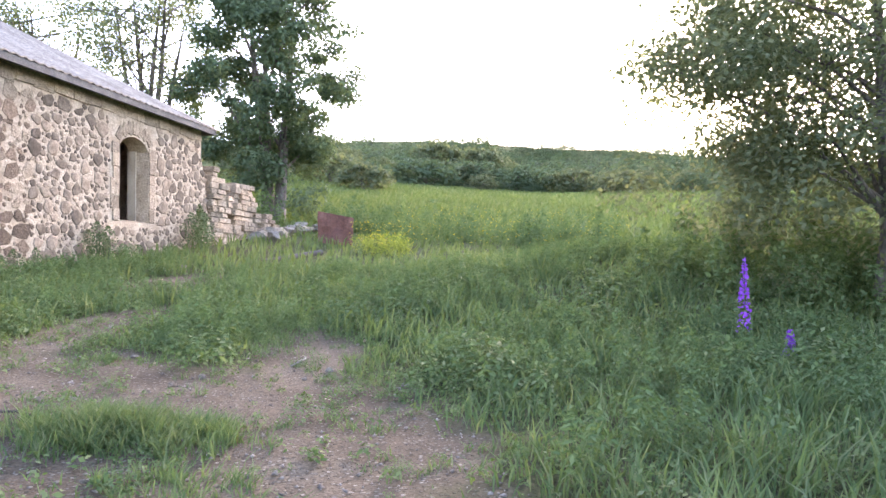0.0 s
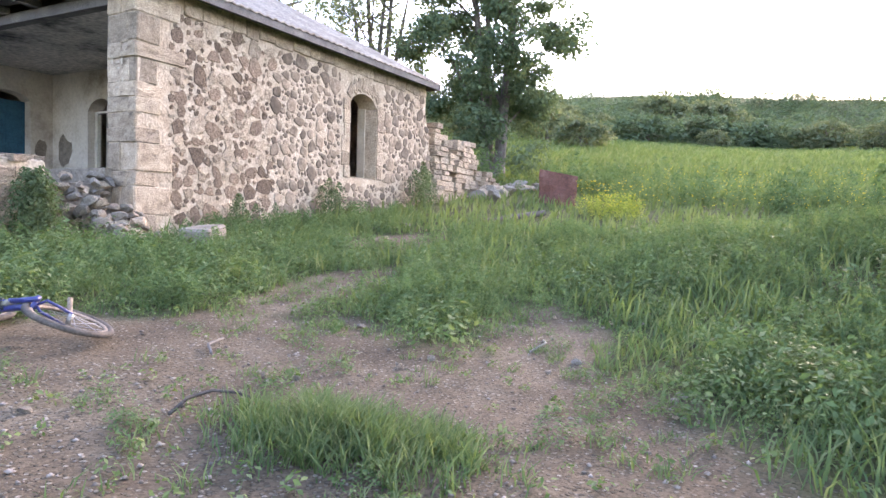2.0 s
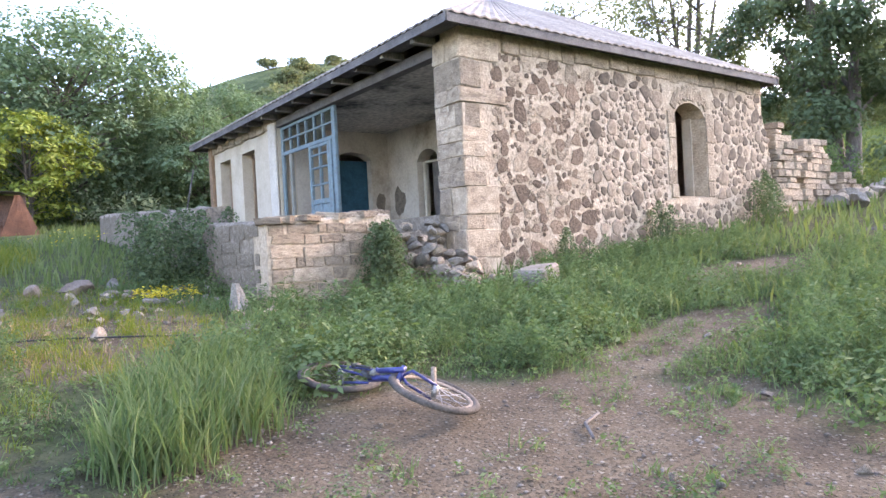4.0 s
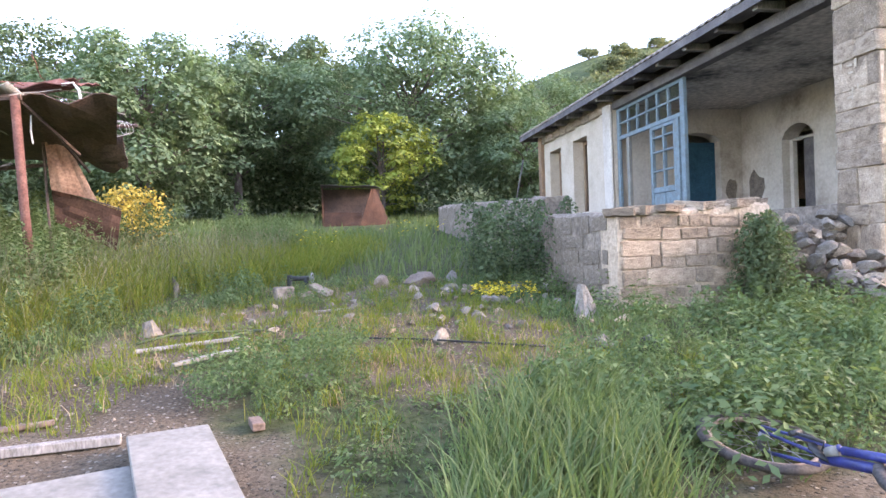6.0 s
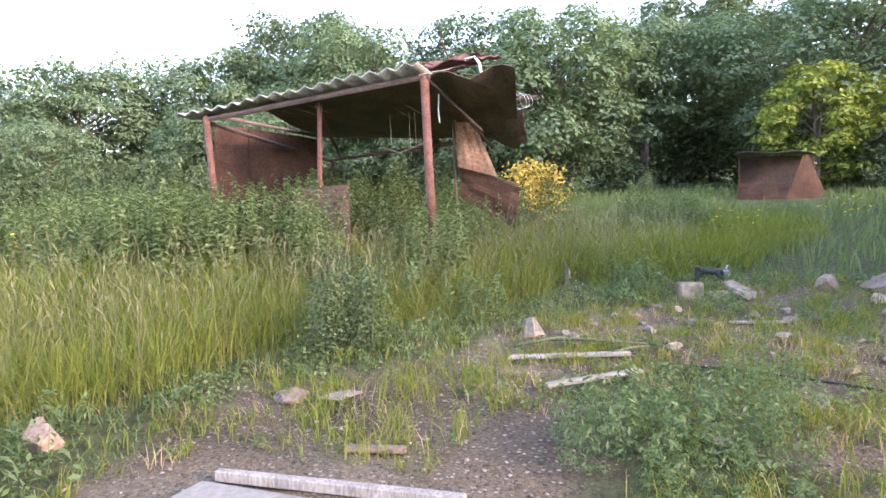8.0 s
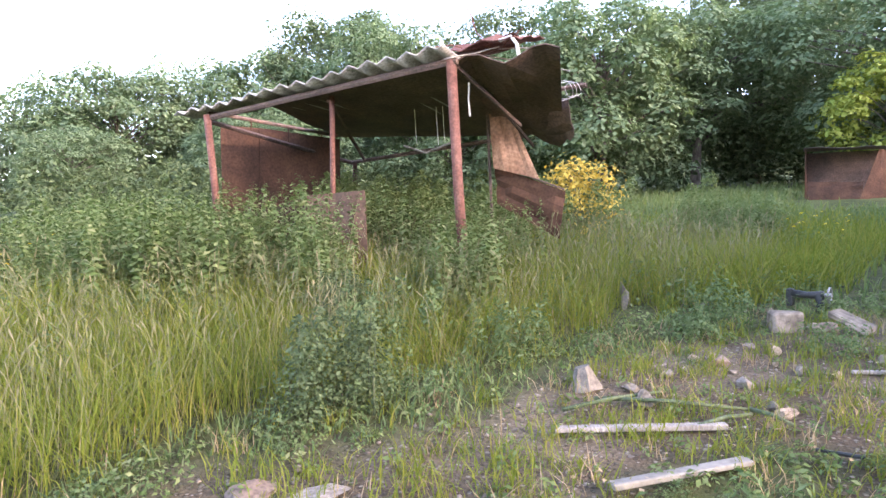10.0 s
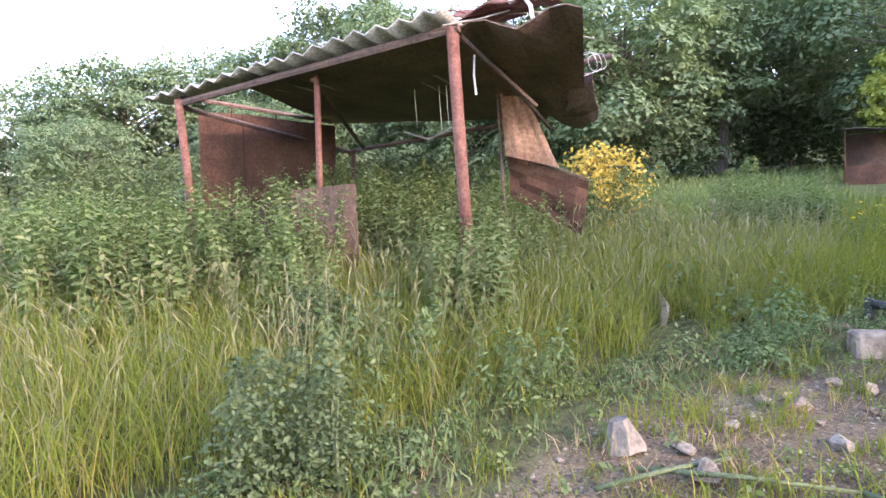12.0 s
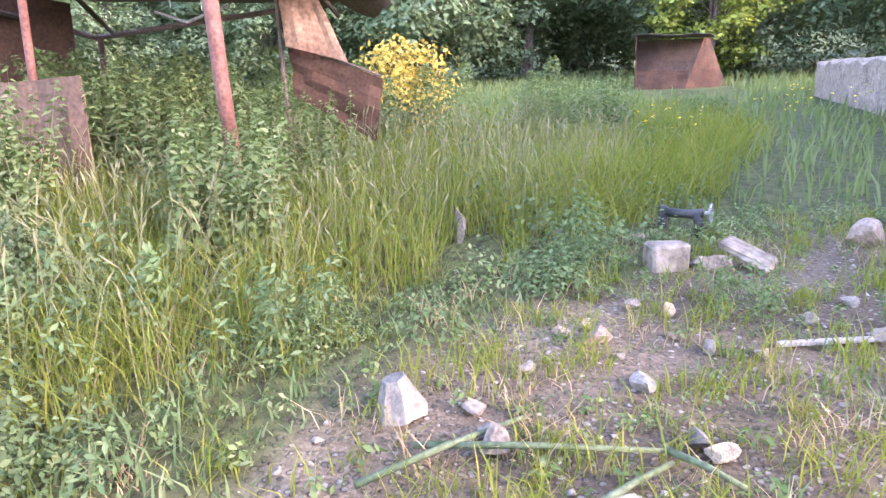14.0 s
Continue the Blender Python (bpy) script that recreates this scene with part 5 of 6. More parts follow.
# ---- growth ----
def blades(x, y, height, width, lean, segs=2, base_z=None, head=0.0):
    """Grass blades rooted at x, y: bent tapered strips. head: share of the height that is a thicker seed head."""
    n = len(x)
    az = rng.uniform(0, 2 * np.pi, n)
    wind = rng.normal(0, 1, n) * 0.5
    dx, dy = np.cos(az) * lean + 0.06, np.sin(az) * lean + 0.04
    face = az + np.pi / 2 + wind
    wx, wy = np.cos(face) * width / 2, np.sin(face) * width / 2
    z0 = (ground_z(x, y) if base_z is None else base_z) - 0.03
    us = [0.0, 0.5, 1.0] if segs == 2 else [0.0, 0.35, 0.7, 1.0]
    ws = [0.75, 1.0, 0.0] if segs == 2 else ([0.6, 0.55, 0.5, 0.0] if head else [0.8, 1.0, 0.7, 0.0])
    if head:
        us, ws = [0.0, 1 - head, 1 - head * 0.5, 1.0], [0.55, 0.45, 1.8, 0.0]
    cols = []
    for u, w in zip(us, ws):
        cx, cy = x + dx * u * u * height, y + dy * u * u * height
        cz = z0 + height * (u - 0.28 * lean * u * u)
        if w == 0.0:
            cols.append(np.stack([cx, cy, cz], 1)[:, None])
        else:
            cols.append(np.stack([np.stack([cx - wx * w, cy - wy * w, cz], 1), np.stack([cx + wx * w, cy + wy * w, cz], 1)], 1))
    v = np.concatenate(cols, 1)
    k = v.shape[1]
    t = []
    for s in range(len(us) - 2):
        a = 2 * s
        t += [(a, a + 1, a + 3), (a, a + 3, a + 2)]
    t.append((k - 3, k - 2, k - 1))
    tri = np.array(t)[None] + (np.arange(n) * k)[:, None, None]
    return v.reshape(-1, 3), tri.reshape(-1, 3)


def merge(pieces):
    vs, ts, at = [], [], 0
    for v, t in pieces:
        vs.append(v)
        ts.append(t + at)
        at += len(v)
    return np.concatenate(vs), np.concatenate(ts)


def stuff(name, pieces, mat, label, category):
    v, t = merge(pieces)
    return tagged(new(name, np_mesh(name, v, t, mat)), label, category, kind="stuff")


def blocked(x, y):
    """Where a building, wall or thing stands."""
    house_in = (x < EX + 0.05) & (x > WX) & (y > SY - 0.05) & (y < NY + 0.6)
    terr = (x < -11.15) & (x > -27.5) & (y > 5.4) & (y < 9.2)
    boards = (x > -8.18) & (x < -6.6) & (y > -0.9) & (y < 1.85)
    ruin_in = (x < EX + 0.1) & (x > EX - 0.8) & (y > 19) & (y < 26.5)
    bike = ((x + 6.4) / 0.5) ** 2 + ((y - 5.05) / 0.45) ** 2 < 1
    bike |= (x > -6.7) & (x < -5.4) & (y > 4.1) & (y < 5.1)
    steps = (x < -10.7) & (y > 8.1) & (y < 9.2) | (((x + 10.5) / 0.75) ** 2 + ((y - 8.6) / 0.6) ** 2 < 1)
    upright = ((x + 13.2) / 0.5) ** 2 + ((y - 0.05) / 0.22) ** 2 < 1
    hut_front = ((x + 30.2) / 3.8) ** 2 + ((y - 2.9) / 1.7) ** 2 < 1
    return upright | hut_front | house_in | terr | boards | ruin_in | bike | steps


def path_dist(x, y):
    px = np.array([0.6, -0.2, -0.7, -1.5, -3.2, -4.8, -6.5, -7.8, -8.7])
    py = np.array([-1.5, 0.4, 1.3, 1.85, 2.1, 2.0, 1.5, 1.0, 1.0])
    d = np.full(np.shape(x), 1e9)
    for a, b, c, e in zip(px, py, px[1:], py[1:]):
        u = np.clip(((x - a) * (c - a) + (y - b) * (e - b)) / ((c - a) ** 2 + (e - b) ** 2), 0, 1)
        d = np.minimum(d, np.hypot(x - a - u * (c - a), y - b - u * (e - b)))
    return d


def scatter(n, x0, x1, y0, y1, keep):
    x, y = rng.uniform(x0, x1, n), rng.uniform(y0, y1, n)
    k = (rng.uniform(0, 1, n) < keep(x, y)) & ~blocked(x, y)
    return x[k], y[k]


def wheat_zone(x, y):
    """The tall ripening grass before the shed."""
    edge = np.interp(x, [-20, -15, -12.6, -10.9, -9.6, -8.2, -6.5, -4, 2], [3.6, 2.0, 0.15, -0.75, -1.5, -1.9, -2.2, -2.6, -3.2])
    return np.clip((edge - y + 0.25 * wave(x, y, 1.6, 8)) * 2.5, 0, 1)


def tall_patch(x, y):
    return np.clip(3 * np.maximum.reduce([blob(x, y, -6.95, 3.3, 0.8, 0.6), blob(x, y, -7.7, 3.6, 0.5, 0.4), blob(x, y, -6.3, 2.85, 0.4, 0.4)]) + 0.3 * wave(x, y, 4, 2), 0, 1)


def grass():
    # ripening grass, near and far
    x, y = scatter(430000, -32, 1, -14, 5, lambda x, y: wheat_zone(x, y) * np.clip((x + 31) / 8, 0, 1) * np.clip(1.15 - path_dist(x, y) / 13, 0.1, 1) * (path_dist(x, y) > 1.1))
    h = rng.uniform(0.28, 0.82, len(x)) * (0.85 + 0.25 * wave(x, y, 0.9, 4)) * np.clip(0.55 + 0.5 * wheat_zone(x, y), 0, 1) * np.clip((x + 34) / 17, 0.5, 1)
    w = 0.0042 + 0.00095 * path_dist(x, y)
    stuff("ripening_grass", [blades(x, y, h, w, rng.uniform(0.2, 1.25, len(x)), 3)], L_WHEAT, "tall yellow-green ripening grass", "grass")
    x, y = scatter(36000, -20, 0, -12, 1.2, lambda x, y: wheat_zone(x, y) * np.clip(1.1 - path_dist(x, y) / 11, 0.05, 1) * (path_dist(x, y) > 1.2))
    stuff("grass_heads", [blades(x, y, rng.uniform(0.6, 0.95, len(x)), 0.0042 + 0.0006 * path_dist(x, y), rng.uniform(0.15, 0.7, len(x)), 3, None, 0.13)], L_HEAD, "pale green seed heads above the grass", "grass")
    # straw-coloured feet of the tall grass, thickest along its edge
    x, y = scatter(55000, -17, 0, -8, 1.2, lambda x, y: np.clip(wheat_zone(x, y) * 2 - 0.5, 0, 1) * (1.15 - wheat_zone(x, y - 1.2)) * np.clip(1.2 - path_dist(x, y) / 9, 0, 1) * (path_dist(x, y) > 1.0))
    stuff("straw_feet", [blades(x, y, rng.uniform(0.08, 0.3, len(x)), 0.006 + 0.0007 * path_dist(x, y), rng.uniform(0.1, 0.7, len(x)), 2)], L_DRY, "dry straw-coloured feet of the tall grass", "grass")
    cx, cy = scatter(420, -15, -7, -1.6, 5.2, lambda x, y: np.clip(0.3 + bare(x, y), 0, 1) * 0.7)
    n = rng.integers(8, 30, len(cx))
    x, y = np.repeat(cx, n) + rng.normal(0, 0.07, n.sum()), np.repeat(cy, n) + rng.normal(0, 0.07, n.sum())
    k = (path_dist(x, y) > 0.5) & ~blocked(x, y)
    stuff("dry_tufts", [blades(x[k], y[k], rng.uniform(0.05, 0.24, k.sum()), 0.006, rng.uniform(0.3, 1.0, k.sum()), 2)], L_DRY, "withered grass tufts on the rubble", "grass")
    # lush grass on the bank, round the drive and before the house
    def lush(x, y):
        d = path_dist(x, y)
        return (1 - bare(x, y)) * (1 - wheat_zone(x, y)) * np.clip(1.2 - d / 14, 0.05, 1) * (d > 0.55) * np.clip((x + 16) / 4, 0, 1)
    x, y = scatter(250000, -16, 10, -4, 17, lush)
    h = rng.uniform(0.08, 0.36, len(x)) * np.clip(1 + 0.6 * wave(x, y, 1.1, 9) + 0.7 * wave(x, y, 2.7, 19), 0.25, 2.0) * np.clip(path_dist(x, y) / 2.0, 0.5, 1) * np.where(x > -3.0, 1.0, np.where(y < 7, 0.6, 0.9))
    edge = (bare(x + 0.4, y) + bare(x - 0.4, y) + bare(x, y + 0.4) + bare(x, y - 0.4)) / 4
    h = h * (1 - 0.75 * edge)
    stuff("lush_grass", [blades(x, y, h, 0.0095 + 0.0015 * path_dist(x, y), rng.uniform(0.2, 0.9, len(x)), 2)], L_GRASS, "lush green grass over bank and yard", "grass")
    x, y = scatter(17000, -9.5, -5, 1.8, 4.8, tall_patch)
    stuff("tall_tuft_grass", [blades(x, y, rng.uniform(0.3, 0.62, len(x)), rng.uniform(0.008, 0.016, len(x)), rng.uniform(0.2, 0.7, len(x)), 3)], L_GRASS, "tall bright green grass tufts", "grass")
    # meadow beyond
    x, y = scatter(130000, -45, 24, -22, 48, lambda x, y: (1 - bare(x, y)) * np.clip(1.25 - path_dist(x, y) / 34, 0.0, 1) * (path_dist(x, y) > 6.5) * (1 - 0.6 * wheat_zone(x, y) * np.clip((x + 31) / 8, 0, 1)))
    d = path_dist(x, y)
    stuff("meadow_grass", [blades(x, y, rng.uniform(0.2, 0.5, len(x)), 0.012 + 0.0022 * d, rng.uniform(0.15, 0.6, len(x)), 2)], L_MEADOW, "rough meadow grass on the slopes", "grass")
    x, y = scatter(100000, -46, 34, 27, 100, lambda x, y: np.clip(1.4 - y / 110 + 0.4 * wave(x, y, 0.2, 3), 0.15, 1))
    stuff("slope_grass", [blades(x, y, rng.uniform(0.3, 0.75, len(x)), 0.0035 * y, rng.uniform(0.2, 0.8, len(x)), 2)], L_MEADOW, "tall meadow grass on the upper slope", "grass")
    # small tufts on the gravel
    cx, cy = scatter(1700, -14, 1, -1.5, 9, lambda x, y: bare(x, y) * 0.5)
    n = rng.integers(10, 34, len(cx))
    x, y = np.repeat(cx, n), np.repeat(cy, n)
    s = np.repeat(rng.uniform(0.5, 1.2, len(cx)), n)
    x, y = x + rng.normal(0, 0.05, len(x)) * s, y + rng.normal(0, 0.05, len(x)) * s
    k = path_dist(x, y) > 0.4
    stuff("gravel_tufts", [blades(x[k], y[k], rng.uniform(0.05, 0.17, k.sum()) * s[k], 0.009, rng.uniform(0.4, 1.0, k.sum()), 2)], L_GRASS, "small grass tufts growing through gravel", "grass")
    cx, cy = scatter(1500, -15, -7, -1.5, 5.2, lambda x, y: np.clip(0.25 + bare(x, y), 0, 1) * 0.7)
    n = rng.integers(12, 40, len(cx))
    x, y = np.repeat(cx, n), np.repeat(cy, n)
    s = np.repeat(rng.uniform(0.6, 1.5, len(cx)), n)
    x, y = x + rng.normal(0, 0.06, len(x)) * s, y + rng.normal(0, 0.06, len(x)) * s
    k = (path_dist(x, y) > 0.5) & ~blocked(x, y)
    stuff("yard_grass", [blades(x[k], y[k], rng.uniform(0.06, 0.22, k.sum()) * s[k], 0.007, rng.uniform(0.2, 0.9, k.sum()), 2)], L_WHEAT, "thin yellowing grass between the rubble", "grass")
    # the large tuft in the drive
    def tuft(cx, cy, rx, ry, n, h):
        xx, yy = cx + rx * 0.5 * rng.normal(0, 1, n), cy + ry * 0.5 * rng.normal(0, 1, n)
        xx, yy = xx + 0.15 * wave(xx, yy, 4, 3), yy + 0.15 * wave(xx, yy, 5, 7)
        return blades(xx, yy, rng.uniform(0.3, 1.0, n) * h * np.exp(-0.25 * ((xx - cx) / rx) ** 2 - 0.25 * ((yy - cy) / ry) ** 2), rng.uniform(0.006, 0.012, n), rng.uniform(0.3, 0.9, n), 3)
    stuff("drive_tuft", [tuft(-3.15, 4.4, 0.7, 0.4, 4200, 0.36), tuft(-2.65, 4.7, 0.4, 0.3, 900, 0.2), tuft(-2.3, 3.6, 0.5, 0.4, 700, 0.2), tuft(-4.5, 8.2, 0.9, 0.8, 2600, 0.3), tuft(-5.0, 6.7, 0.35, 0.2, 500, 0.16)], L_GRASS, "bright grass clump in the middle of the drive", "grass")


def leaf_quads(c, nrm, size, droop=None, slim=0.55):
    """Pointed leaves: four corners round c, in the plane across nrm, folded a little along the middle."""
    n = len(c)
    a = np.cross(nrm, rng.normal(0, 1, (n, 3)))
    a /= np.linalg.norm(a, axis=1)[:, None] + 1e-9
    b = np.cross(nrm, a)
    s = size[:, None]
    tip, tail = c + a * s * 0.5, c - a * s * 0.5
    l, r = c + b * s * 0.5 * slim + nrm * s * 0.08, c - b * s * 0.5 * slim + nrm * s * 0.08
    v = np.stack([tail, r, tip, l], 1).reshape(-1, 3)
    t = (np.array([(0, 1, 2), (0, 2, 3)])[None] + (np.arange(n) * 4)[:, None, None]).reshape(-1, 3)
    return v, t


def unit(n):
    v = rng.normal(0, 1, (n, 3))
    return v / np.linalg.norm(v, axis=1)[:, None]


def stalk_plant(kind):
    """A weed as arrays: leaves and a stem. kind: nettle, bush, low, mug."""
    h, nl, ls = {"nettle": (1.0, 56, 0.125), "bush": (0.9, 150, 0.08), "leafy": (0.9, 520, 0.05), "low": (0.2, 16, 0.1), "mound": (0.36, 240, 0.054), "mug": (0.45, 72, 0.055)}[kind]
    if kind == "nettle":
        u = np.repeat(np.linspace(0.15, 0.97, nl // 2), 2)
        az = np.arange(nl) * np.pi + np.repeat(np.arange(nl // 2) * 1.57, 2) + rng.normal(0, 0.55, nl)
        u = np.clip(u + rng.normal(0, 0.012, nl), 0.1, 1)
        r = ls * (1.05 - 0.75 * u) * 0.62
        c = np.stack([r * np.cos(az), r * np.sin(az), h * u - 0.03], 1)
        nm = np.stack([np.cos(az) * 0.5, np.sin(az) * 0.5, np.full(nl, 0.9)], 1) + rng.normal(0, 0.15, (nl, 3))
        size = ls * (1.1 - 0.72 * u) * rng.uniform(0.7, 1.2, nl)
    elif kind == "low":
        az = rng.uniform(0, 6.283, nl)
        r = rng.uniform(0.02, 0.14, nl)
        c = np.stack([r * np.cos(az), r * np.sin(az), rng.uniform(0.03, h, nl)], 1)
        nm = np.stack([np.cos(az) * 0.5, np.sin(az) * 0.5, np.full(nl, 0.8)], 1) + rng.normal(0, 0.3, (nl, 3))
        size = ls * rng.uniform(0.6, 1.2, nl)
    elif kind == "mound":
        d = unit(nl)
        d[:, 2] = np.abs(d[:, 2])
        q = rng.uniform(0.55, 1.1, nl) * (1 + 0.25 * np.sin(3 * np.arctan2(d[:, 1], d[:, 0]) + rng.uniform(0, 6)))
        c = d * q[:, None] * np.array([0.36, 0.36, h])
        nm = d * 0.5 + np.array([0, 0, 0.6]) + rng.normal(0, 0.3, (nl, 3))
        size = ls * rng.uniform(0.6, 1.4, nl)
    else:
        u = rng.uniform(0.06, 1, nl)
        az = rng.uniform(0, 6.283, nl)
        r = rng.uniform(0.3, 1, nl) * h * (0.3 * np.sin(np.pi * (0.15 + 0.8 * u)))
        c = np.stack([r * np.cos(az), r * np.sin(az), h * u], 1)
        nm = np.stack([np.cos(az) * 0.6, np.sin(az) * 0.6, np.full(nl, 0.7)], 1) + rng.normal(0, 0.35, (nl, 3))
        size = ls * rng.uniform(0.6, 1.3, nl)
    nm /= np.linalg.norm(nm, axis=1)[:, None]
    v, t = leaf_quads(c, nm, size, slim=0.5 if kind != "mug" else 0.35)
    s = 0.008 * h
    sv = np.array([(s, 0, -0.05), (-s / 2, s, -0.05), (-s / 2, -s, -0.05), (0, 0, h)])
    return merge([(v, t), (sv, np.array([(0, 1, 3), (1, 2, 3), (2, 0, 3)]))])


def planted(x, y, variants, scale, lift=0.0, spread=0.15):
    """Copies of plant arrays at the places, turned and scaled."""
    out = []
    pick = rng.integers(0, len(variants), len(x))
    z = ground_z(x, y) + lift
    for k, (v, t) in enumerate(variants):
        i = np.nonzero(pick == k)[0]
        if not len(i):
            continue
        a = rng.uniform(0, 6.283, len(i))
        s = scale[i]
        tilt = rng.normal(0, spread, (len(i), 2))
        c, sn = np.cos(a), np.sin(a)
        vx = (v[None, :, 0] * c[:, None] - v[None, :, 1] * sn[:, None]) * s[:, None]
        vy = (v[None, :, 0] * sn[:, None] + v[None, :, 1] * c[:, None]) * s[:, None]
        vz = v[None, :, 2] * s[:, None]
        vv = np.stack([vx + tilt[:, :1] * vz + x[i][:, None], vy + tilt[:, 1:] * vz + y[i][:, None], vz + z[i][:, None]], 2).reshape(-1, 3)
        out.append((vv, (t[None] + (np.arange(len(i)) * len(v))[:, None, None]).reshape(-1, 3)))
    return merge(out)


def clumped(n, per, x0, x1, y0, y1, keep):
    """Places in irregular clumps."""
    cx, cy = scatter(n * 3, x0, x1, y0, y1, keep)
    cx, cy = cx[:n], cy[:n]
    k = rng.integers(per // 2, per * 3 // 2, len(cx))
    s = np.repeat(rng.uniform(0.12, 0.45, len(cx)), k)
    x, y = np.repeat(cx, k) + rng.normal(0, 1, k.sum()) * s, np.repeat(cy, k) + rng.normal(0, 1, k.sum()) * s
    ok = ~blocked(x, y) & (bare(x, y) < 0.6) & (path_dist(x, y) > 0.8)
    return x[ok], y[ok]


def weeds():
    nettles = [stalk_plant("nettle") for _ in range(5)]
    bushes = [stalk_plant("bush") for _ in range(4)]
    lows = [stalk_plant("low") for _ in range(5)]
    mugs = [stalk_plant("mug") for _ in range(4)]
    leafies = [stalk_plant("leafy") for _ in range(3)]
    def shed_zone(x, y):
        m = np.maximum.reduce([blob(x, y, -12.1, -5.4, 1.6, 2.3), blob(x, y, -12.4, -2.6, 1.1, 1.3), blob(x, y, -12.4, -9.0, 1.8, 2.6), blob(x, y, -12.6, -1.9, 0.8, 0.9), blob(x, y, -14.5, -3.2, 1.6, 1.9), blob(x, y, -18.5, -3.5, 2.2, 2.2), blob(x, y, -19.5, 0.3, 1.4, 1.0)])
        lane = np.abs((x + 13.3) * 0.61 - (y + 3.1) * 0.79) < 0.42
        return np.clip(m * 3 + 0.4 * wave(x, y, 2.1, 6), 0, 1) * ~(lane & (x > -13.4) & (x < -10))
    x, y = scatter(8200, -21, -10, -11.5, 1.5, shed_zone)
    stuff("nettles", [planted(x, y, nettles, rng.uniform(0.62, 1.22, len(x)) * (1 + 0.22 * wave(x, y, 1.3, 17)) * np.where(x < -16.5, 0.85, np.where(y > -2.7, 0.88, 1.08)))], L_NETTLE, "thick stand of tall nettles round the shed", "nettles")
    x, y = scatter(900, -20, -11, -7, 0, lambda x, y: shed_zone(x, y) * (x < -13.9) * ((y < -2.7) | (x < -16.5)) * 0.35)
    stuff("elder_shoots", [planted(x, y, leafies, rng.uniform(0.9, 1.5, len(x)))], L_MEADOW, "light green shoots growing inside the shed", "shrub")
    # low domed mounds of broad-leaved weeds
    def mound_zone(x, y):
        d = path_dist(x, y)
        open_ground = (bare(x, y) < 0.45) * (1 - wheat_zone(x, y)) * (d > 0.9)
        return open_ground * np.where((x > -1.6) & (y < 6.5), 0.3, 1.0) * np.clip(0.42 + 0.9 * wave(x, y, 0.9, 27), 0.05, 1) * np.clip(1.25 - d / 15, 0.1, 1)
    mounds = [stalk_plant("mound") for _ in range(5)]
    x, y = scatter(3300, -14.5, 8, -2, 15, mound_zone)
    sc = rng.uniform(0.45, 1.35, len(x)) * np.clip(path_dist(x, y) / 2.5, 0.5, 1) * np.where((x < -8) & (y < 5), 0.6, 1.0)
    half = rng.uniform(0, 1, len(x)) < 0.55
    stuff("weed_mounds", [planted(x[half], y[half], mounds, sc[half])], L_WEED, "dark green leafy weed mounds", "weeds")
    stuff("clover_mounds", [planted(x[~half], y[~half], mounds, sc[~half])], L_NETTLE, "fresh green leafy mounds", "weeds")
    mx, my = scatter(900, -30, -12.5, -7, 4.5, lambda x, y: wheat_zone(x, y) * np.clip(0.4 + 0.9 * wave(x, y, 0.8, 51), 0, 1))
    stuff("meadow_mounds", [planted(mx, my, mounds, rng.uniform(0.6, 1.1, len(mx)))], L_WEED, "leafy weeds standing in the meadow grass", "weeds")
    gx, gy = scatter(190, -6.5, -1, 3.5, 9.2, lambda x, y: (bare(x, y) > 0.4) * np.clip(0.25 + 0.9 * wave(x, y, 1.4, 33), 0, 1))
    stuff("gravel_weeds", [planted(gx, gy, mounds, rng.uniform(0.2, 0.55, len(gx)))], L_WEED, "small leafy weeds in the gravel", "weeds")
    # weeds on bank, before the house, in the yard
    def bank(x, y):
        d = path_dist(x, y)
        return (1 - bare(x, y)) * (1 - wheat_zone(x, y)) * (d > 0.9) * np.clip(0.35 + 0.6 * wave(x, y, 0.8, 12), 0.08, 1)
    x, y = clumped(340, 18, -11, 9, -2, 16, bank)
    stuff("bank_weeds", [planted(x, y, mugs, rng.uniform(0.45, 1.05, len(x)) * np.clip(path_dist(x, y) / 2.2, 0.5, 1))], L_WEED, "grey-green weeds on the bank and before the house", "weeds")
    x, y = scatter(9000, -15, 2, -2, 10, lambda x, y: np.clip(0.32 + 0.68 * (1 - bare(x, y)), 0, 1) * (path_dist(x, y) > 0.5) * (0.4 + 0.6 * (wave(x, y, 1.5, 21) > 0)))
    kx, ky = scatter(300, -17, -3, -8, 1, lambda x, y: wheat_zone(x, y) * np.clip(0.5 + 0.8 * wave(x, y, 1.1, 41), 0, 1) * (path_dist(x, y) > 2.4))
    stuff("grass_weeds", [planted(kx, ky, mugs, rng.uniform(0.7, 1.25, len(kx)))], L_WEED, "leafy weeds standing in the tall grass", "weeds")
    stuff("low_weeds", [planted(x, y, lows, rng.uniform(0.2, 0.55, len(x)))], L_NETTLE, "low broad-leaved weeds", "weeds")
    def mugs_at(spots):
        pp = []
        for cx, cy, r, n, s in spots:
            a, q = rng.uniform(0, 6.283, n), np.sqrt(rng.uniform(0, 1, n)) * r
            pp.append(planted(cx + q * np.cos(a), cy + q * np.sin(a), mugs, rng.uniform(0.6, 1.2, n) * s))
        return pp
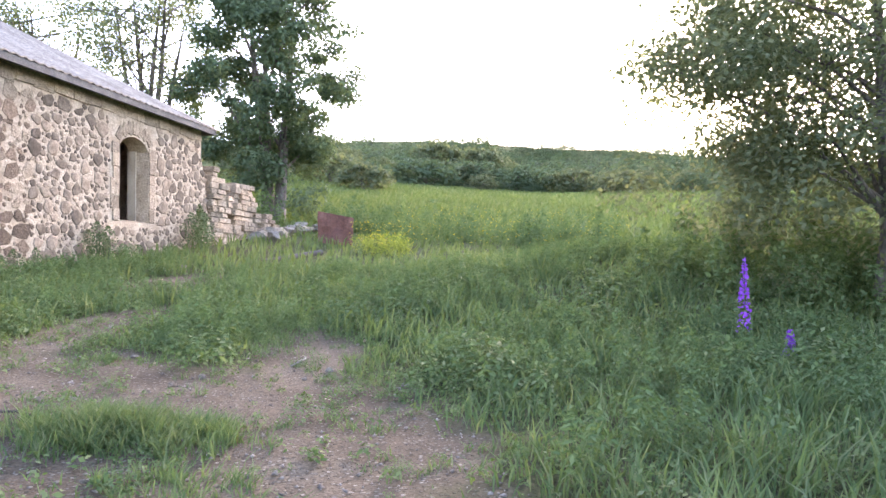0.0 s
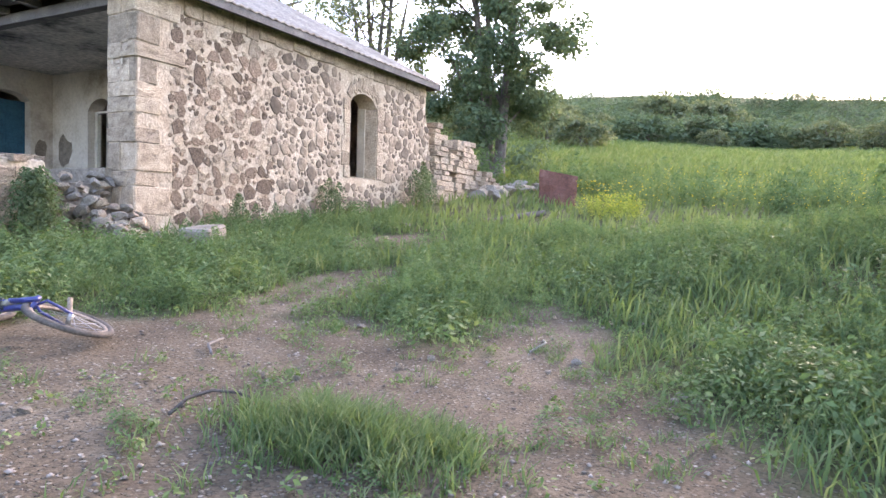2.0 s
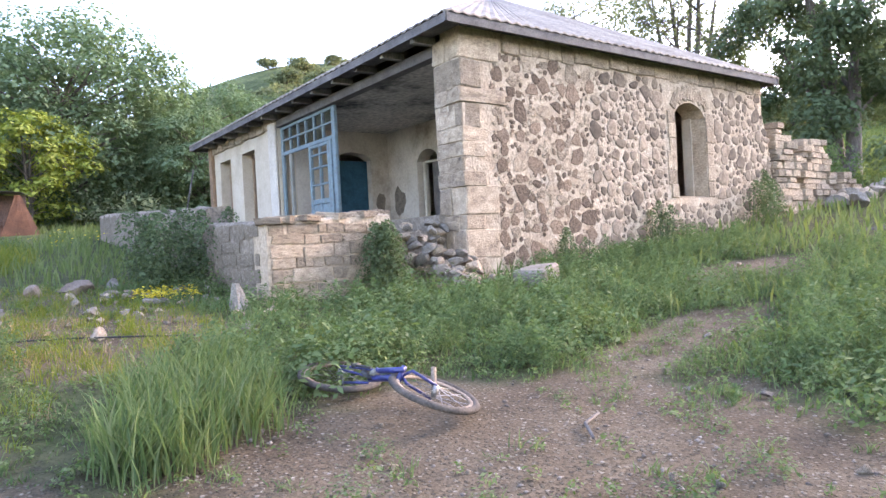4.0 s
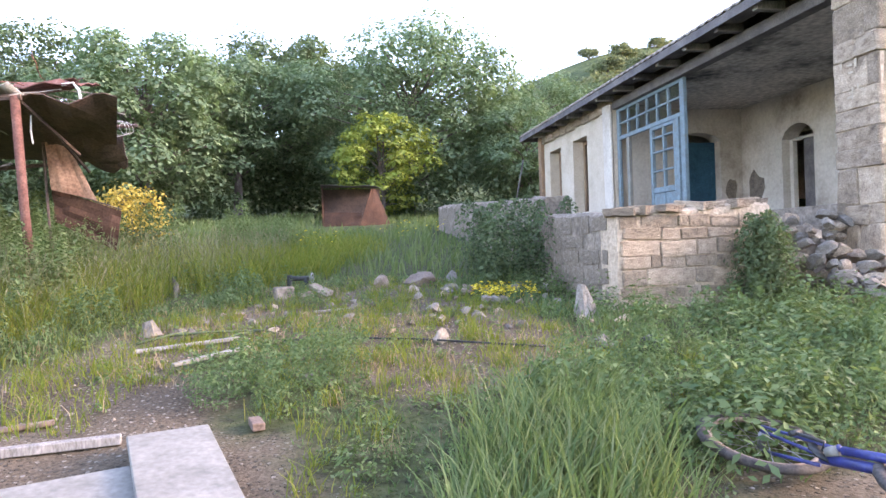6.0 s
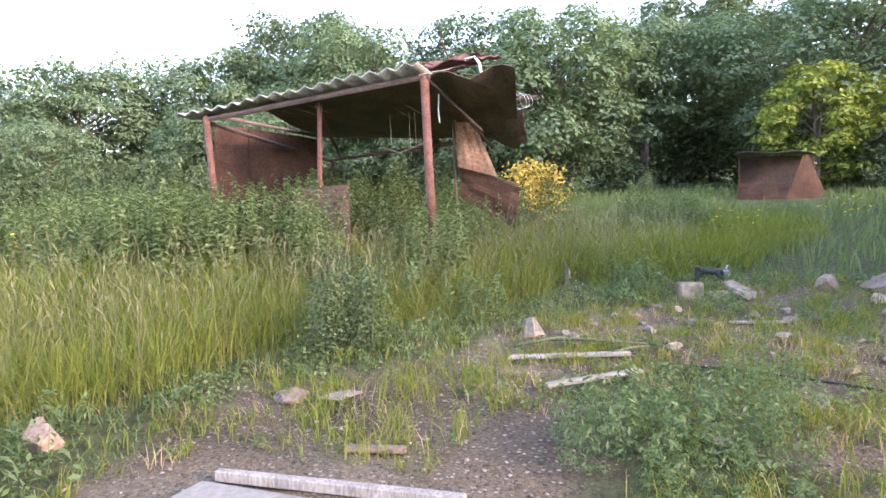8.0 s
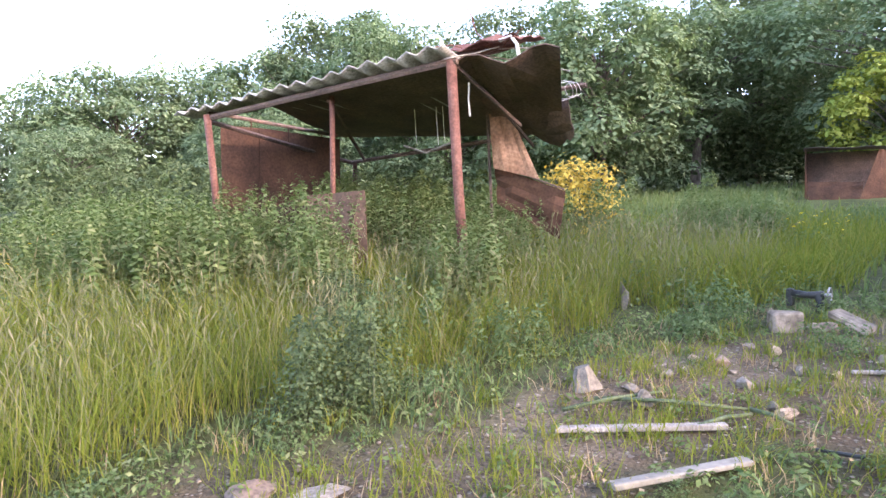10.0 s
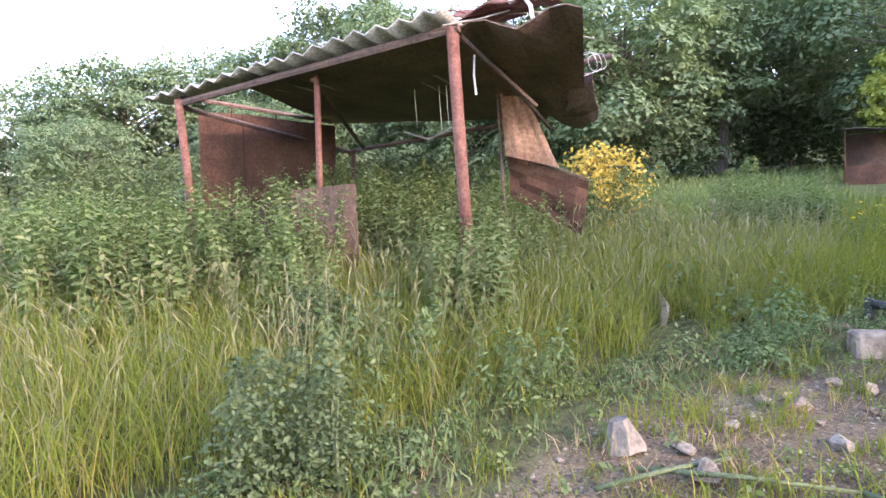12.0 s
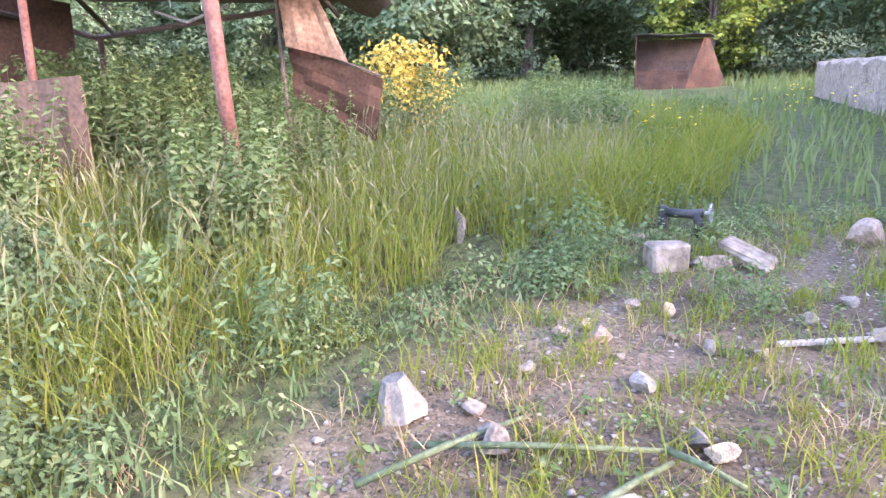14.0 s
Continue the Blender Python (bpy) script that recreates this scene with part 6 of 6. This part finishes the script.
    stuff("mugwort", mugs_at([(-9.0, 1.45, 0.55, 46, 0.75), (-9.5, 2.0, 0.4, 26, 0.7), (-10.1, 2.2, 0.35, 18, 0.6), (-8.5, 1.9, 0.4, 20, 0.5), (-7.4, 4.0, 0.4, 26, 0.6), (-8.9, 4.4, 0.5, 34, 0.7), (-13.1, 0.82, 0.25, 16, 0.75), (-12.35, 1.75, 0.32, 16, 0.6), (-12.3, 2.5, 0.2, 8, 0.5),
                              (-11.6, -0.7, 0.4, 16, 0.9), (-11.3, -1.6, 0.45, 20, 1.1), (-4.2, 9.0, 0.9, 60, 0.8), (-2.0, 11.5, 1.6, 130, 1.0), (-7.6, 10.2, 1.2, 80, 0.8), (-9.4, 11.2, 1.0, 60, 0.9), (-6.9, 6.3, 0.5, 24, 0.6)]), L_WEED, "grey-green mugwort clumps", "weeds")
    # single dark bushes
    def bush(name, x, y, n, r, s, label):
        z = gz(x, y)
        b = thing(name, label, "bush", (x, y, z))
        sx, sy2 = x + rng.normal(0, r, n), y + rng.normal(0, r, n)
        sc = rng.uniform(0.75, 1.05, n) * s
        v, t = planted(sx, sy2, leafies, sc, 0.0, 0.07)
        hang("leaves", np_mesh("leaves", v - np.array([x, y, z]), t), L_BUSH, b)
        for k in range(min(n, 6)):
            q = Vector((sx[k] - x, sy2[k] - y, gz(sx[k], sy2[k]) - z))
            part("stem", fixed(tube(bmesh.new(), [q + Vector((0, 0, -0.05)), q + Vector((0.03, 0.02, 0.4 * sc[k])), q + Vector((0.02, 0.04, 0.85 * sc[k]))], [0.012, 0.009, 0.003], 5)), M_BAMBOO, b)
    for x, y, s, label in ((-10.0, -1.2, 0.8, "dark leafy bush at the edge of the grass"), (-11.35, -2.2, 0.7, "leafy bush in the grass")):
        bush("weed_bush", x, y, 9, 0.12, s, label)
    for x, y, n, r, s, label in ((-11.1, 7.4, 12, 0.2, 1.25, "dark green bush against the parapet"), (-14.2, 5.15, 18, 0.5, 1.45, "dark green bush before the terrace wall"), (-10.85, 18.3, 8, 0.4, 1.5, "dark bush at the corner of the house"),
                                 (-10.8, 13.8, 6, 0.35, 1.1, "dark bush at the foot of the wall"), (-10.7, 11.2, 6, 0.4, 0.9, "weedy bush at the foot of the wall")):
        bush("wall_bush", x, y, n, r, s, label)
    # dark shrubs along the wood's edge, added to stand in for its shaded interior
    a, d = radians(1) * rng.uniform(62, 168, 330), rng.uniform(31, 38, 330)
    hx, hy = -6 - d * np.sin(a), 1.5 + d * np.cos(a)
    k = np.abs(hy + 0.7) > 2.9
    hx, hy = hx[k], hy[k]
    stuff("wood_shade_shrubs", [planted(hx, hy, bushes, rng.uniform(1.6, 3.6, len(hx)))], L_BUSH, "dark shrubs standing in for the shaded interior of the wood", "undergrowth")
    # Invented bushes that block the lit gap behind the trees, keeping the hollow dark.
    bx, by = rng.uniform(-50, -45, 60), rng.uniform(-6.5, 5, 60)
    stuff("light_gap_bushes", [planted(bx, by, bushes, rng.uniform(3.0, 5.0, len(bx)))], L_BUSH, "added bushes that close the light gap behind the hollow", "undergrowth")
    bx, by = rng.uniform(-70, 60, 420), rng.uniform(100, 175, 420)
    stuff("hill_scrub", [planted(bx, by, mounds, rng.uniform(5.0, 13.0, len(bx)))], L_DARKTREE, "scrub covering the far hill", "scrub")
    # flowers
    def flowers(name, spots, mat, size, label):
        pp = []
        for cx, cy, r, n, z0, z1 in spots:
            a, q = rng.uniform(0, 6.283, n), np.sqrt(rng.uniform(0, 1, n)) * r
            x, y = cx + q * np.cos(a), cy + q * np.sin(a)
            c = np.stack([x, y, ground_z(x, y) + rng.uniform(z0, z1, n)], 1)
            nm = unit(n) * 0.5 + np.array([0, 0, 0.8])
            nm /= np.linalg.norm(nm, axis=1)[:, None]
            pp.append(leaf_quads(c, nm, rng.uniform(0.6, 1.3, n) * size, slim=0.9))
        stuff(name, pp, mat, label, "flowers")
    flowers("yellow_stonecrop", [(-12.85, 4.5, 0.5, 420, 0.02, 0.14)], L_FLOWER, 0.05, "low mat of yellow flowers among rubble")
    flowers("yellow_meadow_flowers", [(-5.9, 21.2, 1.1, 200, 0.4, 1.1), (-2.5, 27, 5, 420, 0.4, 0.8), (-3, 34, 6, 420, 0.4, 0.8), (-21, 4.2, 0.9, 40, 0.3, 0.7), (-18, 1.8, 0.5, 16, 0.4, 0.7), (-10.5, -8, 2, 120, 0.5, 0.8)], L_FLOWER, 0.055, "scattered yellow flowers in the meadow")
    flowers("white_meadow_flowers", [(-9.6, 1.2, 0.9, 80, 0.06, 0.2), (-8.6, 3.2, 1.2, 60, 0.1, 0.3)], L_DRY, 0.025, "tiny pale flowers in the weeds")
    hx, hy = scatter(300, -14, 2, 24.3, 29.5, lambda x, y: np.clip(0.5 + 0.7 * wave(x, y, 0.7, 31), 0, 1))
    stuff("bank_shrubs", [planted(hx, hy, bushes, rng.uniform(0.6, 1.8, len(hx)))], L_WEED, "dark shrubby growth along the far bank", "shrub")
    hx, hy = scatter(300, -1, 9, 9.5, 14.5, lambda x, y: np.clip(blob(x, y, 4.6, 11.5, 3.5, 2.6) * 2 + 0.3, 0, 1))
    stuff("thicket", [planted(hx, hy, bushes, rng.uniform(0.7, 1.3, len(hx)))], L_WEED, "thicket of weeds under the tree", "shrub")
    stuff("yellow_shrubs", mugs_at([(-5.9, 21.2, 1.0, 50, 1.5)]), L_LIGHTTREE, "yellow flowering shrubs by the rusty sheet", "shrub")


def larkspur(x, y, h):
    p = thing("larkspur", "violet flowering spike rising from the grass", "flower", (x, y, gz(x, y)))
    part("stem", fixed(tube(bmesh.new(), [(0, 0, 0), (0.01, 0, h * 0.6), (0, 0.01, h)], [0.008, 0.006, 0.002], 5)), L_WEED, p)
    n = 130
    u = rng.uniform(0.3, 1.0, n)
    a = rng.uniform(0, 6.283, n)
    r = 0.055 * (1.15 - u)
    c = np.stack([r * np.cos(a) * 1.6, r * np.sin(a) * 1.6, h * u], 1)
    hang("blossom", np_mesh("blossom", *leaf_quads(c, unit(n), rng.uniform(0.03, 0.055, n), slim=0.9)), L_PURPLE, p, "violet petals")
    n = 60
    u = rng.uniform(0.05, 0.5, n)
    a = rng.uniform(0, 6.283, n)
    c = np.stack([0.07 * np.cos(a), 0.07 * np.sin(a), h * u], 1)
    hang("leaves", np_mesh("leaves", *leaf_quads(c, unit(n), rng.uniform(0.06, 0.12, n), slim=0.25)), L_WEED, p)


def tree(name, x, y, height, crown_r, crown_lo, leaf, n_leaf, leaf_mat, label, seed, trunk_r=0.22, stems=1, clump=None, sparse=1.0, group="", shape=1.0):
    """A tapered trunk with forking limbs; leaves gather in clumps round the limb ends, the outline uneven."""
    r = random.Random(seed)
    loc = np.random.default_rng(seed)
    z0 = gz(x, y) - 0.15
    tr = thing(name, label, "tree", (x, y, z0), group=group)
    bm = bmesh.new()
    tips = []
    cz = (crown_lo + height) / 2
    hz = (height - crown_lo) / 2
    for s in range(stems):
        lean = Vector((r.uniform(-0.15, 0.15), r.uniform(-0.15, 0.15), 0)) * (1 if stems == 1 else 2)
        off = Vector((r.uniform(-0.3, 0.3), r.uniform(-0.3, 0.3), 0)) * (0 if stems == 1 else 1)
        top = off + lean * height * 0.6 + Vector((0, 0, height * 0.82))
        line = [off + Vector((0, 0, -0.1)), off + lean * height * 0.15 + Vector((0, 0, height * 0.25)), off + lean * height * 0.35 + Vector((r.uniform(-0.2, 0.2), r.uniform(-0.2, 0.2), height * 0.5)), top]
        tube(bm, line, [trunk_r, trunk_r * 0.75, trunk_r * 0.5, trunk_r * 0.12], 8)
        for k in range(max(6, int(15 / stems))):
            u = r.uniform(0.2, 0.92)
            i = min(2, int(u * 3))
            p = line[i].lerp(line[i + 1], u * 3 - i)
            a = r.uniform(0, 6.283)
            lo = max(crown_lo, p.z * 0.9)
            zt = min(height * 0.96, p.z + r.uniform(0.1, 0.45) * (height - p.z) + 0.3)
            w = math.sqrt(max(0.05, 1 - ((zt - cz) / hz) ** 2)) * crown_r * r.uniform(0.55, 0.95)
            e = Vector((math.cos(a) * w, math.sin(a) * w, max(zt, crown_lo)))
            m = p.lerp(e, 0.5) + Vector((0, 0, 0.08 * w))
            tube(bm, [p, m, e], [trunk_r * 0.3, trunk_r * 0.17, trunk_r * 0.04], 5, False)
            tips += [e, m.lerp(e, 0.5)]
            for _ in range(2):
                q = m.lerp(e, r.uniform(0, 0.8))
                f = q + Vector((r.uniform(-1, 1), r.uniform(-1, 1), r.uniform(-0.3, 0.8))) * crown_r * 0.3
                tube(bm, [q, f], [trunk_r * 0.1, trunk_r * 0.02], 4, False)
                tips.append(f)
    part("trunk", bm, M_BARK, tr, "grey-brown bark", True)
    nc = int(60 * sparse) + len(tips)
    d = loc.normal(0, 1, (nc, 3))
    d /= np.linalg.norm(d, axis=1)[:, None]
    rad = loc.uniform(0.45, 1.0, nc) ** 0.6
    c = d * rad[:, None] * np.array([crown_r, crown_r, hz]) * (1 + 0.2 * np.clip(loc.normal(0, 1, (nc, 1)), -1.3, 1.0))
    taper = np.clip(1 - shape * 0.5 * (c[:, 2] / hz), 0.35, 1.5)
    c[:, 0] *= taper
    c[:, 1] *= taper
    c[:, 2] += cz
    for i, t in enumerate(tips):
        c[i] = tuple(t)
    c[:, 2] = np.clip(c[:, 2], crown_lo * 0.85, None)
    cr = (clump or crown_r * 0.3) * loc.uniform(0.6, 1.3, nc)
    per = loc.multinomial(n_leaf, cr ** 2 / (cr ** 2).sum())
    i = np.repeat(np.arange(nc), per)
    n = len(i)
    dd = loc.normal(0, 1, (n, 3))
    dd /= np.linalg.norm(dd, axis=1)[:, None]
    dist = cr[i] * loc.uniform(0, 1, n) ** 0.45
    pos = c[i] + dd * dist[:, None] * np.array([1, 1, 0.65])
    nm = dd * 0.7 + np.array([0, 0, 0.55]) + loc.normal(0, 0.35, (n, 3))
    nm /= np.linalg.norm(nm, axis=1)[:, None]
    hang("crown", np_mesh("crown", *leaf_quads(pos, nm, loc.uniform(0.6, 1.3, n) * leaf, slim=0.6)), leaf_mat, tr, "leafy crown")
    return tr


def broad_tree(name, x, y, height, crown_r, crown_lo, leaf, n_leaf, leaf_mat, label, seed, trunk_r=0.3, boughs=85, bough=0.25, group="", stems=1, droop=0.3):
    """A dense broad crown: many domed boughs, each roofed with drooping leaves and shaded beneath."""
    r = random.Random(seed)
    loc = np.random.default_rng(seed)
    z0 = gz(x, y) - 0.15
    tr = thing(name, label, "tree", (x, y, z0), group=group)
    cz, hz = (crown_lo + height) / 2, (height - crown_lo) / 2
    k = np.arange(boughs)
    v = 1 - 2 * (k + 0.5) / boughs
    az = k * 2.39996 + loc.normal(0, 0.25, boughs)
    flat = np.sqrt(1 - v * v)
    lobe = (1 + 0.1 * np.sin(3 * az + seed) + 0.08 * np.sin(5 * v * 2 + 2 * az)) * loc.uniform(0.72, 0.98, boughs)
    lobe[::5] *= 0.55
    c = np.stack([flat * np.cos(az) * lobe * crown_r, flat * np.sin(az) * lobe * crown_r, v * np.minimum(lobe, 0.9) * hz + cz], 1)
    br = crown_r * bough * loc.uniform(0.65, 1.3, boughs)
    bm = bmesh.new()
    for s in range(stems):
        off = Vector((r.uniform(-0.25, 0.25), r.uniform(-0.25, 0.25), 0)) * (stems > 1)
        tube(bm, [off + Vector((0, 0, -0.1)), off * 1.5 + Vector((r.uniform(-0.2, 0.2), r.uniform(-0.2, 0.2), height * 0.3)), off * 3 + Vector((r.uniform(-0.4, 0.4), r.uniform(-0.4, 0.4), height * 0.8))], [trunk_r, trunk_r * 0.7, trunk_r * 0.15], 8)
    for i in range(0, boughs, 2):
        e = Vector(c[i])
        p = Vector((0, 0, max(height * 0.15, min(e.z * 0.7, height * 0.7))))
        tube(bm, [p, p.lerp(e, 0.5) + Vector((0, 0, 0.06 * crown_r)), e], [trunk_r * 0.3, trunk_r * 0.17, trunk_r * 0.04], 5, False)
    part("trunk", bm, M_BARK, tr, "grey-brown bark", True)
    per = loc.multinomial(n_leaf, br ** 2 / (br ** 2).sum())
    i = np.repeat(np.arange(boughs), per)
    n = len(i)
    d = loc.normal(0, 1, (n, 3))
    d /= np.linalg.norm(d, axis=1)[:, None]
    d[:, 2] = np.where(loc.uniform(0, 1, n) < 0.85, np.abs(d[:, 2]), d[:, 2])
    q = br[i] * loc.uniform(0.62, 1.08, n) * (1 + 0.18 * np.sin(4 * np.arctan2(d[:, 1], d[:, 0]) + i))
    pos = c[i] + d * q[:, None] * np.array([1, 1, 0.62])
    pos[:, 2] -= droop * q * (d[:, 0] ** 2 + d[:, 1] ** 2)
    nm = d * 0.65 + np.array([0, 0, 0.45]) + loc.normal(0, 0.28, (n, 3))
    nm /= np.linalg.norm(nm, axis=1)[:, None]
    hang("crown", np_mesh("crown", *leaf_quads(pos, nm, loc.uniform(0.6, 1.35, n) * leaf, slim=0.6)), leaf_mat, tr, "leafy crown")
    return tr


def woods():
    g = "wood behind the shed"
    lab = "broad dense green walnut tree"
    base = [broad_tree("walnut_tree", -42.6, 6.6, 11.4, 6.3, 0.7, 0.25, 36000, L_WALNUT, lab, 31, 0.35, 95, group=g), broad_tree("walnut_tree", -38, -6.9, 9.6, 5.4, 0.5, 0.25, 30000, L_WALNUT, lab, 32, 0.32, 85, group=g),
            broad_tree("walnut_tree", -51.9, -0.9, 13.5, 6.2, 0.6, 0.28, 32000, L_DARKTREE, "tall dark green tree in the wood", 33, 0.35, 90, group=g)]
    broad_tree("walnut_tree", -43.6, -3.4, 9.6, 5.2, 2.6, 0.25, 25000, L_WALNUT, "walnut tree with a high dark hollow under its crown", 34, 0.3, 70, group=g)
    spots = [(0, -44.0, 13.9, 0.75, 40), (2, -46.8, -15.0, 0.9, 150), (0, -42.0, -20.1, 0.98, 200), (2, -46.5, -27.9, 1.08, 20), (1, -36.3, -13.9, 0.72, 310), (1, -40.7, -28.7, 1.05, 75), (0, -39.5, -35.7, 0.92, 300), (1, -34.2, -37.3, 1.0, 110), (0, -32.0, -43.5, 0.78, 30), (1, -25.5, -44.5, 0.86, 170)]
    spots += [(0, -19.8, -46.6, 0.72, 220), (1, -32.9, -25.4, 0.58, 260), (1, -26.7, -30.4, 0.52, 10), (0, -34.4, -20.7, 0.56, 90), (1, -22.3, -35.0, 0.55, 130), (2, -53.5, 22.7, 0.67, 15), (0, -54.5, 29.5, 0.68, 130), (2, -61.9, 4.4, 1.04, 220), (1, -13.2, -50.0, 0.8, 45), (1, -37.5, 12.5, 0.6, 75)]
    for k, x, y, s, a in spots:
        copy_thing(base[k], Matrix.LocRotScale((x, y, gz(x, y) - 0.2), Euler((0, 0, radians(a))), (s, s, s)))
    broad_tree("yellow_green_tree", -37.2, 4.7, 5.9, 2.5, 0.2, 0.2, 9000, L_LIGHTTREE, "bright yellow-green tree behind the rusty hut", 41, 0.12, 60, 0.27, stems=3, droop=0.1)
    tree("yellow_shrub", -18.2, -2.0, 1.75, 0.85, 0.2, 0.09, 1500, L_YELLOW, "bright yellow shrub behind the shed", 42, 0.03, 3, clump=0.3)
    tree("dark_tree", -13.3, 29, 13.4, 3.7, 0.5, 0.2, 46000, L_DARKTREE, "tall dark tree behind the house", 51, 0.3, 3, clump=0.85, shape=0.3, sparse=2.0)
    tree("bare_tree", -20.5, 30, 13.0, 4.6, 1.5, 0.18, 12000, L_THORN, "thinly leaved tree with upright branches behind the house", 52, 0.2, 5, clump=1.2, shape=0.5)
    tree("bare_tree", -27, 31, 12.0, 4.2, 2.0, 0.18, 10000, L_THORN, "thinly leaved tree behind the house", 53, 0.2, 5, clump=1.2, shape=0.5)
    tree("thorn_tree", 4.6, 11.0, 8.0, 3.7, 0.35, 0.095, 95000, L_THORN, "dense shady tree with several trunks on the bank", 54, 0.15, 4, clump=0.8, shape=0.1, sparse=3.0)
    far = tree("hill_tree", -14, 120, 6.0, 5.0, 0.0, 0.8, 2000, L_THORN, "round tree on the far ridge", 61, 0.3, group="trees on the far ridge")
    for x, y, s in ((-41, 128, 0.5), (-24, 126, 1.0), (-27, 122, 0.6), (-2, 138, 0.45), (17, 134, 0.5), (20, 140, 0.3), (-50, 115, 1.0), (-60, 100, 1.0), (-30, 60, 0.6), (-24, 66, 0.65), (-34, 52, 0.6), (-18, 58, 0.5), (-40, 45, 0.9), (-170, 70, 0.6), (-160, 84, 0.5), (-176, 95, 0.55), (-150, 70, 0.8), (-140, 62, 0.8), (-130, 66, 0.9), (-120, 52, 1.0), (-135, 90, 0.7), (-150, 100, 0.6), (-110, 60, 0.9), (-125, 78, 0.8)):
        copy_thing(far, Matrix.LocRotScale((x, y, gz(x, y) - 0.3), Euler((0, 0, x)), (s, s, s)))


def treeline():
    """Bushy trees along the crest of the meadow."""
    r = random.Random(77)
    base = [broad_tree("crest_tree", -30, 84, 5.2, 3.2, 0.0, 0.42, 3200, L_THORN, "bushy olive-green tree on the meadow crest", 71, 0.16, 40, 0.3, group="trees on the crest"),
            broad_tree("crest_tree", -12, 90, 4.2, 3.6, 0.0, 0.42, 3200, L_DARKTREE, "bushy dark tree on the meadow crest", 72, 0.16, 40, 0.3, group="trees on the crest")]
    for k in range(46):
        x = -44 + 1.75 * k + r.uniform(-1.2, 1.2)
        y = 88 + r.uniform(-7, 9) - 0.1 * abs(x + 8)
        s = r.choice((0.35, 0.5, 0.6, 0.75, 0.95)) * (0.7 if x > 2 else 1.0)
        copy_thing(base[k % 2], Matrix.LocRotScale((x, y, gz(x, y) - 0.3), Euler((0, 0, r.uniform(0, 6.3))), (s * r.uniform(0.9, 1.4), s, s)))


def pebbles():
    base = []
    for s in range(5):
        r = np.random.default_rng(s)
        v = np.array([(1, 0, 0), (-1, 0, 0), (0, 1, 0), (0, -1, 0), (0, 0, 1), (0, 0, -1.0)]) * r.uniform(0.6, 1.2, (6, 1)) + r.normal(0, 0.15, (6, 3))
        v[:, 2] *= 0.6
        t = np.array([(0, 2, 4), (2, 1, 4), (1, 3, 4), (3, 0, 4), (2, 0, 5), (1, 2, 5), (3, 1, 5), (0, 3, 5)])
        base.append((v, t))
    x, y = scatter(24000, -15, 1.5, -2, 9.5, lambda x, y: bare(x, y) * np.clip(1.2 - path_dist(x, y) / 8, 0.15, 1))
    s = 0.006 + 0.02 * rng.uniform(0, 1, len(x)) ** 3.5
    stuff("pebbles", [planted(x, y, base, s, 0.006)], surface("pebble_stone", [(0.12, 0.1, 0.08), (0.2, 0.17, 0.14), (0.29, 0.25, 0.22)], 3, 40, 0.95, 0, vary=0.4, islands=True), "loose gravel and pebbles", "gravel")


grass()
weeds()
larkspur(1.7, 7.85, 1.12)
larkspur(2.1, 7.7, 0.4)
woods()
treeline()
pebbles()
